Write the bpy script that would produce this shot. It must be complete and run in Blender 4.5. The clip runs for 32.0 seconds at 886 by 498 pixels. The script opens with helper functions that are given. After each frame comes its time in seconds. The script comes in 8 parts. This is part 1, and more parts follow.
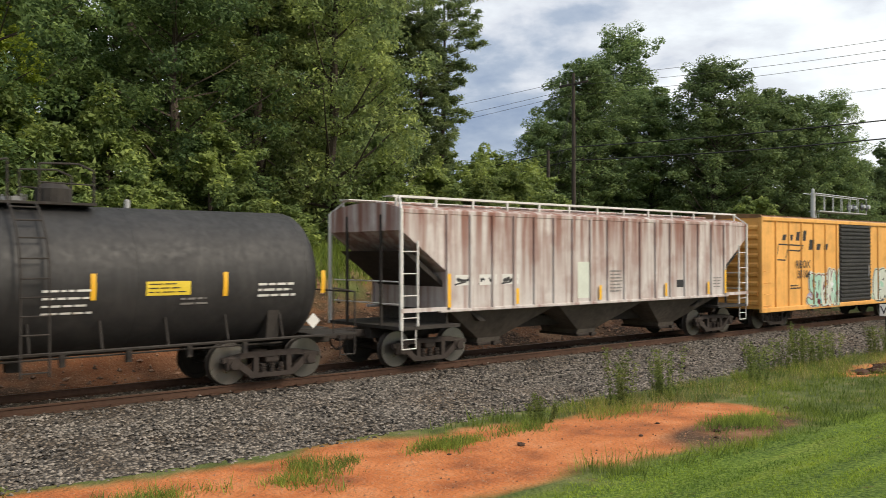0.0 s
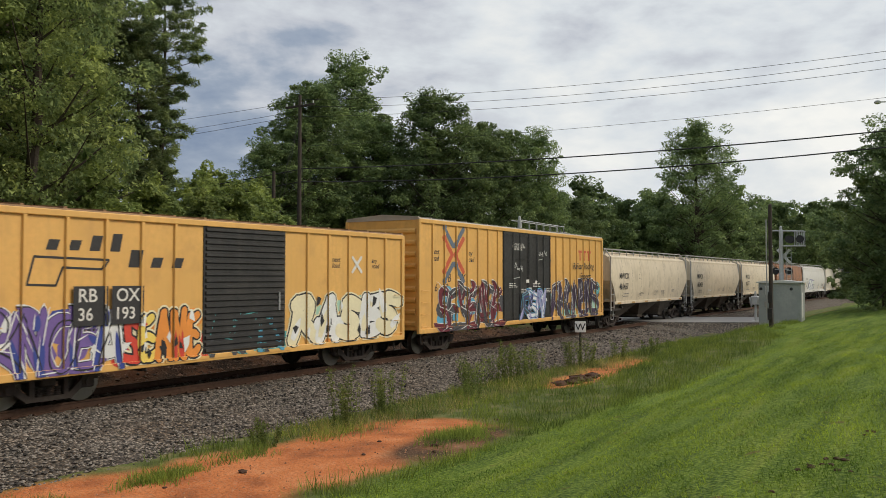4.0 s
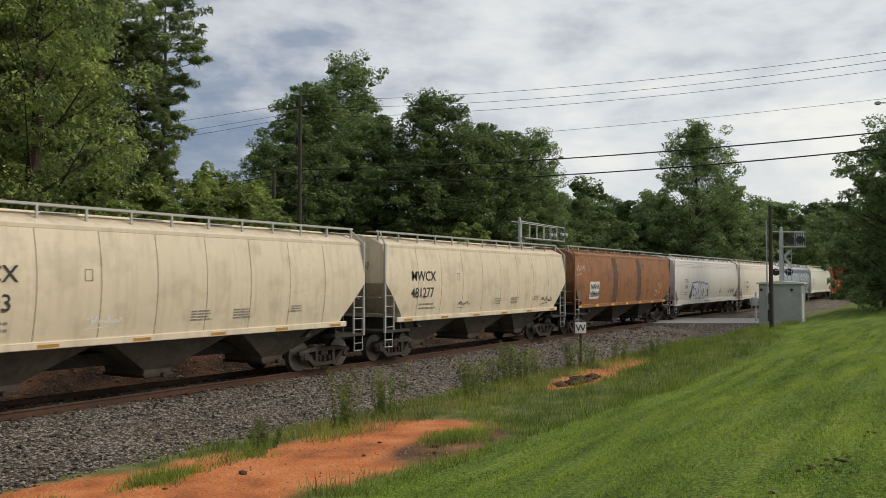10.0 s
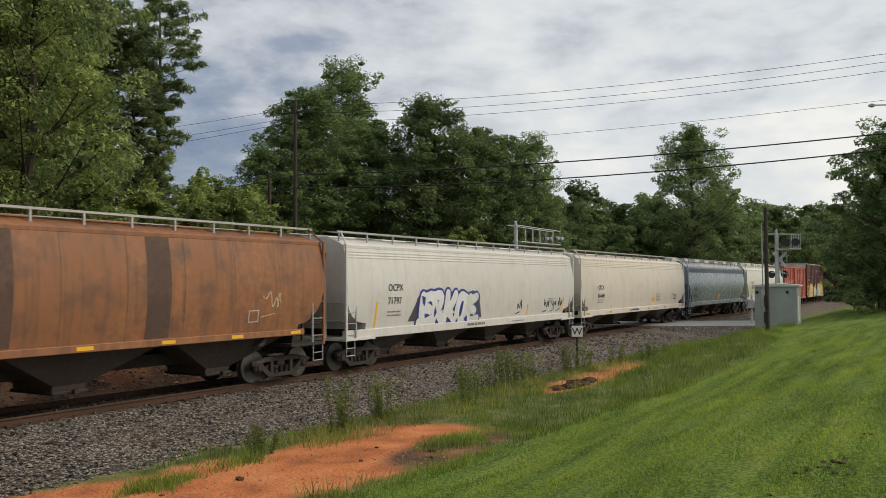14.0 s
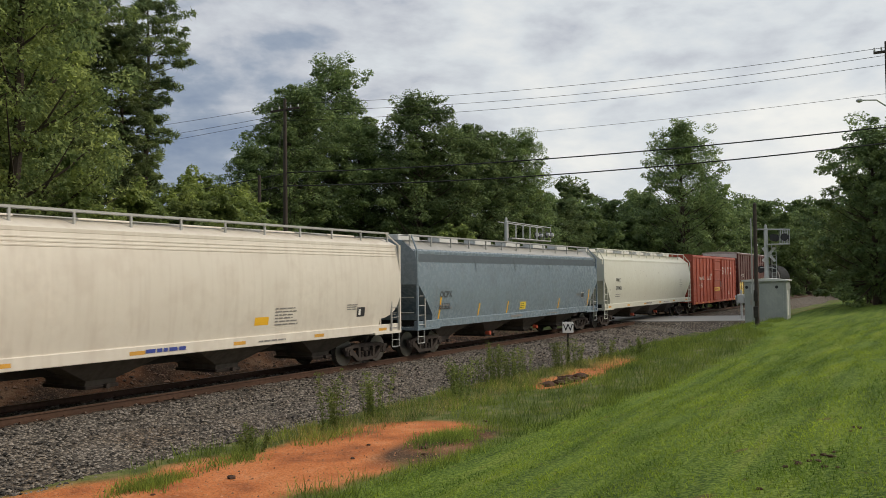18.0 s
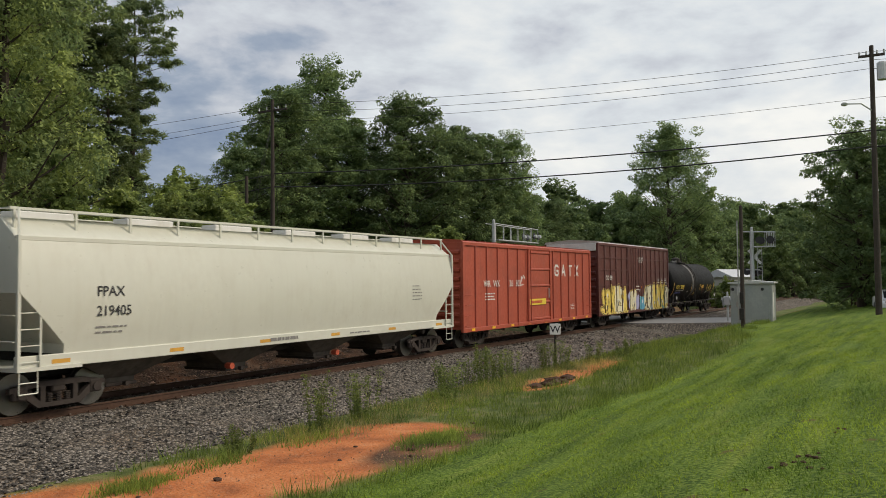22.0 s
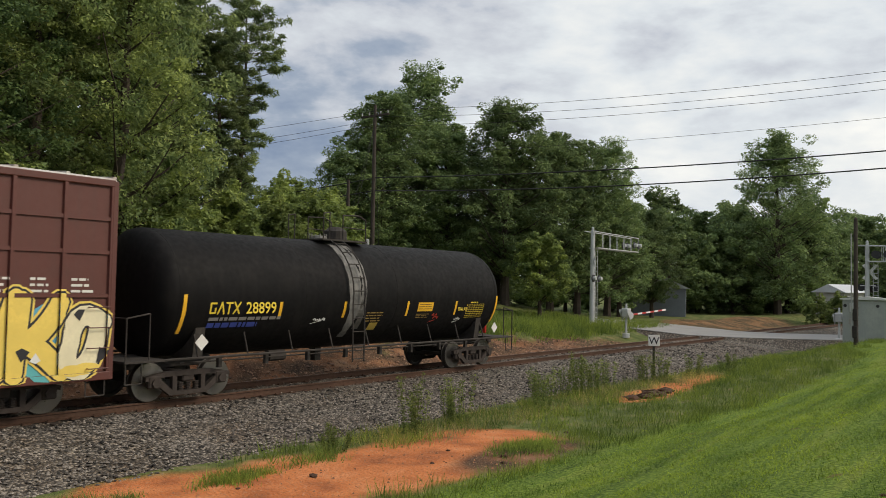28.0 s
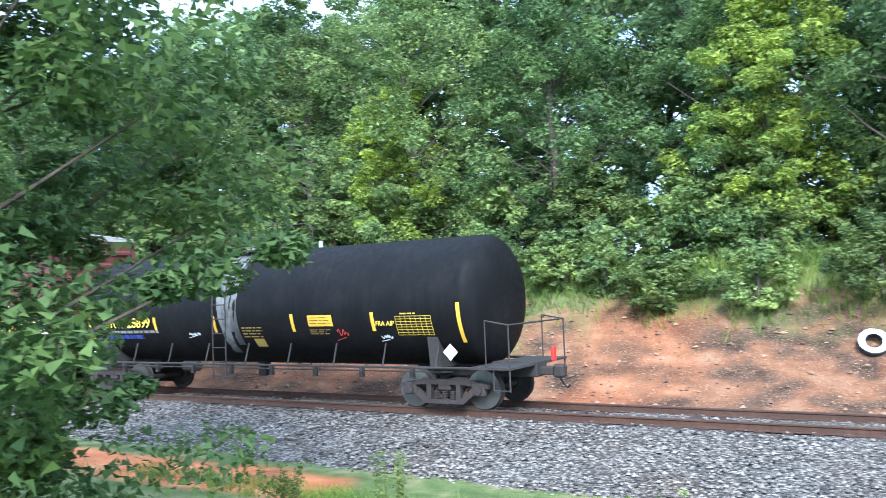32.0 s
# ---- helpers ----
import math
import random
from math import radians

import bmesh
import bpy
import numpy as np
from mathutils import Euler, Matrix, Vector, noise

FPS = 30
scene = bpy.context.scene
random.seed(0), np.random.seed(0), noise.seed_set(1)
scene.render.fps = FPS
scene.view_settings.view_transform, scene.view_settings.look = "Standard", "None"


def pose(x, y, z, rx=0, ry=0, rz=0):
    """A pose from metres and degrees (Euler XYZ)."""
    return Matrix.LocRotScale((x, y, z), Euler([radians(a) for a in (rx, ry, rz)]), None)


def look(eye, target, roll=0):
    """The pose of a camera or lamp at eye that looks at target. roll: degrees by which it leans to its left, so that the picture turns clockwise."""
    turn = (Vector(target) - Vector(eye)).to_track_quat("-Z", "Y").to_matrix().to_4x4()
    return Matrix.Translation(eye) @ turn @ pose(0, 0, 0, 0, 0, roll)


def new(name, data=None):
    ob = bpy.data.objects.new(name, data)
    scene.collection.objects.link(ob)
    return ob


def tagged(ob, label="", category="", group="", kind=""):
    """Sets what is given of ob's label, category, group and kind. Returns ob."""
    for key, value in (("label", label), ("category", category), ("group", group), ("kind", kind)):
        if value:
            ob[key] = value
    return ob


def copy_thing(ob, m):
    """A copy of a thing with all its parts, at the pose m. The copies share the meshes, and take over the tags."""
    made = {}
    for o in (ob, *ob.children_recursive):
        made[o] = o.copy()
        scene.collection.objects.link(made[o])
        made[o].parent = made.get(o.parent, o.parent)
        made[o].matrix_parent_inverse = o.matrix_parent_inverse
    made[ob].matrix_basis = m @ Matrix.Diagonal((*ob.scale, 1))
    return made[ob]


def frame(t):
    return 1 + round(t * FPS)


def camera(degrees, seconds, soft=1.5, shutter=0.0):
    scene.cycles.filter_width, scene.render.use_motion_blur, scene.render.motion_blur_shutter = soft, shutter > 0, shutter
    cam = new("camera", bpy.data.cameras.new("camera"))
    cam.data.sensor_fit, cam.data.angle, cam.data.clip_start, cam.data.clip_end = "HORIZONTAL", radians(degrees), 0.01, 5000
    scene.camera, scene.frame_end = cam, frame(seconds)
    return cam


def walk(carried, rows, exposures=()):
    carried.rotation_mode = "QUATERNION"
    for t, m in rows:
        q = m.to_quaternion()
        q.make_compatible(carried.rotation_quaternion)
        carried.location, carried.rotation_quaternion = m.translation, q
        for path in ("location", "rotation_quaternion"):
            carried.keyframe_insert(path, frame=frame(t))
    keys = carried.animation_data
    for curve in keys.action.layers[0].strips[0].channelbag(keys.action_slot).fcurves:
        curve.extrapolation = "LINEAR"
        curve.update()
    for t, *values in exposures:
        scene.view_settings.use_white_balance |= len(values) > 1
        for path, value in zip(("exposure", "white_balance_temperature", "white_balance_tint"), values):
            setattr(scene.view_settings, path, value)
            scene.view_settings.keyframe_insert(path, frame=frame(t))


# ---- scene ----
# ---- camera ----
EYE = (0.0, 0.0, 2.773)          # rail tops lie at z = 0, the track runs along x
cam = camera(55.21, 32.0, 0.62, 0.14)


def aim(yaw, pitch, roll):
    """yaw: degrees from +y towards +x; roll: picture turned clockwise by -roll."""
    a, b = radians(yaw), radians(pitch)
    d = Vector((math.sin(a) * math.cos(b), math.cos(a) * math.cos(b), math.sin(b)))
    return look(EYE, Vector(EYE) + d, -roll)


# seconds, yaw, pitch, roll
VIEWS = [
    (0, 40.02, 0.47, 0.06), (0.5, 46.53, 1.12, 0.13), (1, 53.31, 1.53, 0.04), (1.5, 57.39, 1.49, -0.44), (2, 58.84, 1.68, -0.48),
    (2.5, 58.67, 2.05, -0.15), (3, 58.57, 2.08, 0.06), (3.5, 58.39, 1.94, -0.00), (5.5, 58.76, 1.88, -0.24), (6, 58.56, 1.69, -0.47),
    (6.5, 58.58, 1.81, -0.22), (7, 58.69, 2.07, 0.11), (7.5, 58.67, 2.11, 0.29), (8, 58.71, 2.09, 0.23), (8.5, 58.76, 2.15, 0.16),
    (9, 58.70, 2.19, 0.13), (9.5, 58.47, 2.06, 0.04), (10, 58.43, 2.00, -0.03), (10.5, 58.64, 2.21, 0.05), (11, 58.87, 2.35, 0.17),
    (11.5, 58.91, 2.30, 0.18), (12, 58.81, 2.28, 0.14), (12.5, 58.75, 2.36, 0.22), (13, 58.69, 2.29, 0.28), (13.5, 58.64, 2.17, 0.28),
    (14, 58.70, 2.29, 0.31), (14.5, 58.93, 2.51, 0.41), (16.5, 59.17, 2.56, 0.77), (17, 59.21, 2.35, 0.73), (17.5, 59.19, 2.15, 0.67),
    (18, 59.33, 2.08, 0.67), (18.5, 59.47, 2.17, 0.65), (19, 59.51, 2.23, 0.67), (19.5, 59.50, 2.26, 0.67), (20, 59.72, 2.31, 0.72),
    (20.5, 59.94, 2.26, 0.70), (21, 60.02, 2.12, 0.69), (21.5, 60.06, 2.14, 0.64), (22, 60.17, 2.18, 0.57), (22.5, 60.02, 2.19, 0.45),
    (23, 59.85, 2.03, 0.14), (23.5, 59.72, 1.80, -0.15), (24, 59.18, 1.91, -0.36), (24.5, 58.78, 2.06, -0.45), (26.5, 57.50, 2.23, -0.49),
    (27, 56.88, 2.35, -0.69), (27.5, 55.82, 2.47, -1.09), (28, 53.59, 2.53, -1.08), (28.5, 49.62, 2.55, -0.60), (29, 42.81, 1.94, -0.45),
    (29.5, 32.61, 1.60, -0.08), (30, 20.48, 1.04, -0.22), (30.5, 8.94, -0.61, -0.40), (31, -2.16, -0.60, -0.00), (31.5, -16.39, 1.33, 1.69),
    (32, -31.86, 2.74, 2.28),
]
EXPOSE = [(0, 0.42, 7120, 10), (0.5, 0.22, 7120, 10), (0.9, -0.3, 7120, 10), (1.4, -0.45, 7120, 10), (2.1, -0.65, 7120, 10), (2.6, -0.25, 7120, 10), (3.1, 0.0, 7120, 10), (5.5, -0.04, 7120, 10), (21.5, -0.06, 7120, 10), (23, 0.2, 7120, 10), (24.5, 0.1, 7120, 10), (27, 0.0, 7120, 10), (28.3, 0.14, 7120, 10),
          (29, 0.6, 7150, 10), (29.5, 0.9, 7250, 11), (30.2, 1.45, 7300, 10), (30.6, 1.85, 6500, 8), (31, 1.9, 5200, 4), (32, 2.05, 4900, 6)]
walk(cam, [(t, aim(y, p, r)) for t, y, p, r in VIEWS], EXPOSE)

# ---- sky, sun ----
SUN_AZ, SUN_EL = 150.0, 38.0      # degrees from +y towards +x, and above the horizon
world = bpy.data.worlds.new("world")
scene.world = world
world.use_nodes = True
wn, wl = world.node_tree.nodes, world.node_tree.links
wn.clear()
sky = wn.new("ShaderNodeTexSky")
sky.sky_type, sky.sun_disc = "NISHITA", False
sky.sun_elevation, sky.sun_rotation = radians(SUN_EL), radians(SUN_AZ)
sky.dust_density = 3.0
tc = wn.new("ShaderNodeTexCoord")
mp = wn.new("ShaderNodeMapping")
mp.inputs["Scale"].default_value = (1.0, 1.0, 2.4)
mp.inputs["Location"].default_value = (0.35, 0.2, 0.1)
wl.new(tc.outputs["Generated"], mp.inputs["Vector"])
n1 = wn.new("ShaderNodeTexNoise")
n1.inputs["Scale"].default_value, n1.inputs["Detail"].default_value, n1.inputs["Roughness"].default_value = 5.0, 9.0, 0.55
n1.inputs["Distortion"].default_value = 0.12
wl.new(mp.outputs[0], n1.inputs["Vector"])
n2 = wn.new("ShaderNodeTexNoise")
n2.inputs["Scale"].default_value, n2.inputs["Detail"].default_value = 11.0, 8.0
wl.new(mp.outputs[0], n2.inputs["Vector"])
# brightness grows towards the side where the sun stands behind the clouds
sep = wn.new("ShaderNodeVectorMath")
sep.operation = "DOT_PRODUCT"
sep.inputs[1].default_value = (math.sin(radians(95)), math.cos(radians(95)), 0.28)
wl.new(tc.outputs["Generated"], sep.inputs[0])


def wmath(op, a, b, clamp=False):
    m = wn.new("ShaderNodeMath")
    m.operation, m.use_clamp = op, clamp
    for i, v in enumerate((a, b)):
        if isinstance(v, (int, float)):
            m.inputs[i].default_value = v
        else:
            wl.new(v, m.inputs[i])
    return m.outputs[0]


glow = wmath("MULTIPLY", wmath("SUBTRACT", sep.outputs["Value"], 0.42), 1.9, True)
dens = wmath("ADD", wmath("MULTIPLY", n1.outputs["Fac"], 1.1), wmath("MULTIPLY", n2.outputs["Fac"], 0.30))
dens = wmath("ADD", dens, wmath("MULTIPLY", glow, 0.14))
dens = wmath("SUBTRACT", dens, 0.03)
# a bluer break in the clouds low beyond the wood
brk = wn.new("ShaderNodeVectorMath")
brk.operation = "DOT_PRODUCT"
brk.inputs[1].default_value = (math.sin(radians(43)) * 0.99, math.cos(radians(43)) * 0.99, 0.12)
wl.new(tc.outputs["Generated"], brk.inputs[0])
dens = wmath("SUBTRACT", dens, wmath("MULTIPLY", wmath("MULTIPLY", wmath("SUBTRACT", brk.outputs["Value"], 0.966), 30.0, True), 0.27))
ramp = wn.new("ShaderNodeValToRGB")
cr = ramp.color_ramp
cr.elements[0].position, cr.elements[0].color = 0.36, (0.19, 0.27, 0.43, 1)
cr.elements[1].position, cr.elements[1].color = 0.98, (0.92, 0.965, 1.0, 1)
for pos, col in ((0.53, (0.33, 0.41, 0.55, 1)), (0.64, (0.56, 0.62, 0.73, 1)), (0.76, (0.70, 0.78, 0.88, 1))):
    el = cr.elements.new(pos)
    el.color = col
wl.new(dens, ramp.inputs[0])
bg_sky = wn.new("ShaderNodeBackground")
bg_sky.inputs["Strength"].default_value = 0.06
wl.new(sky.outputs[0], bg_sky.inputs["Color"])
bg_cl = wn.new("ShaderNodeBackground")
bg_cl.inputs["Strength"].default_value = 1.04
wl.new(ramp.outputs[0], bg_cl.inputs["Color"])
mixw = wn.new("ShaderNodeMixShader")
mixw.inputs[0].default_value = 0.9
wl.new(bg_sky.outputs[0], mixw.inputs[1])
wl.new(bg_cl.outputs[0], mixw.inputs[2])
wout = wn.new("ShaderNodeOutputWorld")
wl.new(mixw.outputs[0], wout.inputs["Surface"])

sun = new("sun", bpy.data.lights.new("sun", "SUN"))
sun.data.energy, sun.data.angle, sun.data.color = 2.2, radians(20), (1.0, 0.92, 0.80)
_a, _e = radians(SUN_AZ), radians(SUN_EL)
sun.matrix_world = look((0, 0, 0), (-math.sin(_a) * math.cos(_e), -math.cos(_a) * math.cos(_e), -math.sin(_e)))


# ---- materials ----
MATS = {}


def mat(name, col, rough=0.7, metal=0.0, var=0.25, grain=6.0, big=0.5, bump=0.25, dirt=None, dirt_amt=0.0, streak=0.0, island=0.0, obrand=0.0, spec=0.5, emit=0.0, rust_top=0.0):
    """A worn surface: colour varied at a coarse and a fine scale, stains of a second colour, vertical streaks, fine relief."""
    if name in MATS:
        return MATS[name]
    m = bpy.data.materials.new(name)
    m.use_nodes = True
    nt = m.node_tree
    nd, lk = nt.nodes, nt.links
    bsdf = nd["Principled BSDF"]
    bsdf.inputs["Roughness"].default_value = rough
    bsdf.inputs["Metallic"].default_value = metal
    bsdf.inputs["Specular IOR Level"].default_value = spec
    co = nd.new("ShaderNodeTexCoord")

    def noise_tex(scale, detail, squash=None):
        t = nd.new("ShaderNodeTexNoise")
        t.inputs["Scale"].default_value, t.inputs["Detail"].default_value = scale, detail
        src = co.outputs["Object"]
        if squash:
            mpp = nd.new("ShaderNodeMapping")
            mpp.inputs["Scale"].default_value = squash
            lk.new(src, mpp.inputs["Vector"])
            src = mpp.outputs[0]
        lk.new(src, t.inputs["Vector"])
        return t.outputs["Fac"]

    def rng(src, a, b, c, d):
        r = nd.new("ShaderNodeMapRange")
        for i, v in enumerate((a, b, c, d)):
            r.inputs[i + 1].default_value = v
        lk.new(src, r.inputs[0])
        return r.outputs[0]

    def mixc(fac, a, b, mode="MIX"):
        x = nd.new("ShaderNodeMix")
        x.data_type, x.blend_type = "RGBA", mode
        for sock, v in ((x.inputs[0], fac), (x.inputs[6], a), (x.inputs[7], b)):
            if isinstance(v, (int, float)):
                sock.default_value = v
            elif isinstance(v, tuple):
                sock.default_value = (*v[:3], 1)
            else:
                lk.new(v, sock)
        return x.outputs[2]

    fine = noise_tex(grain, 5.0)
    coarse = noise_tex(big, 4.0)
    c = mixc(rng(coarse, 0.3, 0.7, 0, 1), tuple(v * (1 - var) for v in col), tuple(min(1, v * (1 + var)) for v in col))
    c = mixc(rng(fine, 0.3, 0.7, 0, 1), c, tuple(v * (1 - var * 0.6) for v in col))
    if streak:
        s = noise_tex(1.0, 4.0, (5.0, 5.0, 0.35))
        c = mixc(rng(s, 0.48, 0.72, 0, streak), c, dirt or tuple(v * 0.4 for v in col))
    if rust_top:
        xyz = nd.new("ShaderNodeSeparateXYZ")
        lk.new(co.outputs["Object"], xyz.inputs[0])
        ml = nd.new("ShaderNodeMath")
        ml.operation = "MULTIPLY"
        lk.new(rng(xyz.outputs["Z"], 1.7, 3.7, 0.1, 1.0), ml.inputs[0])
        lk.new(rng(noise_tex(1.0, 6.0, (4.0, 4.0, 0.22)), 0.36, 0.58, 0, rust_top), ml.inputs[1])
        c = mixc(ml.outputs[0], c, dirt)
    if dirt_amt:
        s = noise_tex(1.6, 7.0)
        c = mixc(rng(s, 0.5, 0.68, 0, dirt_amt), c, dirt or tuple(v * 0.4 for v in col))
    if island or obrand:
        g = nd.new("ShaderNodeNewGeometry") if island else nd.new("ShaderNodeObjectInfo")
        out = g.outputs["Random Per Island"] if island else g.outputs["Random"]
        k = island or obrand
        c = mixc(1.0, c, rng(out, 0, 1, 1 - k, 1 + k), "MULTIPLY")
    lk.new(c, bsdf.inputs["Base Color"])
    lk.new(rng(fine, 0.2, 0.8, max(0.02, rough - 0.12), min(1, rough + 0.12)), bsdf.inputs["Roughness"])
    if bump:
        b = nd.new("ShaderNodeBump")
        b.inputs["Strength"].default_value, b.inputs["Distance"].default_value = bump, 0.02
        lk.new(fine, b.inputs["Height"])
        lk.new(b.outputs[0], bsdf.inputs["Normal"])
    if emit:
        lk.new(c, bsdf.inputs["Emission Color"])
        bsdf.inputs["Emission Strength"].default_value = emit
    MATS[name] = m
    return m


def leaf_mat(name, col, spread=0.35, trans=0.42, patch=(0.7, 0.7, 0.7), depth=0.3):
    """Leaves: each one its own shade of green, light partly passes through."""
    if name in MATS:
        return MATS[name]
    m = bpy.data.materials.new(name)
    m.use_nodes = True
    nd, lk = m.node_tree.nodes, m.node_tree.links
    bsdf = nd["Principled BSDF"]
    bsdf.inputs["Roughness"].default_value = 0.55
    bsdf.inputs["Specular IOR Level"].default_value = 0.12
    g = nd.new("ShaderNodeNewGeometry")
    rp = nd.new("ShaderNodeValToRGB")
    e = rp.color_ramp.elements
    e[0].color = (col[0] * (1 - spread), col[1] * (1 - spread), col[2] * (1 - spread), 1)
    e[1].color = (col[0] * (1 + spread * 1.5), col[1] * (1 + spread), col[2] * (1 + spread * 0.5), 1)
    lk.new(g.outputs["Random Per Island"], rp.inputs[0])
    oi = nd.new("ShaderNodeObjectInfo")
    mr = nd.new("ShaderNodeMapRange")
    mr.inputs[3].default_value, mr.inputs[4].default_value = 0.75, 1.3
    lk.new(oi.outputs["Random"], mr.inputs[0])
    mx = nd.new("ShaderNodeMix")
    mx.data_type, mx.blend_type = "RGBA", "MULTIPLY"
    mx.inputs[0].default_value = 1.0
    lk.new(rp.outputs[0], mx.inputs[6])
    lk.new(mr.outputs[0], mx.inputs[7])
    # patches of paler, yellower and of deeper green
    co = nd.new("ShaderNodeTexCoord")
    mp2 = nd.new("ShaderNodeMapping")
    mp2.inputs["Scale"].default_value = patch
    lk.new(co.outputs["Object"], mp2.inputs["Vector"])
    nz = nd.new("ShaderNodeTexNoise")
    nz.inputs["Scale"].default_value, nz.inputs["Detail"].default_value = 1.0, 4.0
    lk.new(mp2.outputs[0], nz.inputs["Vector"])
    pr = nd.new("ShaderNodeValToRGB")
    pe = pr.color_ramp.elements
    pe[0].position, pe[0].color = 0.36, (1 - depth, 1 - depth * 0.8, 1 - depth * 0.6, 1)
    pe[1].position, pe[1].color = 0.66, (1 + depth * 1.3, 1 + depth, 1 + depth * 0.2, 1)
    lk.new(nz.outputs["Fac"], pr.inputs[0])
    mx2 = nd.new("ShaderNodeMix")
    mx2.data_type, mx2.blend_type = "RGBA", "MULTIPLY"
    mx2.inputs[0].default_value = 1.0
    lk.new(mx.outputs[2], mx2.inputs[6])
    lk.new(pr.outputs[0], mx2.inputs[7])
    mx = mx2
    lk.new(mx.outputs[2], bsdf.inputs["Base Color"])
    tr = nd.new("ShaderNodeBsdfTranslucent")
    lk.new(mx.outputs[2], tr.inputs["Color"])
    ms = nd.new("ShaderNodeMixShader")
    ms.inputs[0].default_value = trans
    lk.new(bsdf.outputs[0], ms.inputs[1])
    lk.new(tr.outputs[0], ms.inputs[2])
    lk.new(ms.outputs[0], nd["Material Output"].inputs["Surface"])
    MATS[name] = m
    return m


def ballast_mat():
    """Crushed stone: cells of many greys and browns, the shade between them painted as dark gaps."""
    m = bpy.data.materials.new("crushed_stone_bed")
    m.use_nodes = True
    nd, lk = m.node_tree.nodes, m.node_tree.links
    bsdf = nd["Principled BSDF"]
    bsdf.inputs["Roughness"].default_value = 0.9
    co = nd.new("ShaderNodeTexCoord")
    vo = nd.new("ShaderNodeTexVoronoi")
    vo.inputs["Scale"].default_value = 17.0
    lk.new(co.outputs["Object"], vo.inputs["Vector"])
    rp = nd.new("ShaderNodeValToRGB")
    e = rp.color_ramp.elements
    e[0].position, e[0].color = 0.0, (0.045, 0.038, 0.032, 1)
    e[1].position, e[1].color = 1.0, (0.42, 0.375, 0.325, 1)
    k = e.new(0.55)
    k.color = (0.17, 0.145, 0.122, 1)
    sp = nd.new("ShaderNodeSeparateColor")
    lk.new(vo.outputs["Color"], sp.inputs[0])
    lk.new(sp.outputs[0], rp.inputs[0])
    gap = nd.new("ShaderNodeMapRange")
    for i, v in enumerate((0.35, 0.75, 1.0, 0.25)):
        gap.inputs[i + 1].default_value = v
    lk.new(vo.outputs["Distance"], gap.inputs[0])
    stain = nd.new("ShaderNodeTexNoise")
    stain.inputs["Scale"].default_value, stain.inputs["Detail"].default_value = 0.6, 5.0
    lk.new(co.outputs["Object"], stain.inputs["Vector"])
    sr = nd.new("ShaderNodeValToRGB")
    sr.color_ramp.elements[0].position, sr.color_ramp.elements[0].color = 0.35, (0.72, 0.62, 0.52, 1)
    sr.color_ramp.elements[1].position, sr.color_ramp.elements[1].color = 0.6, (1.05, 1.03, 1.0, 1)
    lk.new(stain.outputs["Fac"], sr.inputs[0])
    col = rp.outputs[0]
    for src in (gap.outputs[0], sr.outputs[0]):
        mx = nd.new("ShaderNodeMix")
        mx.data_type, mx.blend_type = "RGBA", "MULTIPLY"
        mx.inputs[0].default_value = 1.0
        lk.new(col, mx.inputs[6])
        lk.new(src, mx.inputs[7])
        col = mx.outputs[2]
    lk.new(col, bsdf.inputs["Base Color"])
    b = nd.new("ShaderNodeBump")
    b.invert = True
    b.inputs["Strength"].default_value, b.inputs["Distance"].default_value = 1.0, 0.05
    lk.new(vo.outputs["Distance"], b.inputs["Height"])
    lk.new(b.outputs[0], bsdf.inputs["Normal"])
    return m


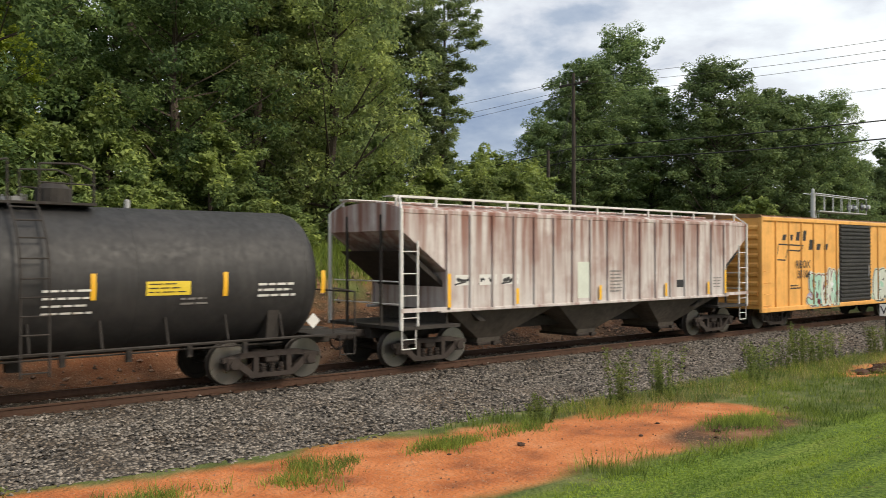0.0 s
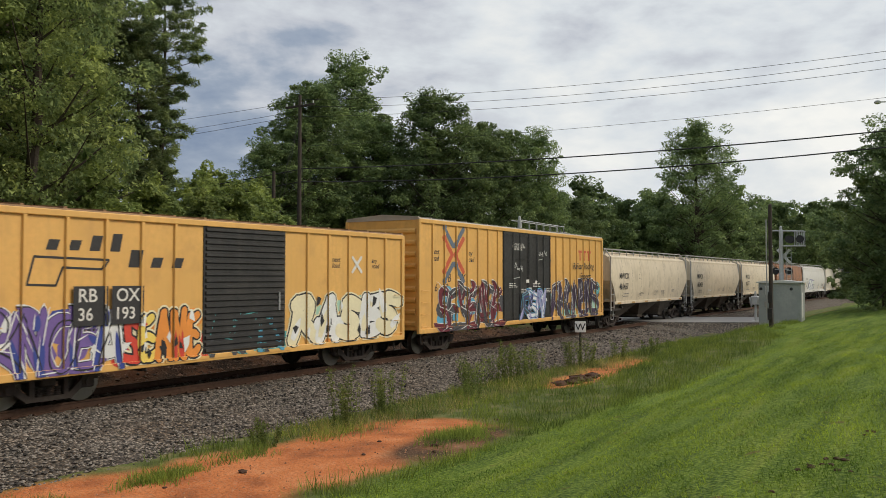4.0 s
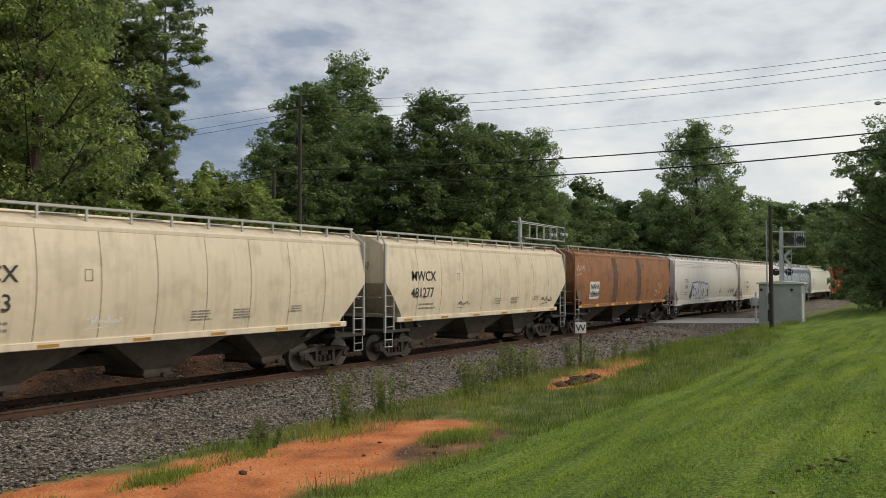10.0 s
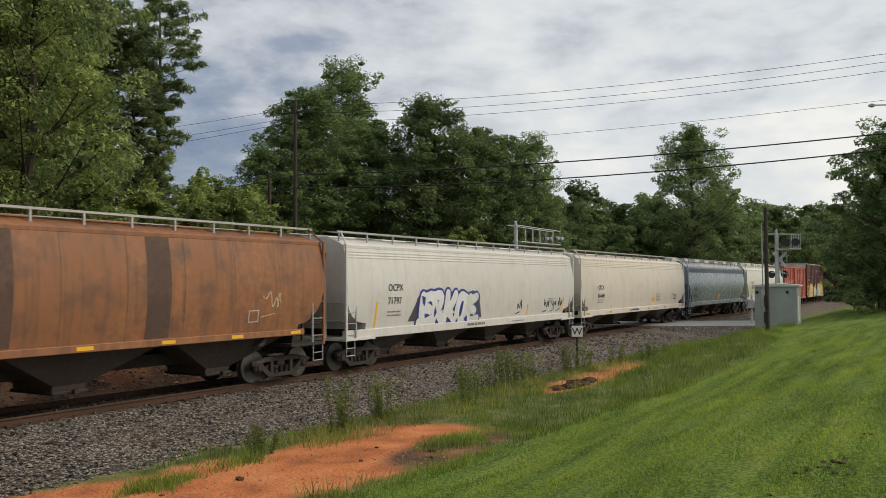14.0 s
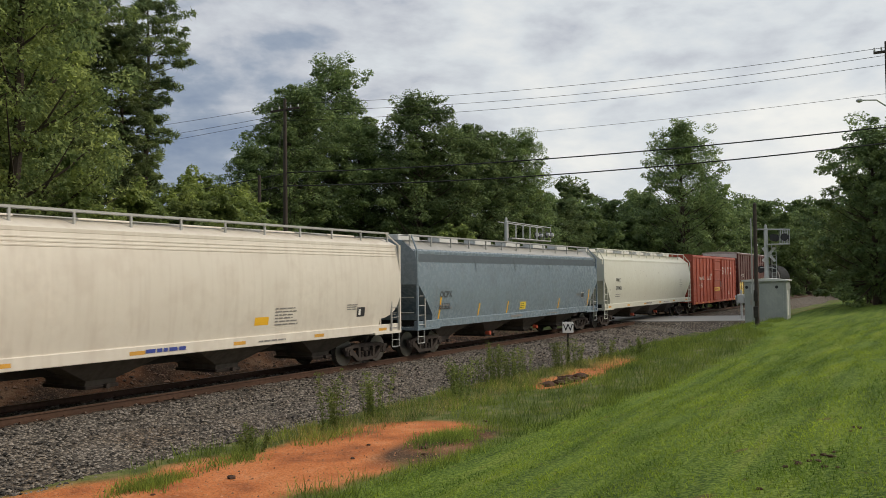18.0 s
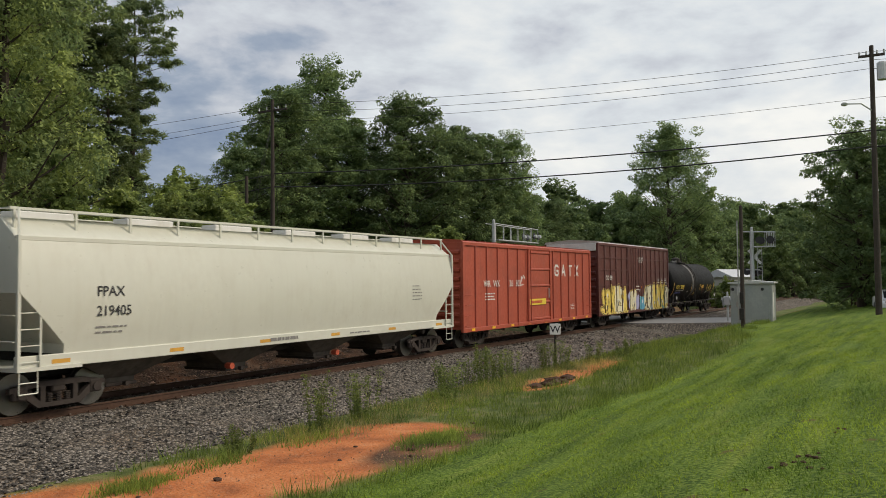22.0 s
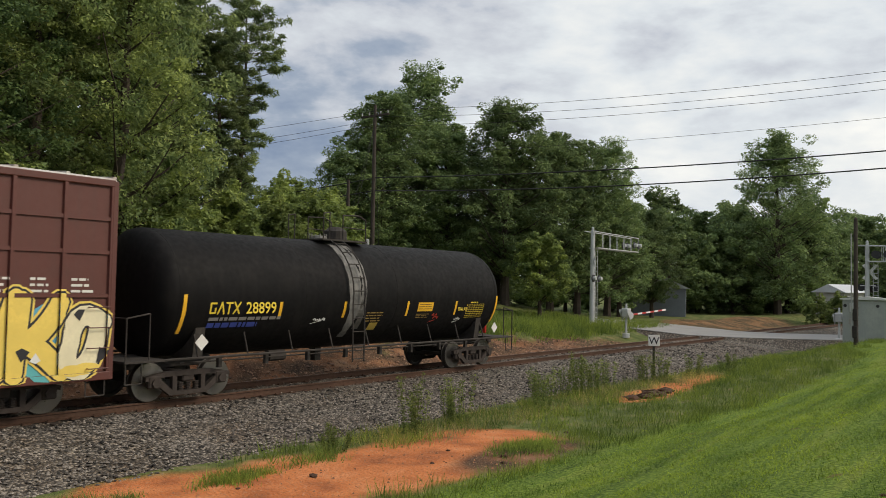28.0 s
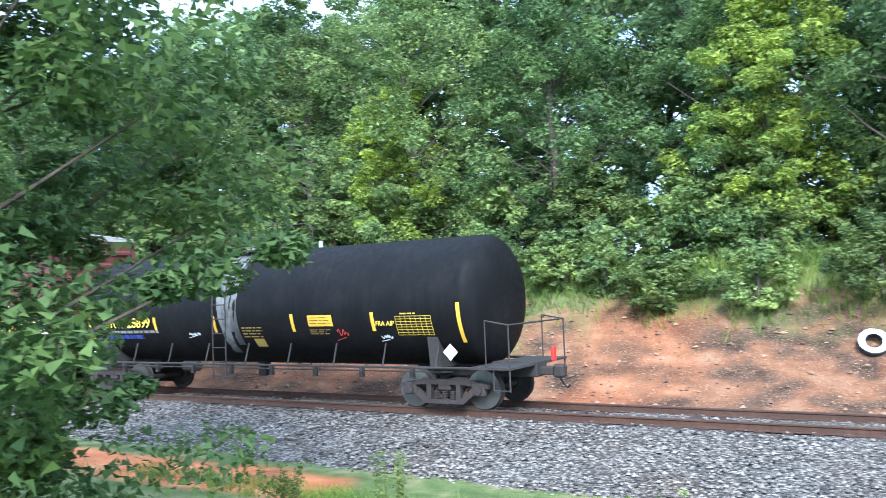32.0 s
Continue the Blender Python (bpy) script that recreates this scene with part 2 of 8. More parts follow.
# ---- mesh building ----
class Build:
    """Collects corners and faces, then links them as one mesh object."""

    def __init__(self):
        self.v, self.f, self.mi = [], [], []
        self.slot = 0

    def add(self, verts, faces):
        n = len(self.v)
        self.v.extend(verts)
        self.f.extend([tuple(i + n for i in f) for f in faces])
        self.mi.extend([self.slot] * len(faces))

    def box(self, x0, x1, y0, y1, z0, z1, bev=0.0):
        if bev <= 0:
            self.add([(x, y, z) for z in (z0, z1) for y in (y0, y1) for x in (x0, x1)],
                     [(0, 2, 3, 1), (4, 5, 7, 6), (0, 1, 5, 4), (2, 6, 7, 3), (0, 4, 6, 2), (1, 3, 7, 5)])
            return
        b = min(bev, (x1 - x0) / 2.2, (y1 - y0) / 2.2, (z1 - z0) / 2.2)
        ring = lambda z, i: [(x0 + b + i, y0 + i, z), (x1 - b - i, y0 + i, z), (x1 - i, y0 + b + i, z), (x1 - i, y1 - b - i, z),
                             (x1 - b - i, y1 - i, z), (x0 + b + i, y1 - i, z), (x0 + i, y1 - b - i, z), (x0 + i, y0 + b + i, z)]
        vs = ring(z0, b * 0.6) + ring(z0 + b, 0) + ring(z1 - b, 0) + ring(z1, b * 0.6)
        fs = [tuple(range(7, -1, -1)), tuple(range(24, 32))]
        for k in range(3):
            fs += [(k * 8 + i, k * 8 + (i + 1) % 8, k * 8 + 8 + (i + 1) % 8, k * 8 + 8 + i) for i in range(8)]
        self.add(vs, fs)

    def prism(self, prof, a0, a1, axis="x", inset=0.0):
        """A closed outline swept along an axis. x: (y, z) outline; y: (x, z); z: (x, y)."""
        put = {"x": lambda a, p: (a, p[0], p[1]), "y": lambda a, p: (p[0], a, p[1]), "z": lambda a, p: (p[0], p[1], a)}[axis]
        n = len(prof)
        vs = [put(a0, p) for p in prof] + [put(a1, p) for p in prof]
        fs = [tuple(range(n)), tuple(range(2 * n - 1, n - 1, -1))] + [(i, i + n, (i + 1) % n + n, (i + 1) % n) for i in range(n)]
        self.add(vs, fs)

    def loft(self, rings, caps=True):
        n = len(rings[0])
        vs = [p for r in rings for p in r]
        fs = [(k * n + i, k * n + (i + 1) % n, (k + 1) * n + (i + 1) % n, (k + 1) * n + i) for k in range(len(rings) - 1) for i in range(n)]
        if caps:
            fs += [tuple(range(n - 1, -1, -1)), tuple(range((len(rings) - 1) * n, len(rings) * n))]
        self.add(vs, fs)

    def tube(self, p, q, r0, r1=None, n=6):
        p, q = Vector(p), Vector(q)
        r1 = r0 if r1 is None else r1
        d = (q - p)
        if d.length < 1e-6:
            return
        d.normalize()
        a = d.orthogonal().normalized()
        b = d.cross(a)
        ring = lambda c, r: [tuple(c + (a * math.cos(t) + b * math.sin(t)) * r) for t in [2 * math.pi * i / n for i in range(n)]]
        self.loft([ring(p, r0), ring(q, r1)])

    def path(self, pts, r, n=6):
        for a, b in zip(pts, pts[1:]):
            self.tube(a, b, r, r, n)

    def lathe(self, prof, centre, axis="y", n=24):
        """prof: (along, radius) from end to end."""
        cx, cy, cz = centre
        put = {"y": lambda a, r, t: (cx + r * math.cos(t), cy + a, cz + r * math.sin(t)),
               "x": lambda a, r, t: (cx + a, cy + r * math.cos(t), cz + r * math.sin(t)),
               "z": lambda a, r, t: (cx + r * math.cos(t), cy + r * math.sin(t), cz + a)}[axis]
        self.loft([[put(a, max(r, 1e-4), 2 * math.pi * i / n) for i in range(n)] for a, r in prof])

    def mesh(self, name, mats, smooth=False):
        me = bpy.data.meshes.new(name)
        me.from_pydata(self.v, [], self.f)
        for m in (mats if isinstance(mats, (list, tuple)) else [mats]):
            me.materials.append(m)
        if any(self.mi):
            me.polygons.foreach_set("material_index", self.mi)
        bm = bmesh.new()
        bm.from_mesh(me)
        bmesh.ops.recalc_face_normals(bm, faces=bm.faces)
        bm.to_mesh(me)
        bm.free()
        if smooth:
            me.polygons.foreach_set("use_smooth", [True] * len(me.polygons))
        me.update()
        return me


def part(name, b, material, parent=None, label="", smooth=False, at=None):
    me = b if isinstance(b, bpy.types.Mesh) else b.mesh(name, material, smooth)
    ob = new(name, me)
    if parent is not None:
        ob.parent = parent
    if at is not None:
        ob.matrix_basis = at
    if label:
        ob["label"] = label
    return ob


def thing(name, label, category, group="", at=None, kind=""):
    e = new(name)
    e.empty_display_size = 0.3
    if at is not None:
        e.matrix_basis = at
    return tagged(e, label, category, group, kind)


def smooth_mesh(me, angle=35):
    me.polygons.foreach_set("use_smooth", [True] * len(me.polygons))
    me.set_sharp_from_angle(angle=radians(angle))


def lettering(name, text, size, material, parent, m, align="LEFT", shear=0.0):
    """Words in the built-in font, as a mesh under its thing. size: height of the capitals."""
    cu = bpy.data.curves.new(name, "FONT")
    cu.body, cu.size, cu.align_x, cu.shear = text, size / 0.70, align, shear
    cu.space_line = 0.85
    cu.resolution_u = 3
    cu.offset = size * 0.015
    tmp = bpy.data.objects.new(name, cu)
    scene.collection.objects.link(tmp)
    bpy.context.view_layer.update()
    me = bpy.data.meshes.new_from_object(tmp.evaluated_get(bpy.context.evaluated_depsgraph_get()))
    bpy.data.objects.remove(tmp)
    me.materials.clear()
    me.materials.append(material)
    ob = new(name, me)
    ob.parent, ob.matrix_basis = parent, m
    return ob


def sm(a, b, x):
    t = min(1.0, max(0.0, (x - a) / (b - a)))
    return t * t * (3 - 2 * t)


# ---- the large structure ----
YC, HALF = 17.80, 0.79            # track centre line, rail from the centre
RNG = random.Random(7)

M_RAIL = mat("rusty_rail", (0.088, 0.045, 0.028), 0.75, 0.3, 0.3, 9, 0.8, 0.3)
M_RAILTOP = mat("worn_rail_head", (0.15, 0.10, 0.078), 0.5, 0.5, 0.25, 12, 1.0, 0.1)
M_TIE = mat("creosoted_wood", (0.045, 0.032, 0.024), 0.85, 0, 0.4, 14, 1.5, 0.5, obrand=0.35)
M_BALLAST = ballast_mat()
M_STONE = mat("ballast_stone", (0.168, 0.146, 0.125), 0.85, 0, 0.35, 18, 0.5, 0.3, island=0.95)
M_ASPHALT = mat("grey_asphalt", (0.32, 0.31, 0.30), 0.85, 0, 0.15, 20, 0.5, 0.25)


def bank_h(x):
    """Height of the clay cutting behind the track."""
    return 0.25 + 2.75 * (1 - sm(8, 48, x))


def ground_z(x, y):
    n = noise.noise((x * 0.11, y * 0.11, 3.0)) * 0.22 + noise.noise((x * 0.5, y * 0.5, 8.0)) * 0.05
    if y < 14.5:
        foot = -0.55 + 0.85 * sm(14, 44, x) * (1 - sm(8.3, 11.3, y))
        top = 1.15 + 0.1 * sm(0, 40, -y)
        yf = 8.6
        t = 1 - sm(-1.5, yf, y) if y > -1.5 else 1.0
        z = foot + (top - foot) * t
        if y > 8.6:
            z += (0.0 - foot) * 0.0
        return z + n * (0.5 if y < 9 else 0.35)
    if y < 21.0:
        return -0.75 + 0.9 * sm(44, 50, x) * 0
    hb = bank_h(x)
    z = -0.45 + (hb + 0.45) * sm(20.8, 25.2, y)
    z += max(1.6 * sm(26, 60, y) * sm(60, 30, x), 2.5 * sm(27, 45, y) * sm(78, 52, x) * sm(30, 40, x))
    rough = noise.noise((x * 0.45, y * 0.7, 1.0)) * 0.32 + noise.noise((x * 1.3, y * 1.3, 5.0)) * 0.13
    return z + n + rough * sm(21.2, 23.0, y) * sm(60, 30, x)


def seg_dist(x, y, x0, y0, x1, y1):
    dx, dy = x1 - x0, y1 - y0
    t = min(1, max(0, ((x - x0) * dx + (y - y0) * dy) / (dx * dx + dy * dy)))
    return math.hypot(x - x0 - t * dx, y - y0 - t * dy)


def dirt_amount(x, y):
    """How bare the clay lies, 0 to 1."""
    w = noise.noise((x * 0.55, y * 0.9, 2.0)) * 0.75 + noise.noise((x * 1.9, y * 2.2, 6.0)) * 0.3
    d = min(seg_dist(x, y, -30, 11.3, -10, 11.3) - 0.8, seg_dist(x, y, 0.2, 11.1, 4, 11.0) - 1.5, seg_dist(x, y, 3, 10.9, 10.2, 10.5) - 1.85,
            seg_dist(x, y, 9.5, 10.1, 15.6, 10.1) - 1.55, seg_dist(x, y, 24.0, 10.35, 33.5, 11.2) - 0.74,
            (math.hypot((x - 14.6) / 1.9, (y - 8.75) / 0.75) - 0.9) * 0.8)
    a = 1 - sm(-0.15, 0.25, d + w * 0.55)
    a = max(a, 0.85 * (1 - sm(0.75, 1.1, math.hypot((x - 74) / 17, (y - 23.5) / 3.6) + w * 0.3)))
    a = max(a, 0.9 * (1 - sm(0.7, 1.1, math.hypot((x - 68) / 10, (y - 10.8) / 2.3) + w * 0.25)))
    if y > 20.4:                                   # the cut face of the bank
        a = max(a, (1 - sm(22.9, 24.4, y + w * 1.6 + 0.5 * sm(15, 30, x))) * (1 - sm(42, 50, x + w * 4)))
    return a


def bank_soil(x, y):
    """1: dark stony soil, 0: bare orange clay, in broad patches along the cut face."""
    red = max(sm(2.6, 4.2, x) * (1 - sm(8.6, 10.2, x)), sm(-2.4, -1.4, x) * (1 - sm(0.2, 1.4, x)) * 0.8, sm(-10.5, -9, x) * (1 - sm(-6.6, -5.6, x)), 0.7 * sm(15.5, 17, x) * (1 - sm(19, 21.5, x)), 0.55 * (1 - sm(-18, -14, x)))
    return 1.15 - 0.4 * red + 0.5 * noise.noise((x * 0.5, y * 0.6, 12.0))


def axis(*spans):
    out = []
    for a, b, step in spans:
        n = max(1, int(round((b - a) / step)))
        out += [a + (b - a) * i / n for i in range(n)]
    return out + [spans[-1][1]]


def build_ground():
    xs = axis((-3000, -300, 450), (-300, -60, 30), (-60, -22, 1.0), (-22, 40, 0.22), (40, 75, 0.6), (75, 140, 3), (140, 500, 40), (500, 3000, 500))
    ys = axis((-3000, -200, 560), (-200, -20, 20), (-20, -2, 1.5), (-2, 14.5, 0.2), (14.5, 20.5, 1.5), (20.5, 27, 0.25), (27, 60, 1.5), (60, 200, 10), (200, 3000, 400))
    v, dirt, wild, bank = [], [], [], []
    for y in ys:
        for x in xs:
            far = abs(x) > 200 or abs(y) > 150
            v.append((x, y, 0.3 if far else ground_z(x, y)))
            dirt.append(0.0 if far else dirt_amount(x, y))
            bank.append(bank_soil(x, y) if y > 17 and not far else 1.2 * (1 - sm(0.7, 1.25, math.hypot((x - 14.7) / 2.1, (y - 8.65) / 0.95))))
            lawn_edge = 8.0 - 1.6 * sm(14, 30, x) + 2.8 * sm(34, 46, x)
            wild.append(1.0 if far else sm(-0.5, 0.7, y - lawn_edge + noise.noise((x * 0.6, y * 0.6, 9.0)) * 0.8))
    nx, ny = len(xs), len(ys)
    f = [(j * nx + i, j * nx + i + 1, (j + 1) * nx + i + 1, (j + 1) * nx + i) for j in range(ny - 1) for i in range(nx - 1)]
    me = bpy.data.meshes.new("ground")
    me.from_pydata(v, [], f)
    for key, vals in (("dirt", dirt), ("wild", wild), ("bank", bank)):
        at = me.attributes.new(key, "FLOAT", "POINT")
        at.data.foreach_set("value", vals)
    me.polygons.foreach_set("use_smooth", [True] * len(f))
    me.materials.append(ground_mat())
    return tagged(new("ground", me), "grassy ground with bare orange clay patches and a cut bank", "ground", kind="structure")


def ground_mat():
    m = bpy.data.materials.new("grass_and_clay")
    m.use_nodes = True
    nd, lk = m.node_tree.nodes, m.node_tree.links
    bsdf = nd["Principled BSDF"]
    bsdf.inputs["Roughness"].default_value = 0.92
    bsdf.inputs["Specular IOR Level"].default_value = 0.15
    co = nd.new("ShaderNodeTexCoord")

    def tex(scale, detail, sq=None):
        t = nd.new("ShaderNodeTexNoise")
        t.inputs["Scale"].default_value, t.inputs["Detail"].default_value = scale, detail
        src = co.outputs["Object"]
        if sq:
            mpn = nd.new("ShaderNodeMapping")
            mpn.inputs["Scale"].default_value = sq
            lk.new(src, mpn.inputs["Vector"])
            src = mpn.outputs[0]
        lk.new(src, t.inputs["Vector"])
        return t.outputs["Fac"]

    def ramp(src, *stops):
        r = nd.new("ShaderNodeValToRGB")
        e = r.color_ramp.elements
        e[0].position, e[0].color = stops[0][0], (*stops[0][1], 1)
        e[1].position, e[1].color = stops[-1][0], (*stops[-1][1], 1)
        for p, c in stops[1:-1]:
            k = e.new(p)
            k.color = (*c, 1)
        lk.new(src, r.inputs[0])
        return r.outputs[0]

    def mix(fac, a, b):
        x = nd.new("ShaderNodeMix")
        x.data_type = "RGBA"
        for s, q in ((x.inputs[0], fac), (x.inputs[6], a), (x.inputs[7], b)):
            lk.new(q, s)
        return x.outputs[2]

    mown = ramp(tex(0.9, 7, (0.22, 2.6, 1)), (0.34, (0.040, 0.075, 0.013)), (0.45, (0.085, 0.145, 0.022)), (0.55, (0.135, 0.21, 0.028)), (0.68, (0.22, 0.26, 0.05)))
    tufts = ramp(tex(18, 9), (0.42, (0.024, 0.050, 0.008)), (0.5, (0.11, 0.175, 0.024)), (0.59, (0.24, 0.30, 0.06)))
    bare = ramp(tex(2.3, 6), (0.66, (0, 0, 0)), (0.72, (0.8, 0.8, 0.8)))
    half = nd.new("ShaderNodeMix")
    half.data_type = "RGBA"
    half.inputs[0].default_value = 0.5
    lk.new(mown, half.inputs[6])
    lk.new(tufts, half.inputs[7])
    lawn = mix(bare, half.outputs[2], ramp(tex(8, 4), (0.3, (0.10, 0.06, 0.03)), (0.7, (0.17, 0.12, 0.05))))
    weeds = ramp(tex(1.7, 7), (0.3, (0.06, 0.085, 0.025)), (0.52, (0.115, 0.14, 0.045)), (0.72, (0.22, 0.19, 0.09)))
    clay = ramp(tex(1.1, 8), (0.30, (0.28, 0.095, 0.04)), (0.42, (0.46, 0.145, 0.052)), (0.54, (0.56, 0.19, 0.068)), (0.70, (0.62, 0.26, 0.12)))
    a3 = nd.new("ShaderNodeAttribute")
    a3.attribute_name = "bank"
    soil = ramp(tex(0.8, 10, (1, 1, 2.5)), (0.36, (0.045, 0.028, 0.019)), (0.47, (0.10, 0.058, 0.036)), (0.57, (0.19, 0.088, 0.045)), (0.68, (0.27, 0.15, 0.085)))
    clay = mix(a3.outputs["Fac"], clay, soil)
    stones = ramp(tex(26, 3), (0.54, (0.0, 0.0, 0.0)), (0.70, (0.8, 0.8, 0.8)))
    clay_b = ramp(tex(5, 6), (0.3, (0.16, 0.075, 0.04)), (0.7, (0.46, 0.30, 0.19)))
    clay = mix(stones, clay, clay_b)
    a1, a2 = nd.new("ShaderNodeAttribute"), nd.new("ShaderNodeAttribute")
    a1.attribute_name, a2.attribute_name = "wild", "dirt"
    c = mix(a2.outputs["Fac"], mix(a1.outputs["Fac"], lawn, weeds), clay)
    lk.new(c, bsdf.inputs["Base Color"])
    b = nd.new("ShaderNodeBump")
    b.inputs["Strength"].default_value, b.inputs["Distance"].default_value = 0.9, 0.06
    lk.new(tex(13, 8), b.inputs["Height"])
    lk.new(b.outputs[0], bsdf.inputs["Normal"])
    return m


build_ground()


# the ballast bed with its stones, the ties and the rails
BED = [(11.9, -0.78), (12.9, -0.55), (15.9, -0.2), (16.3, -0.17), (19.3, -0.17), (19.9, -0.22), (21.3, -0.55), (21.9, -0.85)]


def bed_z(y):
    for (a, za), (b, zb) in zip(BED, BED[1:]):
        if a <= y <= b:
            return za + (zb - za) * (y - a) / (b - a)
    return -0.8


def build_track():
    b = Build()
    xs = axis((-160, -40, 10), (-40, 70, 0.8), (70, 300, 10))
    ys = axis((11.9, 21.9, 0.4))
    v = [(x, y, bed_z(y) + noise.noise((x * 0.8, y * 0.8, 4)) * 0.05) for y in ys for x in xs]
    nx = len(xs)
    b.add(v, [(j * nx + i, j * nx + i + 1, (j + 1) * nx + i + 1, (j + 1) * nx + i) for j in range(len(ys) - 1) for i in range(nx - 1)])
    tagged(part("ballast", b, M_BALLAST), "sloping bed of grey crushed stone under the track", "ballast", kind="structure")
    # loose stones: near side dense, far side thin
    r = random.Random(3)
    v, f = [], []

    def stone(x, y, z, s):
        n = len(v)
        ax, ay, az = s * r.uniform(0.7, 1.3), s * r.uniform(0.7, 1.3), s * r.uniform(0.5, 0.9)
        t = r.uniform(0, 6.28)
        c, k = math.cos(t), math.sin(t)
        for px, py, pz in ((1, 0, .1), (0.2, 1, -.1), (-1, 0.2, .15), (-.1, -1, 0), (.15, .1, 1), (-.2, .1, -.8)):
            px, py, pz = px * ax * r.uniform(.8, 1.2), py * ay * r.uniform(.8, 1.2), pz * az
            v.append((x + px * c - py * k, y + px * k + py * c, z + pz))
        f.extend([(n, n + 1, n + 4), (n + 1, n + 2, n + 4), (n + 2, n + 3, n + 4), (n + 3, n, n + 4), (n + 1, n, n + 5), (n + 3, n + 2, n + 5), (n + 2, n + 1, n + 5), (n, n + 3, n + 5)])

    for x0, x1, dens, s in ((-22, 4, 75, 0.036), (4, 20, 92, 0.034), (20, 34, 58, 0.039), (34, 49, 28, 0.048)):
        for _ in range(int((x1 - x0) * 4.9 * dens)):
            y = r.uniform(11.7, 16.6)
            if r.random() > sm(11.6, 13.0, y) * 0.85 + 0.15:
                continue
            x = r.uniform(x0, x1)
            stone(x, y, max(bed_z(y), -0.75) + r.uniform(-0.005, 0.03), s * r.uniform(0.6, 1.5))
        for _ in range(int((x1 - x0) * 3.5 * dens * 0.3)):
            x, y = r.uniform(x0, x1), r.uniform(16.9, 21.6)
            stone(x, y, bed_z(y) + 0.01, s * r.uniform(0.7, 1.5))
    me = bpy.data.meshes.new("ballast_stones")
    me.from_pydata(v, [], f)
    me.materials.append(M_STONE)
    tagged(new("ballast_stones", me), "loose grey crushed stones of the railway ballast", "gravel", kind="stuff")
    v, f = [], []
    for _ in range(17000):
        x, y = r.uniform(-22, 47), r.uniform(20.6, 24.6)
        if x < 12 and r.random() < 0.55:               # the clay is barer here
            continue
        if dirt_amount(x, y) > 0.5:
            stone(x, y, ground_z(x, y) + 0.005, r.choice((0.02, 0.03, 0.03, 0.045, 0.08)) * r.uniform(0.6, 1.2))
    me = bpy.data.meshes.new("bank_rubble")
    me.from_pydata(v, [], f)
    me.materials.append(mat("earthy_rubble", (0.235, 0.135, 0.085), 0.9, 0, 0.3, 18, 1.0, 0.3, island=0.7))
    tagged(new("bank_rubble", me), "earthy brown rubble strewn over the clay bank", "rubble", kind="stuff")

    tr = thing("railway_track", "single railway track with rusty rails on dark wooden ties", "railway track", kind="structure")
    prof = [(-0.07, -0.165), (0.07, -0.165), (0.07, -0.15), (0.012, -0.135), (0.012, -0.045), (0.036, -0.035), (0.036, -0.006), (0.03, 0),
            (-0.03, 0), (-0.036, -0.006), (-0.036, -0.035), (-0.012, -0.045), (-0.012, -0.135), (-0.07, -0.15)]
    for s in (-1, 1):
        b = Build()
        b.prism([(YC + s * HALF + p, z) for p, z in prof], -160, 300)
        part("rail", b, M_RAIL, tr, "rusty steel rail")
        b = Build()
        b.box(-160, 300, YC + s * HALF - 0.022, YC + s * HALF + 0.022, 0.0, 0.003)
        part("rail_head", b, M_RAILTOP, tr, "worn running surface")
    b = Build()
    b.box(-0.115, 0.115, -1.33, 1.33, -0.34, -0.168, 0.02)
    tie = b.mesh("tie", M_TIE)
    b = Build()
    for s in (-1, 1):
        b.box(-0.09, 0.09, s * HALF - 0.17, s * HALF + 0.17, -0.168, -0.15)
        for k in (-1, 1):
            b.box(-0.012 + 0.05 * k, 0.012 + 0.05 * k, s * HALF + k * 0.1 - 0.015, s * HALF + k * 0.1 + 0.015, -0.15, -0.125)
    plates = b.mesh("tie_plate", M_RAIL)
    x = -40.0
    while x < 100:
        o = part("tie", tie, None, tr)
        o.matrix_basis = pose(x, YC + RNG.uniform(-.04, .04), RNG.uniform(-.01, 0.0), 0, 0, RNG.uniform(-1, 1))
        if -15 < x < 40:
            q = part("tie_plate", plates, None, tr)
            q.matrix_basis = pose(x, YC, 0)
        x += 0.52
    # asphalt level crossing
    b = Build()
    pts = [(54.5, -6), (54.2, 2), (53.4, 9.9), (52.3, 16.2), (52.4, 19.4), (54.6, 25.5), (56, 36), (58, 60)]
    L = [(x, y) for x, y in pts]
    Rr = [(x + 8.2, y - 0.8) for x, y in pts]
    zz = [0.2, 0.2, 0.12, 0.02, 0.02, 0.25, 0.5, 0.9]
    vs = [(x, y, z) for (x, y), z in zip(L, zz)] + [(x, y, z) for (x, y), z in zip(Rr, zz)]
    vs += [(x, y, z - 0.2) for x, y, z in vs]
    n = len(pts)
    fs = []
    for i in range(n - 1):
        fs += [(i, n + i, n + i + 1, i + 1), (i, i + 1, 2 * n + i + 1, 2 * n + i), (n + i, 3 * n + i, 3 * n + i + 1, n + i + 1)]
    b.add(vs, fs)
    sh = Build()
    for line, d in ((L, -1), (Rr, 1)):
        vs2 = [(x, y, z - 0.03) for (x, y), z in zip(line, zz)] + [(x + d * 1.5, y, z - 0.8) for (x, y), z in zip(line, zz)]
        sh.add(vs2, [(i, i + 1, n + i + 1, n + i) for i in range(n - 1)])
    tagged(part("road_shoulder", sh, M_BALLAST), "gravel shoulder sloping down from the road", "road shoulder", kind="structure")
    tagged(part("road", b, M_ASPHALT), "grey asphalt road crossing the railway track", "road", kind="structure")


build_track()


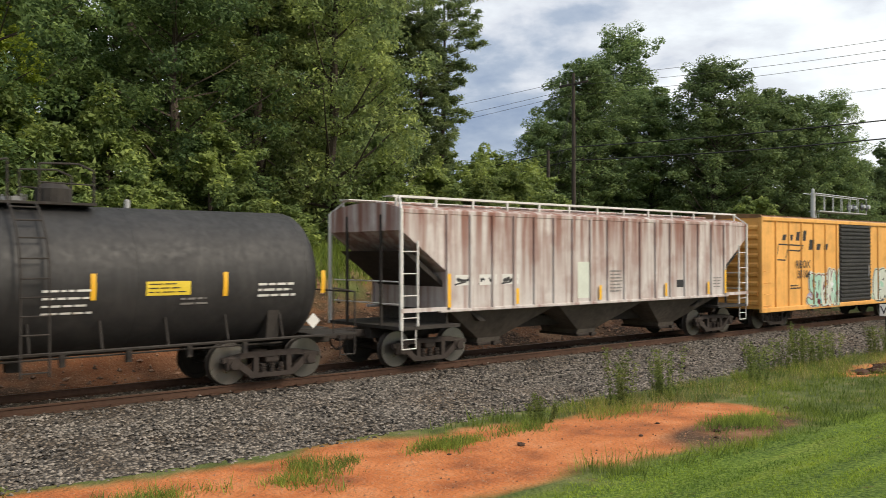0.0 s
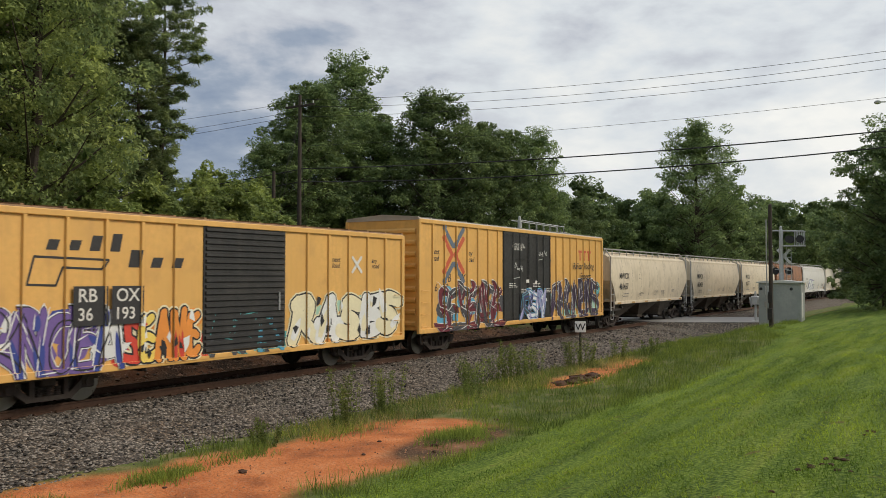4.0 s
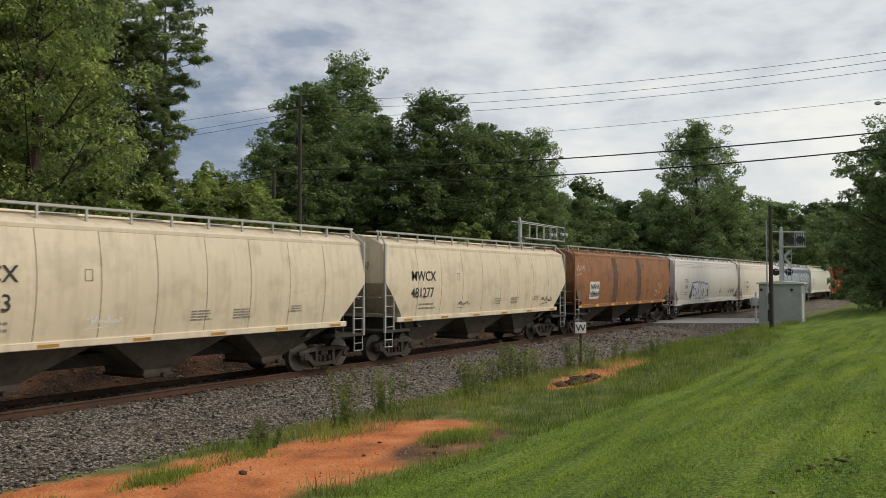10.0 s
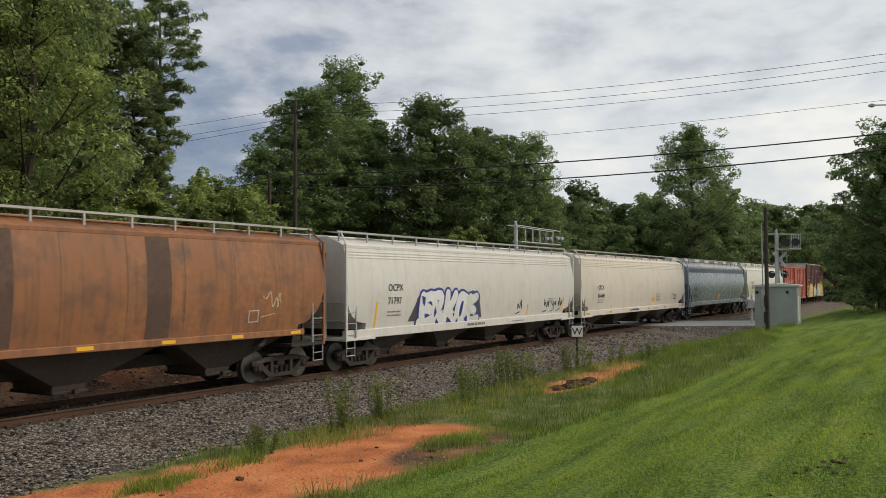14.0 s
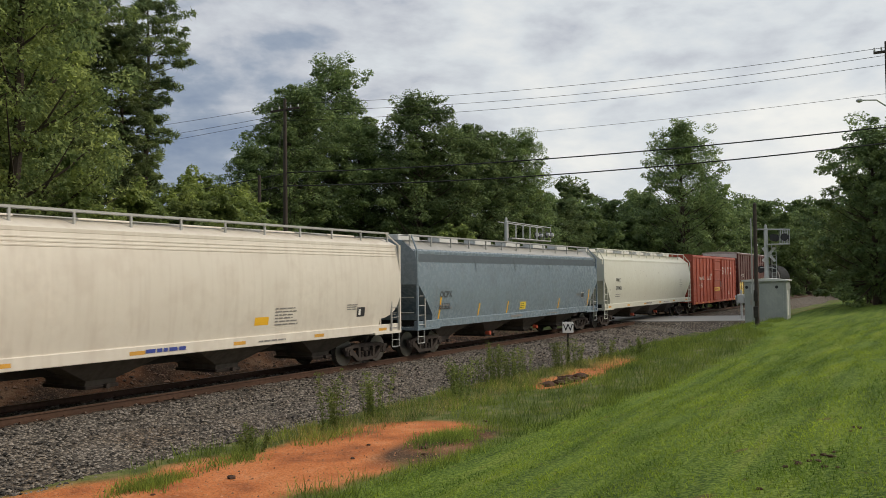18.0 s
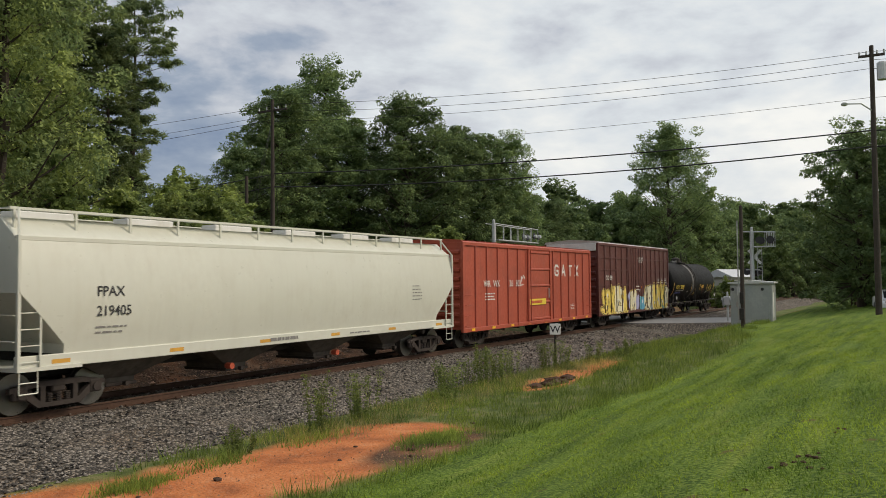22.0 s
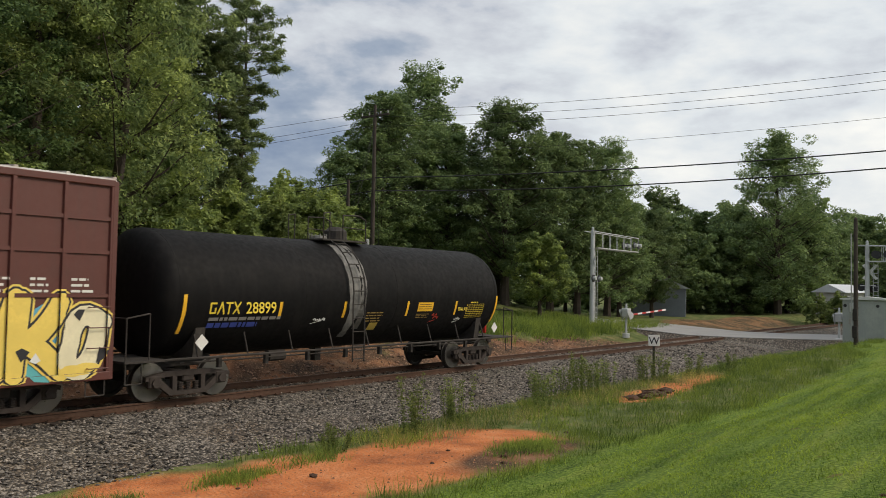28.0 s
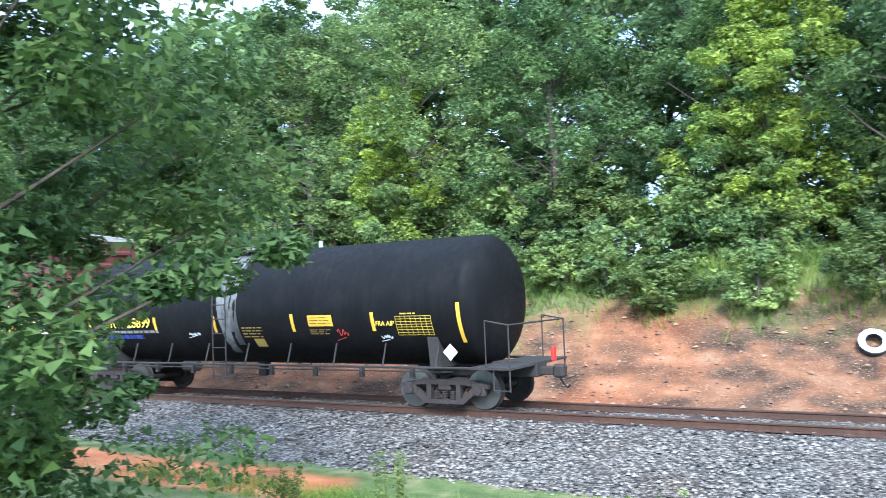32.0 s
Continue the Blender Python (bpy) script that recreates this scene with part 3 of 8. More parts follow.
# ---- trees and plants ----
M_BARK = mat("bark", (0.075, 0.055, 0.042), 0.95, 0, 0.35, 12, 2.0, 0.8)
LEAF = {
    "oak": leaf_mat("oak_leaves", (0.165, 0.240, 0.095)),
    "dark": leaf_mat("dark_leaves", (0.102, 0.165, 0.070)),
    # olive green, lightened to stand for sunlight on these crowns
    "olive": leaf_mat("sunlit_olive_leaves", (0.190, 0.258, 0.108)),
    "pine": leaf_mat("pine_needles", (0.165, 0.230, 0.115), 0.3),
    "bright": leaf_mat("bright_leaves", (0.185, 0.258, 0.098)),
    "maple": leaf_mat("maple_leaves", (0.125, 0.205, 0.076)),
    "far": leaf_mat("far_leaves", (0.155, 0.230, 0.106), 0.28, 0.36, (0.7, 0.7, 0.7), 0.2),
    "lime": leaf_mat("lime_leaves", (0.30, 0.40, 0.085), 0.3),
    "weed": leaf_mat("weed_leaves", (0.150, 0.205, 0.068), 0.4),
    "grass": leaf_mat("grass_blades", (0.165, 0.265, 0.042), 0.55, 0.40, (0.30, 1.5, 1), 0.5),
    "rough": leaf_mat("rough_grass_blades", (0.148, 0.218, 0.056), 0.4),
    "straw": leaf_mat("dry_grass", (0.330, 0.330, 0.150), 0.4),
}


def leaf_cloud(r, lumps, per, size, droop=0.0, flat=0.6, slim=0.5):
    """Small folded leaves strewn in and on the given lumps (x, y, z, radius)."""
    per = int(per * 0.95)
    n = per * len(lumps)
    size = size * 0.80
    rs = np.random.RandomState(r.randrange(1 << 30))
    L = np.array(lumps)
    which = np.repeat(np.arange(len(lumps)), per)
    d = rs.normal(size=(n, 3))
    d /= np.linalg.norm(d, axis=1)[:, None]
    rad = L[which, 3] * (rs.uniform(0.25, 1.0, n) ** 0.45)
    c = L[which, :3] + d * rad[:, None] * np.array([1.08, 1.08, 0.68])
    c[:, 2] -= droop * rs.uniform(0, 1, n) * L[which, 3]
    nrm = d * 0.5 + rs.normal(size=(n, 3)) * flat * 0.9 + np.array([0, 0, 0.85])
    nrm /= np.linalg.norm(nrm, axis=1)[:, None]
    a = np.cross(nrm, rs.normal(size=(n, 3)))
    a /= np.linalg.norm(a, axis=1)[:, None]
    bb = np.cross(nrm, a)
    s = size * rs.uniform(0.6, 1.4, n)[:, None]
    tip = c + a * s * 1.1 * (0.5 / slim) ** 0.6
    l, q = c + bb * s * slim - a * s * 0.5, c - bb * s * slim - a * s * 0.5 - nrm * s * 0.2
    v = np.stack([tip, l, q], 1).reshape(-1, 3)
    idx = np.arange(n) * 3
    f = np.stack([idx, idx + 1, idx + 2], 1)
    return v, f


def cloud_mesh(name, v, f, material):
    me = bpy.data.meshes.new(name)
    me.vertices.add(len(v))
    me.vertices.foreach_set("co", v.ravel())
    me.loops.add(f.size)
    me.loops.foreach_set("vertex_index", f.ravel())
    me.polygons.add(len(f))
    me.polygons.foreach_set("loop_start", np.arange(len(f)) * f.shape[1])
    me.polygons.foreach_set("loop_total", np.full(len(f), f.shape[1]))
    me.update(calc_edges=True)
    me.materials.append(material)
    return me


def tree(name, seed, h, spread, kind, lumps=46, per=95, leaf=0.2, base=0.25, label="", category="tree", shape="round", trunk=None):
    """A trunk with limbs that fork, and a crown of leaf clumps round the limb ends. Origin at the foot."""
    r = random.Random(seed)
    e = thing(name, label, category)
    b = Build()
    tr = trunk or h * 0.018 + 0.05
    pts = [Vector((0, 0, -0.4))]
    k = 7
    for i in range(1, k + 1):
        pts.append(Vector((r.uniform(-1, 1) * 0.03 * h * i / k, r.uniform(-1, 1) * 0.03 * h * i / k, h * 0.93 * i / k)))
    for i in range(k):
        b.tube(pts[i], pts[i + 1], tr * (1 - 0.85 * i / k) * (1.25 if i == 0 else 1), tr * (1 - 0.85 * (i + 1) / k), 7)
    ends = []
    for i in range(lumps):
        t = base + (1 - base) * ((i + r.random()) / lumps)
        if shape == "cone":
            rad = spread * (1.03 - t) ** 0.42
        else:
            u = (t - base) / (1 - base)
            rad = spread * max(0.22, math.sin(math.pi * min(0.97, 0.16 + u * 0.82)) ** 0.7)
        a = i * 2.399 + r.uniform(-0.5, 0.5)
        q = rad * math.sqrt(r.uniform(0.12, 1.0)) * r.uniform(0.85, 1.12)
        z = h * t * r.uniform(0.96, 1.03)
        p = Vector((math.cos(a) * q, math.sin(a) * q, z))
        zi = max(0.15 * h, z - q * r.uniform(0.35, 0.8))
        j = min(k - 1, int(zi / (h * 0.93) * k))
        w = (zi / (h * 0.93)) * k - j
        s0 = pts[j].lerp(pts[j + 1], min(1, w))
        mid = s0.lerp(p, 0.55) + Vector((0, 0, -0.04 * q))
        r0 = tr * 0.28 * (1 - 0.6 * t)
        b.tube(s0, mid, r0, r0 * 0.6, 4)
        b.tube(mid, p, r0 * 0.6, r0 * 0.2, 4)
        lr = (0.25 if kind == "far" else 0.30) * spread * r.uniform(0.5, 1.25)
        ends.append((p.x, p.y, p.z, lr * 0.62))
        m2 = mid + Vector((r.uniform(-1, 1), r.uniform(-1, 1), r.uniform(-.3, .6))) * lr
        ends.append((m2.x, m2.y, m2.z, lr * 0.6))
        for _ in range(2):                             # sprays round the limb's end
            g = Vector((r.gauss(0, 1), r.gauss(0, 1), r.gauss(0, 0.7))).normalized() * lr * r.uniform(0.6, 1.1)
            ends.append((p.x + g.x, p.y + g.y, p.z + g.z, lr * r.uniform(0.3, 0.6)))
    for u in (0.62, 0.70, 0.78, 0.85, 0.91, 0.95):
        c = pts[min(k - 1, int(u * k))].lerp(pts[min(k, int(u * k) + 1)], u * k - int(u * k))
        for _ in range(3):
            ends.append((c.x + r.gauss(0, .22) * spread * (1.15 - u), c.y + r.gauss(0, .22) * spread * (1.15 - u), h * u, spread * r.uniform(0.16, 0.24) * (1.5 - u)))
    part("trunk", b, M_BARK, e, "grey-brown bark")
    v, f = leaf_cloud(r, ends, per, leaf, slim=0.5)
    part("crown", cloud_mesh("crown", v, f, LEAF[kind]), None, e)
    return e


def pine_tree(name, seed, h, label):
    """A tall pine: bare trunk showing between uneven whorls, needles in flat tufts along the outer boughs."""
    r = random.Random(seed)
    e = thing(name, label, "tree")
    b = Build()
    at = lambda u: Vector((0.25 * math.sin(u * 3.1), 0.18 * math.sin(u * 4.3 + 1), h * u))
    for i in range(9):
        b.tube(at(i / 9) - Vector((0, 0, 0.5 if i == 0 else 0)), at((i + 1) / 9), 0.24 * (1 - 0.93 * i / 9), 0.24 * (1 - 0.93 * (i + 1) / 9), 7)
    reach = ((0.16, 0.7), (0.3, 1.25), (0.42, 1.0), (0.52, 1.45), (0.6, 1.0), (0.68, 1.35), (0.75, 2.7), (0.82, 2.45), (0.9, 1.75), (0.96, 0.9), (1.0, 0.25))
    tufts = []
    u = 0.18
    while u < 1.0:
        span = 0.3
        for (ua, ra), (ub, rb) in zip(reach, reach[1:]):
            if ua <= u <= ub:
                span = ra + (rb - ra) * (u - ua) / (ub - ua)
        a0 = r.uniform(0, 6.28)
        for k in range(r.randint(4, 6)):
            a = a0 + k * 6.28 / 5 + r.uniform(-.4, .4)
            n = span * r.uniform(0.55, 1.12)
            p, q = at(u), at(u) + Vector((math.cos(a) * n, math.sin(a) * n, n * r.uniform(-0.05, 0.4)))
            b.tube(p, q, 0.05 * (1.2 - u), 0.012, 4)
            for _ in range(2 + int(n * 1.7)):
                f = r.uniform(0.4, 1.05)
                c = p.lerp(q, f) + Vector((r.gauss(0, .16), r.gauss(0, .16), r.gauss(0.04, .07)))
                tufts.append((c.x, c.y, c.z, r.uniform(0.18, 0.36)))
        u += r.uniform(0.018, 0.034)
    part("trunk", b, M_BARK, e, "grey-brown bark")
    v, f = leaf_cloud(r, tufts, 46, 0.17, slim=0.22)
    part("crown", cloud_mesh("crown", v, f, LEAF["pine"]), None, e)
    return e


def place(proto, x, y, turn, scale=1.0, tall=1.0, dz=0.0):
    o = copy_thing(proto, Matrix.Identity(4))
    o.matrix_basis = pose(x, y, ground_z(x, y) - 0.15 + dz, 0, 0, turn) @ Matrix.Diagonal((scale, scale, scale * tall, 1))
    return o


def build_trees():
    r = random.Random(21)
    # the wood on the bank
    protos = [
        tree("tree", 1, 13, 4.2, "oak", 60, 150, 0.115, 0.08, "tall broad-leaved tree on top of the clay bank"),
        tree("tree", 2, 12, 4.0, "dark", 56, 150, 0.118, 0.05, "dark green broad-leaved tree in the wood"),
        tree("tree", 3, 15, 4.4, "maple", 62, 145, 0.118, 0.08, "tall green maple in the wood behind the track"),
        tree("tree", 4, 8, 3.2, "bright", 44, 145, 0.106, 0.04, "young bright green tree at the edge of the wood"),
    ]
    spots = []
    for i in range(15):
        x = -62 + i * 6.2
        spots.append((x + r.uniform(-1, 1), 27.5 + r.uniform(-.8, 1.2), r.choice((0, 1, 2, 1, 1)), r.uniform(0.85, 1.1)))
    for i in range(14):
        spots.append((-66 + i * 7.2 + r.uniform(-1.5, 1.5), 33 + r.uniform(-1.5, 2), r.choice((0, 1, 2)), r.uniform(1.1, 1.4)))
    for x, y, k, s in spots:
        if math.degrees(math.atan2(x, y)) > 31.5:
            continue
        place(protos[k], x, y, r.uniform(0, 360), s)
    for p in protos:
        x = -70 - 8 * protos.index(p)
        p.matrix_basis = pose(x, 30, ground_z(x, 30), 0, 0, 0)
    # sunlight on the wood's end is put into the leaf colour
    sunny_olive = tree("tree", 6, 13.4, 4.3, "olive", 62, 150, 0.115, 0.10, "tall olive-green tree, leaves toned as sunlit, at the end of the wood")
    sunny_olive.matrix_basis = pose(16.4, 31.0, ground_z(16.4, 31.0) - .15, 0, 0, 0)
    for x, y, pr, s, tall in ((18.8, 29.5, sunny_olive, 1.0, 1.2), (20.2, 33.5, sunny_olive, 1.02, 1.12), (22.4, 36.3, sunny_olive, 0.95, 1.3), (19.5, 37, protos[2], 1.2, 1.1)):
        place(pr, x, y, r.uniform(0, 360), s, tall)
    lime = tree("tree", 5, 8.4, 3.0, "lime", 48, 150, 0.11, 0.2, "bright yellow-green tree at the edge of the wood")
    lime.matrix_basis = pose(-4.9, 26.9, ground_z(-4.9, 26.9) - .15, 0, 0, 0)
    place(lime, -18.6, 26.8, 140, 0.9)
    place(lime, 5.6, 29.0, 250, 0.95)
    # pines at the end of the wood
    pine = pine_tree("pine_tree", 11, 17.4, "tall pine with a bare trunk and a ragged crown")
    pine.matrix_basis = pose(30.9, 37.0, ground_z(31, 37) - .2, 0, 0, 20)
    for x, y, k in ((28.6, 36.2, 0.84), (27.6, 37.5, 0.98), (26.4, 38.6, 1.0), (29.0, 40.5, 0.92), (24.6, 36.0, 1.0)):
        place(pine, x, y, r.uniform(0, 360), k, r.uniform(0.95, 1.05))
    # the big group beyond the track
    big = tree("tree", 31, 16.2, 4.9, "far", 135, 112, 0.155, 0.20, "large maple beside the utility pole")
    big.matrix_basis = pose(50.4, 43.0, ground_z(50.4, 43.0) - .15, 0, 0, 0) @ Matrix.Diagonal((1, 1, 0.92, 1))
    dark = tree("tree", 32, 20.5, 5.7, "far", 150, 108, 0.155, 0.12, "tall dark tree with a pointed top behind the maple", shape="cone")
    dark.matrix_basis = pose(58.3, 45.3, ground_z(58.3, 45.3) - .15, 0, 0, 0) @ Matrix.Diagonal((1, 1, 0.94, 1))
    for pr, x, y, s in ((big, 46.6, 43.6, 0.74), (big, 56.5, 41.5, 0.95), (big, 58.2, 36.6, 1.04), (big, 62.3, 34.8, 0.92), (big, 65.2, 33.8, 0.9), (dark, 68.2, 32.4, 0.74), (big, 72, 33.0, 0.66), (big, 76, 31.5, 0.62), (big, 64, 41, 0.85), (dark, 54.5, 47, 0.8)):
        rise = ground_z(x, y) - 0.65
        place(pr, x, y, r.uniform(0, 360), s, 1 - max(0.0, rise) / (16.5 * s))
    # lower trees further on, the lone tall one, and the far wood
    low = tree("tree", 41, 10.6, 5.0, "far", 42, 105, 0.25, 0.04, "round-headed tree beyond the road")
    low.matrix_basis = pose(92, 36, 0.6, 0, 0, 0)
    for x, y, s in ((98, 35, 1.1), (100, 31.5, 1.0), (106, 33, 1.2), (112, 35, 1.3), (119, 36, 1.25), (94, 44, 1.3), (104, 42, 1.4), (110, 28, 1.2), (116, 25, 1.1), (124, 29, 1.3), (130, 22, 1.25), (137, 24, 1.3),
                    (138, 18, 1.25), (150, 18, 1.4), (150, 13.5, 1.3), (160, 22, 1.5), (143, 27, 1.4), (126, 40, 1.4), (168, 14, 1.5)):
        place(low, x, y, r.uniform(0, 360), s)
    for x, y, k in ((40, 66, 1.1), (47, 69, 1.0), (54, 66, 1.1), (61, 63, 1.05), (68, 60, 1.1), (75, 56, 1.0), (81, 51, 1.0), (86, 46, 1.0), (64, 52, 0.7), (72, 47, 0.75)):
        place(low, x, y, r.uniform(0, 360), k, 0.9)
    lone = tree("tree", 43, 20.4, 6.4, "far", 150, 95, 0.20, 0.08, "tall ragged tree standing above the others")
    lone.matrix_basis = pose(102, 27, 0.4, 0, 0, 0)
    place(lone, 113, 26.5, 70, 0.72)
    for i in range(13):
        place(low, -54 + i * 6.2, 37 + r.uniform(-1, 1), r.uniform(0, 360), r.uniform(1.0, 1.15), 1.35)
    # dark trees by the road on the lawn's side
    near = tree("tree", 51, 13.0, 4.6, "far", 84, 120, 0.165, 0.02, "dense dark tree beside the road")
    near.matrix_basis = pose(67, 4.2, 0.4, 0, 0, 0)
    for x, y, s in ((74, 5.2, 0.74), (64, 0.2, 1.0), (72, -2.5, 1.15), (80, 3.0, 0.95), (62, -4, 0.9)):
        place(near, x, y, r.uniform(0, 360), s)
    # bushes: below the pines, by the maple, on the bank
    bush = tree("bush", 61, 4.6, 2.4, "bright", 36, 84, 0.14, 0.02, "leafy green bush at the edge of the wood", "bush")
    bush.matrix_basis = pose(27, 29.5, ground_z(27, 29.5) - .2, 0, 0, 0)
    for x, y, s in ((30.5, 31, 1.2), (34, 33, 1.3), (37.5, 36, 1.25), (41.5, 40, 1.35), (23.5, 28.5, 1.0), (34.5, 37.5, 1.35), (39, 42, 1.45), (20, 27.5, 0.9), (32.5, 35.2, 1.2), (36.2, 39.2, 1.4), (29.5, 33.4, 1.15)):
        place(bush, x, y, r.uniform(0, 360), s)
    small = tree("tree", 63, 6.2, 2.5, "bright", 36, 100, 0.17, 0.25, "small yellow-green tree on the grass beyond the track")
    small.matrix_basis = pose(54, 31.0, ground_z(54, 31.0) - .1, 0, 0, 0)
    place(small, 47.5, 46, 40, 0.8)
    place(bush, 87.5, 17.6, 10, 0.75)
    place(bush, 89.5, 19.6, 130, 0.7)
    shrub = tree("bush", 71, 1.9, 1.3, "bright", 20, 62, 0.10, 0.0, "low scrub growing on the bank", "bush")
    shrub.matrix_basis = pose(-5, 25.4, ground_z(-5, 25.4) - .1, 0, 0, 0)
    for i in range(34):
        x = -44 + i * 2.2 + r.uniform(-1, 1)
        y = (25.3 if x > 8 else 24.5) + r.uniform(-.9, .6)
        place(shrub, x, y, r.uniform(0, 360), r.uniform(0.7, 1.25), r.uniform(0.6, 1.1))
    for i in range(17):
        place(bush, -42 + i * 3.4 + r.uniform(-1, 1), 26.6 + r.uniform(-.5, .5), r.uniform(0, 360), r.uniform(0.75, 1.05), r.uniform(0.8, 1.2))
    # the tree beside the camera
    over = tree("tree", 81, 10.5, 4.5, "maple", 100, 330, 0.10, 0.05, "leafy tree whose branches hang over the view of the track")
    over.matrix_basis = pose(-10.3, 4.1, ground_z(-10.3, 4.1) - .15, 0, 0, 0)


build_trees()


def blades(name, label, category, spots, material, hmin, hmax, per, spread, width=0.012, lean=0.35, seed=1):
    """Thin upright blades in tufts; spots: (x, y, size)."""
    rs = np.random.RandomState(seed)
    base, hs, sz = [], [], []
    for x, y, s in spots:
        k = max(1, int(per * s))
        for _ in range(k):
            px, py = x + rs.normal() * spread * s, y + rs.normal() * spread * s
            base.append((px, py, (ground_z(px, py) if py < 11.9 or py > 21.9 else max(bed_z(py), ground_z(px, py))) - 0.02))
            hs.append(rs.uniform(hmin, hmax) * s)
    base, hs = np.array(base), np.array(hs)
    n = len(base)
    t = rs.uniform(0, 6.283, n)
    d = np.stack([np.cos(t), np.sin(t), np.zeros(n)], 1)
    ln = np.stack([rs.normal(size=n), rs.normal(size=n), np.zeros(n)], 1) * lean * hs[:, None]
    w = width * rs.uniform(0.7, 1.4, n)[:, None]
    tip = base + ln + np.array([0, 0, 1]) * hs[:, None]
    v = np.stack([base - d * w, base + d * w, tip], 1).reshape(-1, 3)
    idx = np.arange(n) * 3
    me = cloud_mesh(name, v, np.stack([idx, idx + 1, idx + 2], 1), material)
    return tagged(new(name, me), label, category, kind="stuff")


def build_plants():
    r = random.Random(5)
    lawn = []
    while len(lawn) < 26000:
        u = r.random() ** 0.6
        x = 3 + 42 * (1 - u) + r.uniform(-1, 1)
        y = r.uniform(-2.5, 8.2 - 1.6 * sm(14, 30, x) + 2.5 * sm(34, 46, x))
        if y < 0.05 * x - 2 or dirt_amount(x, y) > 0.4 or noise.noise((x * 0.35, y * 1.6, 4.0)) < r.uniform(-0.45, -0.05):
            continue
        lawn.append((x, y, 1.0))
    blades("lawn_grass", "short mown green lawn grass", "grass", lawn, LEAF["grass"], 0.025, 0.075, 7, 0.11, 0.006, 0.6, 2)
    rough = []
    while len(rough) < 1700:
        x, y = r.uniform(10, 46), r.uniform(6.5, 12.6)
        lim = 8.0 - 1.6 * sm(14, 30, x) + 2.8 * sm(34, 46, x)
        if y < lim - 0.4 or dirt_amount(x, y) > 0.35:
            continue
        rough.append((x, y, r.uniform(0.6, 1.3)))
    blades("rough_grass", "uncut grass along the foot of the ballast", "grass", rough, LEAF["rough"], 0.10, 0.32, 18, 0.14, 0.008, 0.35, 3)
    dry = [(r.uniform(13, 34), r.uniform(10.8, 12.6), r.uniform(0.7, 1.2)) for _ in range(420)]
    blades("dry_grass", "pale dry grass beside the ballast", "grass", dry, LEAF["straw"], 0.12, 0.32, 12, 0.15, 0.007, 0.35, 4)
    edge = []
    for cx, cy, n, sx in ((9.6, 11.35, 46, 0.42), (7.1, 11.5, 30, 0.35), (6.3, 10.9, 20, 0.3), (11.6, 11.5, 26, 0.5), (14.3, 11.5, 26, 0.5), (15.2, 9.0, 70, 0.55), (4.2, 11.3, 34, 0.5), (0.9, 11.5, 40, 0.45), (-1.4, 11.2, 36, 0.4), (-6.2, 10.9, 50, 0.9),
                          (-9, 10.8, 70, 1.2), (-12, 10.9, 60, 1.6), (2.6, 10.6, 24, 0.4), (-1, 8.0, 60, 1.8), (-9, 8, 70, 2.0), (43.3, 7.7, 30, 0.5), (49.2, 8.0, 50, 0.9), (48.8, 9.4, 40, 0.6), (46.5, 9.6, 60, 1.4), (41, 9.8, 60, 1.6)):
        edge += [(r.gauss(cx, sx), r.gauss(cy, 0.22), r.uniform(0.6, 1.2)) for _ in range(n)]
    blades("grass_clumps", "clumps of green grass on the bare clay", "grass", edge, LEAF["rough"], 0.10, 0.26, 26, 0.12, 0.008, 0.4, 5)
    slope = []
    while len(slope) < 4600:
        x, y = r.uniform(-46, 50), r.uniform(23.3, 27.5)
        if dirt_amount(x, y) > 0.35 and r.random() > 0.08:
            continue
        slope.append((x, y, r.uniform(0.7, 1.4)))
    for _ in range(1300):
        slope.append((r.uniform(30, 62), r.uniform(23, 33), r.uniform(0.6, 1.2)))
    blades("bank_grass", "long green grass and weeds on the bank", "grass", slope, LEAF["rough"], 0.25, 0.6, 16, 0.28, 0.018, 0.4, 6)

    # tall single weeds beside the ballast
    def weed(x, y, h, seed):
        q = random.Random(seed)
        e = thing("tall_weed", "tall leafy green weed at the foot of the ballast", "weed", "tall weeds along the ballast", pose(x, y, ground_z(x, y) - .03, 0, 0, q.uniform(0, 360)))
        lumps = []
        for _ in range(q.randint(5, 8)):
            b = Build()
            a, c = q.uniform(-.24, .24), q.uniform(-.24, .24)
            hh = h * q.uniform(0.7, 1.05)
            b.tube((a, c, 0), (a * 1.6, c * 1.6, hh), 0.009, 0.004, 4)
            for i in range(9):
                t = (i + 1) / 9
                lumps.append((a * (1 + .6 * t), c * (1 + .6 * t), hh * t, 0.05 + 0.07 * q.random() * (0.4 + t)))
            part("stem", b, LEAF["weed"], e)
        v, f = leaf_cloud(q, lumps, 26, 0.036)
        part("leaves", cloud_mesh("leaves", v, f, LEAF["weed"]), None, e)

    k = 0
    for x, y, h in ((14.9, 11.7, 1.35), (15.3, 11.9, 1.1), (16.9, 11.9, 1.15), (17.1, 12.2, .9), (20.3, 11.6, 1.15), (23.4, 12.6, 1.25), (24.1, 12.4, 1.2), (24.9, 12.7, 1.3), (25.5, 12.4, 1.0), (29.2, 12.3, 1.1), (30.4, 12.2, 1.0),
                    (22.6, 12.8, .8), (27, 12.7, .9), (-3.3, 9.7, 0.9), (-7.2, 10.0, 1.05), (-9.0, 9.6, 0.85), (33, 12.0, 0.9), (36, 11.5, 0.8), (12.5, 11.9, .55), (2.2, 11.4, .5)):
        k += 1
        weed(x, y, h, k)
    # clods, stones on the clay
    gv, gf = [], []
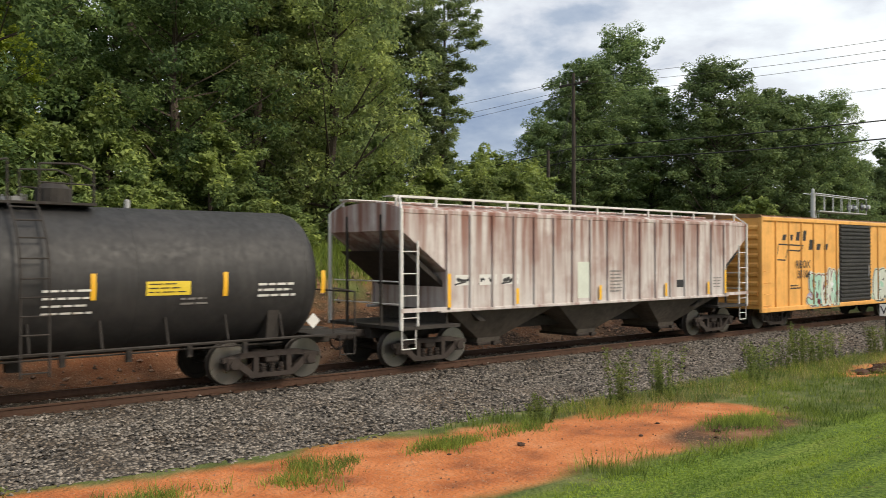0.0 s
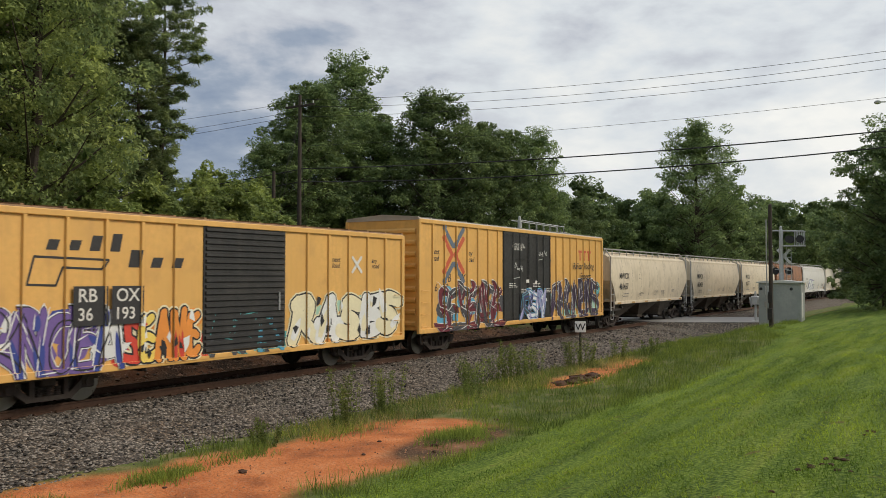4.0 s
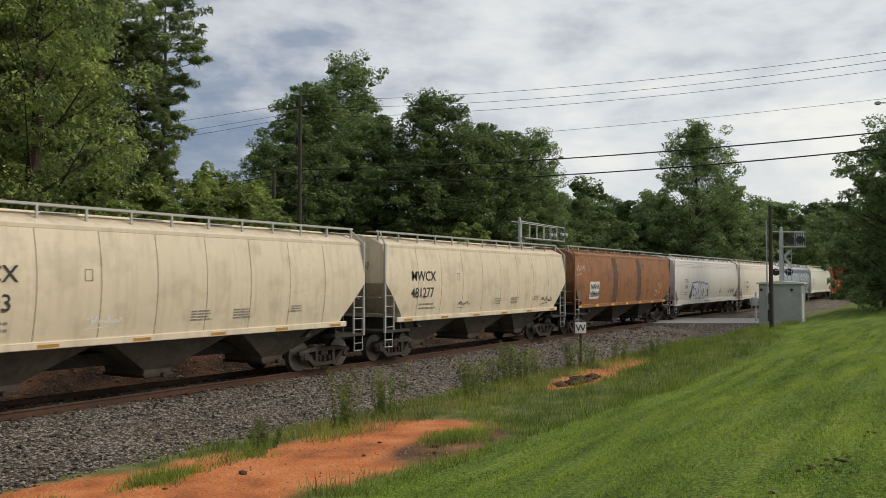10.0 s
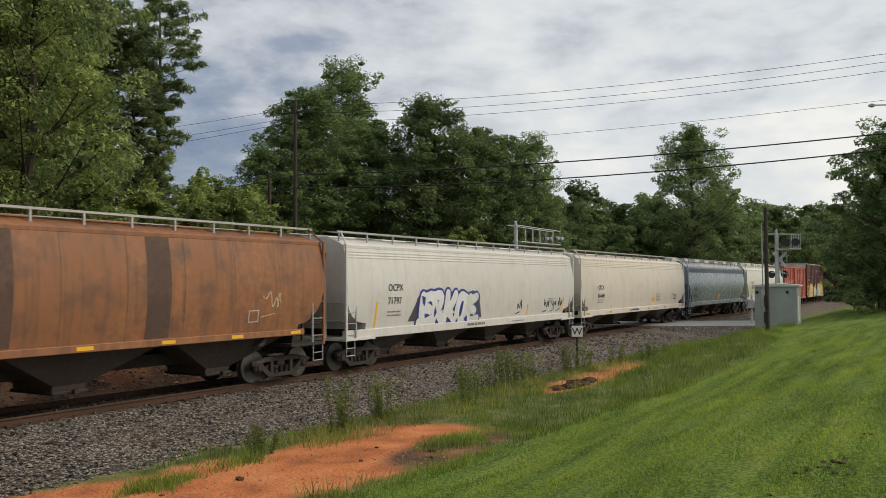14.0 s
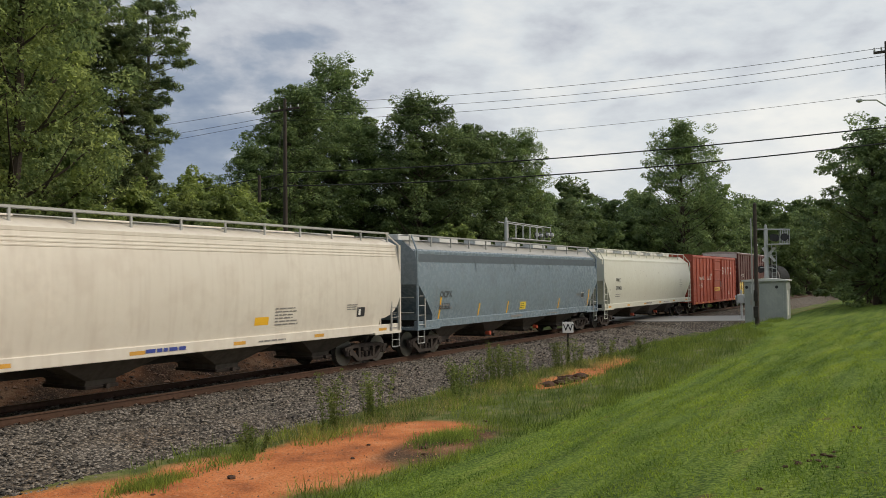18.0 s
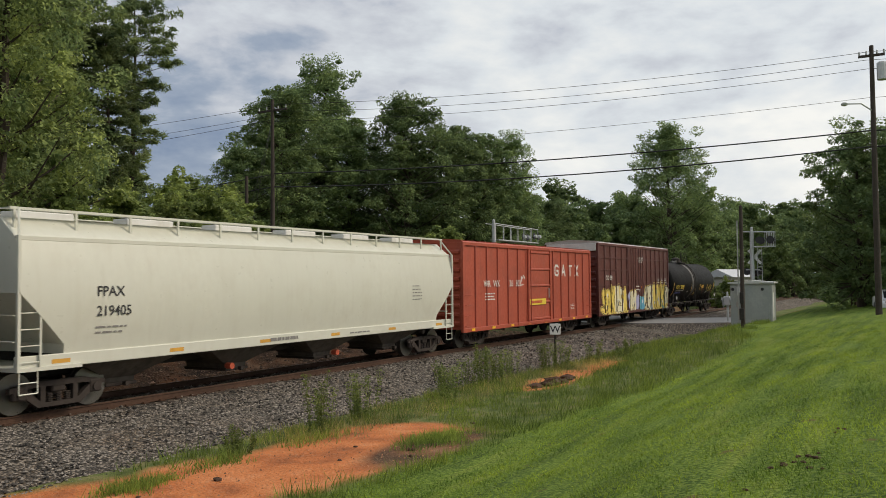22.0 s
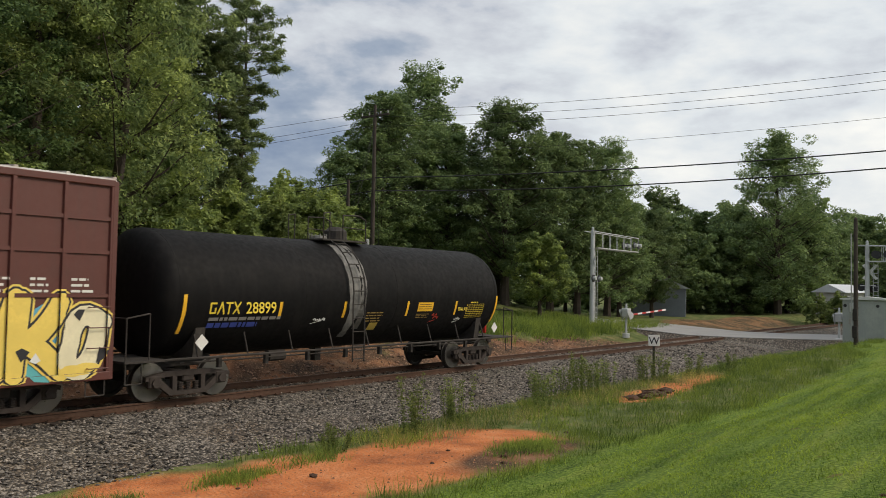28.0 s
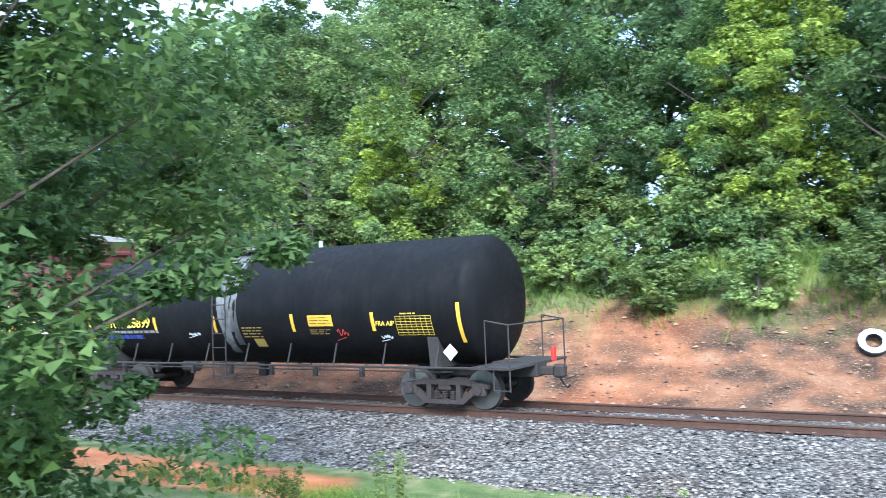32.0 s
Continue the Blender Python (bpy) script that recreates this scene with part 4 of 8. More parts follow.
    for _ in range(1500):
        x, y = r.uniform(-4, 17), r.uniform(8.3, 12.2)
        if dirt_amount(x, y) < 0.4:
            continue
        q, n = r.choice((0.006, 0.008, 0.010, 0.014, 0.022)) * r.uniform(0.7, 1.3), len(gv)
        z = ground_z(x, y)
        gv += [(x + q, y, z), (x, y + q * 1.2, z), (x - q * 1.1, y, z), (x, y - q, z), (x + q * .2, y, z + q * 1.1)]
        gf += [(n, n + 1, n + 4), (n + 1, n + 2, n + 4), (n + 2, n + 3, n + 4), (n + 3, n, n + 4)]
    me = bpy.data.meshes.new("pebbles")
    me.from_pydata(gv, [], gf)
    me.materials.append(mat("clay_pebble", (0.40, 0.19, 0.10), 0.9, 0, 0.3, 18, 2, 0.3, island=0.75))
    tagged(new("pebbles", me), "small pebbles and crumbs on the bare clay", "pebbles", kind="stuff")
    M_CLOD = mat("clay_clod", (0.085, 0.042, 0.024), 0.95, 0, 0.5, 14, 3, 1.0)
    for i, (x, y, s) in enumerate(((24.6, 10.3, 0.32), (25.3, 10.4, 0.26), (23.9, 10.5, 0.22), (10.6, 10.5, 0.085), (12.8, 9.6, 0.05), (9.2, 10.8, 0.04), (14, 10.1, .045), (17.5, 9.3, .06), (26.0, 10.3, 0.24), (24.2, 10.2, 0.2), (9.6, 1.39, 0.07), (9.72, 1.3, 0.045), (9.99, 1.19, 0.06), (10.15, 1.1, 0.04), (11.67, 0.97, 0.05), (9.18, 0.97, 0.04), (8.45, 1.57, 0.05), (9.8, 1.45, 0.03), (11.5, 1.05, 0.035), (9.5, 1.5, 0.05), (9.65, 1.2, 0.05), (10.05, 1.3, 0.05), (9.85, 1.1, 0.06), (9.3, 1.1, 0.05), (11.8, 1.05, 0.04), (14.2, 8.9, 0.07), (14.8, 8.7, 0.06), (13.7, 8.6, 0.06), (15.3, 8.9, 0.06), (24.9, 10.0, 0.2), (25.7, 10.1, 0.16))):
        q = random.Random(90 + i)
        s *= 0.6 if y < 3 else 0.85
        b = Build()
        rings = []
        for j in range(6):
            t = math.pi * j / 5
            rings.append([(math.cos(2 * math.pi * m / 9) * math.sin(t) * s * q.uniform(.55, 1.3) * 1.3, math.sin(2 * math.pi * m / 9) * math.sin(t) * s * q.uniform(.55, 1.3), -math.cos(t) * s * 0.55 * q.uniform(.85, 1.15)) for m in range(9)])
        b.loft(rings)
        tagged(part("clay_clod", b, M_CLOD, None, "", False, pose(x, y, ground_z(x, y) + s * 0.28, 0, 0, q.uniform(0, 360))), "dark clod of earth lying on the ground", "clod", "clods on the clay")


build_plants()


# ---- the train ----
P_YEL = mat("yellow_paint", (0.86, 0.44, 0.12), 0.5, 0, 0.12, 7, 0.5, 0.08, (0.30, 0.14, 0.04), 0.25, 0.22)
P_YEL2 = mat("faded_yellow_paint", (0.72, 0.41, 0.12), 0.5, 0, 0.12, 7, 0.5, 0.08, (0.36, 0.2, 0.08), 0.2, 0.15)
P_BEIGE = mat("beige_paint", (0.66, 0.575, 0.44), 0.55, 0, 0.10, 6, 0.4, 0.06, (0.30, 0.25, 0.18), 0.3, 0.3)
P_BROWN = mat("rust_brown_paint", (0.30, 0.125, 0.052), 0.65, 0, 0.25, 7, 0.35, 0.12, (0.085, 0.055, 0.045), 0.5, 0.6)
P_WHITE = mat("white_paint", (0.64, 0.63, 0.60), 0.4, 0, 0.07, 6, 0.4, 0.05, (0.42, 0.38, 0.32), 0.2, 0.25)
P_CREAM = mat("cream_paint", (0.68, 0.63, 0.55), 0.45, 0, 0.07, 6, 0.4, 0.05, (0.42, 0.34, 0.28), 0.2, 0.25)
P_IVORY = mat("ivory_paint", (0.60, 0.60, 0.52), 0.35, 0, 0.05, 6, 0.4, 0.04, (0.42, 0.38, 0.3), 0.12, 0.12)
P_BLUE = mat("blue_grey_paint", (0.19, 0.245, 0.29), 0.27, 0, 0.10, 6, 0.4, 0.05, (0.13, 0.15, 0.17), 0.3, 0.3)
P_BLUEBAND = mat("slate_blue_band", (0.05, 0.072, 0.09), 0.6, 0, 0.10, 6, 0.4, 0.05)
P_RED = mat("oxide_red_paint", (0.40, 0.075, 0.04), 0.55, 0, 0.12, 7, 0.5, 0.08, (0.22, 0.05, 0.03), 0.3, 0.3)
P_MAROON = mat("maroon_paint", (0.105, 0.028, 0.021), 0.55, 0, 0.12, 7, 0.5, 0.08, (0.07, 0.03, 0.025), 0.3, 0.25)
P_WORN = mat("worn_white_over_rust", (0.60, 0.56, 0.54), 0.7, 0, 0.15, 6, 0.7, 0.12, (0.22, 0.088, 0.062), 0.35, 0.7, rust_top=0.9)
P_TANK = mat("black_tank_paint", (0.009, 0.0088, 0.0092), 0.62, 0, 0.25, 8, 0.6, 0.0, (0.020, 0.018, 0.017), 0.3, 0.3, spec=0.09)
P_TANK2 = mat("charcoal_tank_paint", (0.020, 0.0195, 0.0205), 0.62, 0, 0.2, 8, 0.6, 0.0, (0.055, 0.052, 0.05), 0.35, 0.35)
# grime of the running gear; also stands for shade inside hopper ends
P_DIRTY_SHADE = mat("grimy_shaded_underbody", (0.036, 0.030, 0.026), 0.85, 0, 0.35, 9, 1.2, 0.3)
# hopper bays and sheet seams, darker than the car sides
P_BAY = mat("dark_hopper_bay", (0.105, 0.088, 0.072), 0.8, 0, 0.3, 8, 0.8, 0.15, (0.04, 0.032, 0.028), 0.6, 0.5)
P_TRUCK = mat("rusty_cast_steel", (0.042, 0.031, 0.026), 0.8, 0.1, 0.35, 10, 1.5, 0.3)
P_WHEEL = mat("dark_wheel_steel", (0.045, 0.038, 0.034), 0.6, 0.3, 0.3, 10, 1.5, 0.1)
P_RIM = mat("bright_worn_steel", (0.35, 0.33, 0.31), 0.35, 0.8, 0.2, 14, 2, 0.05)
P_GREY = mat("galvanised_grey", (0.42, 0.42, 0.41), 0.5, 0.3, 0.15, 9, 1.2, 0.08)
P_BLACKDOOR = mat("black_door_paint", (0.025, 0.025, 0.026), 0.5, 0, 0.25, 9, 1, 0.1, (0.06, 0.055, 0.05), 0.3, 0.3)
I_BLACK = mat("black_lettering", (0.025, 0.025, 0.028), 0.6, 0, 0.3, 20, 3, 0.0)
I_WHITE = mat("white_lettering", (0.68, 0.67, 0.64), 0.6, 0, 0.15, 20, 3, 0.0)
I_YEL = mat("reflective_yellow", (0.85, 0.47, 0.04), 0.35, 0, 0.1, 20, 3, 0.0)
I_LEMON = mat("lemon_label", (0.78, 0.58, 0.06), 0.45, 0, 0.1, 20, 3, 0.0)
I_RED = mat("red_marking", (0.55, 0.10, 0.05), 0.5, 0, 0.1, 20, 3, 0.0)
I_GREYT = mat("grey_lettering", (0.22, 0.21, 0.20), 0.6, 0, 0.2, 20, 3, 0.0)
INK = {k: mat("spray_" + k, c, 0.5, 0, 0.12, 14, 2.0, 0.0) for k, c in {
    "white": (0.72, 0.74, 0.74), "black": (0.02, 0.02, 0.025), "steel": (0.12, 0.16, 0.22), "teal": (0.10, 0.42, 0.44), "sky": (0.09, 0.36, 0.55), "maroon": (0.15, 0.02, 0.035),
    "slate": (0.075, 0.075, 0.085), "plum": (0.055, 0.035, 0.075), "yellow": (0.80, 0.60, 0.13), "orange": (0.75, 0.27, 0.05), "red": (0.60, 0.06, 0.04),
    "blue": (0.035, 0.06, 0.28), "mint": (0.36, 0.60, 0.48), "lilac": (0.38, 0.38, 0.58), "pale": (0.62, 0.66, 0.58), "cream": (0.76, 0.70, 0.48), "violet": (0.16, 0.10, 0.32)}.items()}

SIDE = 1.63                       # half the width over the side posts
SPEED, SLOW = 8.608, -0.02114


def travel(t):
    """How far the train has rolled along -x since it passed its mark."""
    return -(SPEED * t + SLOW * (t - 14) ** 2 / 2)


def clip_x(poly, lo, hi):
    for lim, sgn in ((lo, 1), (hi, -1)):
        out = []
        for i, (x, z) in enumerate(poly):
            px, pz = poly[i - 1]
            a, c = sgn * (px - lim), sgn * (x - lim)
            if (a >= 0) != (c >= 0):
                t = a / (a - c)
                out.append((lim, pz + (z - pz) * t))
            if c >= 0:
                out.append((x, z))
        poly = out
        if len(poly) < 3:
            return []
    return poly


class Paint:
    """Sprayed or stencilled shapes on a car's side, laid over sheets and posts alike."""

    def __init__(self, ribs=(), sheet=SIDE, rib_w=0.055, curve=None):
        self.b = Build()
        self.mats = []
        self.count = 0
        self.ribs, self.sheet, self.rw, self.curve = sorted(ribs), sheet, rib_w, curve
        self.sill = None                       # height of the proud side sill's top

    def poly(self, pts, ink, layer):
        if ink not in self.mats:
            self.mats.append(ink)
        self.b.slot = self.mats.index(ink)
        self.count = (self.count + 1) % 60
        if self.curve and max(p[1] for p in pts) - min(p[1] for p in pts) > 0.075:
            zs = [p[1] for p in pts]
            n = int((max(zs) - min(zs)) / 0.06) + 1
            h = (max(zs) - min(zs)) / n
            flip = [(z, x) for x, z in pts]
            for i in range(n):
                q = clip_x(flip, min(zs) + i * h, min(zs) + (i + 1) * h)
                if len(q) >= 3:
                    self.poly([(x, z) for z, x in q], ink, layer)
            return
        if self.sill and min(p[1] for p in pts) < self.sill - 1e-4:
            flip = [(z, x) for x, z in pts]
            low = clip_x(flip, -9, self.sill)
            if len(low) >= 3:
                self.b.add([(x, -(SIDE + 0.015 + 0.010 * layer + 0.00004 * self.count), z) for z, x in low], [tuple(range(len(low)))])
            pts = [(x, z) for z, x in clip_x(flip, self.sill, 99)]
            if len(pts) < 3:
                return
        x0, x1 = min(p[0] for p in pts), max(p[0] for p in pts)
        cuts = [(x0, x1, self.sheet)] if not self.ribs else []
        if self.ribs:
            at = x0
            for r in self.ribs:
                if r + self.rw < x0 or r - self.rw > x1:
                    continue
                cuts += [(at, r - self.rw, self.sheet), (r - self.rw, r + self.rw, SIDE)]
                at = r + self.rw
            cuts.append((at, x1, self.sheet))
        for a, c, y in cuts:
            if c - a < 0.004:
                continue
            q = clip_x(pts, a, c)
            if len(q) >= 3:
                self.b.add([(x, -((self.curve(z) if self.curve else y) + 0.003 + 0.010 * layer + 0.00004 * self.count), z) for x, z in q], [tuple(range(len(q)))])

    def quad(self, x, z, w, h, ink, layer=0, slant=0.0):
        self.poly([(x, z), (x + w, z), (x + w + slant, z + h), (x + slant, z + h)], ink, layer)

    def stroke(self, pts, w, ink, layer):
        for (x0, z0), (x1, z1) in zip(pts, pts[1:]):
            d = math.hypot(x1 - x0, z1 - z0) or 1e-6
            nx, nz = -(z1 - z0) / d * w / 2, (x1 - x0) / d * w / 2
            self.poly([(x0 + nx, z0 + nz), (x0 - nx, z0 - nz), (x1 - nx, z1 - nz), (x1 + nx, z1 + nz)], ink, layer)
        for x, z in pts:
            self.poly([(x + math.cos(a * math.pi / 4) * w / 2, z + math.sin(a * math.pi / 4) * w / 2) for a in range(8)], ink, layer)

    def lines(self, x, z, w, rows, ink, size=0.05, gap=0.09, seed=0):
        """Rows of unreadable small print, as bars."""
        r = random.Random(seed)
        for i in range(rows):
            at, end = x, x + w * r.uniform(0.7, 1)
            while at < end:
                k = r.uniform(0.08, 0.3)
                self.quad(at, z - i * gap, min(k, end - at), size, ink, 1)
                at += k + 0.04

    def ribbon(self, pts, w, ink, layer, sharp, lo, hi):
        """A bent stroke through three points: swelling and pointed, or fat with round ends."""
        (x0, z0), (x1, z1), (x2, z2) = pts
        n = 7
        mid, half = [], []
        for i in range(n + 1):
            u = i / n
            mid.append(((1 - u) ** 2 * x0 + 2 * u * (1 - u) * x1 + u * u * x2, (1 - u) ** 2 * z0 + 2 * u * (1 - u) * z1 + u * u * z2))
            half.append(w / 2 * ((0.30 + 0.80 * math.sin(math.pi * (0.18 + 0.76 * u))) if sharp else (1.0 + 0.12 * math.sin(math.pi * u))))
        keep = lambda p: (p[0], min(hi, max(lo, p[1])))
        left, right = [], []
        for i, (x, z) in enumerate(mid):
            xa, za = mid[max(0, i - 1)]
            xb, zb = mid[min(n, i + 1)]
            d = math.hypot(xb - xa, zb - za) or 1e-6
            nx, nz = -(zb - za) / d * half[i], (xb - xa) / d * half[i]
            left.append((x + nx, z + nz))
            right.append((x - nx, z - nz))
        for i in range(n):
            self.poly([keep(left[i]), keep(right[i]), keep(right[i + 1]), keep(left[i + 1])], ink, layer)
        if sharp:
            xe, ze = mid[-1]
            xp, zp = mid[-2]
            self.poly([keep(left[-1]), keep(right[-1]), keep((xe + (xe - xp) * 1.1, ze + (ze - zp) * 1.1))], ink, layer)
        else:
            for x, z in (mid[0], mid[-1]):
                self.poly([keep((x + math.cos(a * math.pi / 5) * w / 2, z + math.sin(a * math.pi / 5) * w / 2)) for a in range(10)], ink, layer)

    FORMS = (
        (((.08, -.05), (.22, .75), (.55, 1.10)), ((.5, 1.08), (.72, .6), (.98, -.05)), ((.0, .42), (.5, .2), (1.1, .40))),
        (((1.05, .88), (-.1, 1.25), (.3, .55)), ((.25, .60), (1.25, .42), (.72, .06)), ((.85, .12), (.4, -.1), (-.2, .18))),
        (((.2, 1.15), (.1, .5), (.12, -.05)), ((1.12, 1.12), (.7, .6), (.2, .46)), ((.22, .52), (.8, .42), (1.2, -.1))),
        (((.12, 1.0), (.22, .5), (.02, -.05)), ((-.05, .92), (1.3, 1.25), (.62, .45)), ((.4, .5), (.8, .3), (1.2, -.08))),
        (((.95, 1.02), (.3, .85), (.15, .95)), ((.2, 1.0), (-.05, .5), (.2, .02)), ((.1, .06), (.6, -.1), (1.15, .16)), ((.15, .5), (.5, .62), (.9, .48))),
        (((.1, -.05), (.12, .6), (.22, 1.12)), ((.2, 1.08), (.6, .5), (.82, .0)), ((.8, -.04), (.8, .6), (1.0, 1.18))),
        (((.1, .5), (.15, 1.2), (.9, .85)), ((.9, .9), (1.1, .1), (.5, .02)), ((.55, .02), (.05, .0), (.1, .55))),
    )

    def burner(self, x0, x1, z0, z1, fills, edge, rim, back, seed, letters=6, bubble=False):
        """A sprayed mural of interlocking bent strokes with a dark edge and a pale rim, over a ragged cloud."""
        r = random.Random(seed)
        h = z1 - z0
        if back:
            for i in range(int((x1 - x0) * 4)):
                cx, cz, q = r.uniform(x0, x1), r.uniform(z0 + h * 0.12, z1 - h * 0.02), r.uniform(0.14, 0.34)
                k = r.randint(8, 11)
                self.poly([(cx + math.cos(2 * math.pi * a / k) * q * 1.3, min(z1 + 0.2, max(z0, cz + math.sin(2 * math.pi * a / k) * q))) for a in range(k)], INK[r.choice(back)], 0)
        if not bubble:
            letters = int(letters * 1.3)
        step = (x1 - x0) / (letters + 0.25)
        w = step * (1.0 if bubble else 1.22)
        last = -1
        for i in range(letters):
            a = x0 + i * step + (0.12 * step if bubble else 0)
            form = r.randrange(len(self.FORMS))
            if form == last:
                form = (form + 3) % len(self.FORMS)
            last = form
            fill, other = r.choice(fills), r.choice(fills)
            t = (0.40 if bubble else 0.36) * min(w, h * 0.9)
            lean, up = r.uniform(-0.08, 0.2) * w, r.uniform(-0.05, 0.06) * h
            lo, hi = z0, z1 + h * 0.22
            m = 0.5 * t if bubble else 0.0
            put = lambda u, v: (a + (u * (1 - m / w) + 0.5 * m / w + r.uniform(-.11, .11)) * w + lean * v, min(hi, max(z0 + m, z0 + m + (h - 1.6 * m) * v + up)))
            strokes = [[put(u, v) for u, v in q] for q in self.FORMS[form]]
            if not bubble and r.random() < 0.75:               # a barb off the head or the foot
                u = r.uniform(0.2, 0.9)
                strokes.append([put(u, .8), put(u + .1, 1.05), put(u - .28, 1.32)])
            base = 1 + 0.16 * i
            for k, (ink, grow) in enumerate(((rim, 0.17 if bubble else 0.085), (edge, 0.085 if bubble else 0.03), (fill, 0.0))):
                for q in strokes:
                    self.ribbon(q, t + grow, INK[ink], base + 0.5 * k, not bubble, lo, hi + grow)
            for q in strokes:                                  # a second colour low in the stroke, a thin light along it
                f = lambda d, e: [(x + d * t, z + e * t) for x, z in q]
                low = sorted(q, key=lambda p: p[1])[0]
                if other != fill and (not bubble or r.random() < 0.4):
                    self.ribbon([low, ((low[0] + q[1][0]) / 2, (low[1] + q[1][1]) / 2), q[1]], t * 0.55, INK[other], base + 1.5, True, lo, hi)
                if bubble:
                    if r.random() < 0.6:
                        cx, cz, d, g0 = q[1][0] + r.uniform(-.2, .2) * w, (q[1][1] + low[1]) / 2 + r.uniform(-.1, .2) * h, r.uniform(.06, .15), r.uniform(0, 6)
                        self.poly([(cx + math.cos(g0 + e) * d * v, min(hi, max(lo, cz + math.sin(g0 + e) * d * v * 1.5))) for e, v in ((0, 1.3), (1.4, .7), (2.6, 1.1), (4.4, .8))], INK[r.choice((edge, edge, "white"))], base + 1.8)
                    continue
                g = f(-0.26, 0.12)
                self.ribbon([g[0], ((g[0][0] + g[1][0]) / 2, (g[0][1] + g[1][1]) / 2), g[1]], 0.03, INK[rim], base + 1.8, True, lo, hi)
                if r.random() < 0.7:
                    self.ribbon(f(0.24, -0.05), 0.035, INK[edge if fill != edge else rim], base + 1.9, True, lo, hi)

    def tag(self, x, z, w, h, ink, seed, t=0.025):
        """A quick looping scrawl."""
        r = random.Random(seed)
        n = max(6, int(w / h * 7))
        pts = [(x + w * (i + r.uniform(-.9, .9)) / n, z + h * (r.uniform(0.0, 0.45) if i % 2 else r.uniform(0.5, 1.0))) for i in range(n + 1)]
        for _ in range(2):
            pts = [p for a, c in zip(pts, pts[1:]) for p in ((a[0] * .75 + c[0] * .25, a[1] * .75 + c[1] * .25), (a[0] * .25 + c[0] * .75, a[1] * .25 + c[1] * .75))]
        self.stroke(pts, t, ink, 0)
        self.stroke([(x - .05, z - h * .1), (x + w * .6, z - h * .02 + r.uniform(0, .06))], t * .8, ink, 0)

    def on(self, parent, name="graffiti", label=""):
        if not self.b.f:
            return None
        me = bpy.data.meshes.new(name)
        me.from_pydata(self.b.v, [], self.b.f)
        for m in self.mats:
            me.materials.append(m)
        me.polygons.foreach_set("material_index", self.b.mi)
        me.update()
        ob = new(name, me)
        ob.parent = parent
        if label:
            ob["label"] = label
        ob["kind"] = "stuff"
        return ob

    def each(self, parent, name, label=""):
        """The same, but every shape a part of its own."""
        for f, mi in zip(self.b.f, self.b.mi):
            me = bpy.data.meshes.new(name)
            me.from_pydata([self.b.v[i] for i in f], [], [tuple(range(len(f)))])
            me.materials.append(self.mats[mi])
            ob = new(name, me)
            ob.parent = parent
            if label:
                ob["label"] = label


# running gear, shared by all cars
def make_wheelset():
    b = Build()
    for s in (-1, 1):
        prof = [(-0.075, 0.30), (-0.075, 0.40), (-0.062, 0.445), (-0.02, 0.452), (0.045, 0.457), (0.055, 0.478), (0.07, 0.478), (0.075, 0.40), (0.045, 0.37), (0.02, 0.2), (0.05, 0.13), (0.09, 0.12), (0.09, 0.02)]
        b.slot = 0
        b.lathe([(a if s < 0 else -a, r) for a, r in prof], (0, s * HALF, 0), "y", 28)
        b.slot = 1
        b.lathe([((-0.078) if s < 0 else 0.078, 0.405), ((-0.078) if s < 0 else 0.078, 0.442)], (0, s * HALF, 0), "y", 28)
        b.slot = 2
        for k in range(3):
            t = k * 2 * math.pi / 3
            b.lathe([((-0.20) if s < 0 else 0.14, 0.016), ((-0.14) if s < 0 else 0.20, 0.016)], (math.cos(t) * 0.055, s * 0.96, math.sin(t) * 0.055), "y", 6)
        b.lathe([(0.0, 0.02), (0.0, 0.095), (0.05, 0.1), (0.05, 0.02)] if s > 0 else [(-0.05, 0.02), (-0.05, 0.1), (0.0, 0.095), (0.0, 0.02)], (0, s * 1.13, 0), "y", 14)
    b.slot = 0
    b.lathe([(-1.12, 0.07), (1.12, 0.07)], (0, 0, 0), "y", 10)
    me = b.mesh("wheelset", [P_WHEEL, P_RIM, P_TRUCK])
    smooth_mesh(me)
    return me


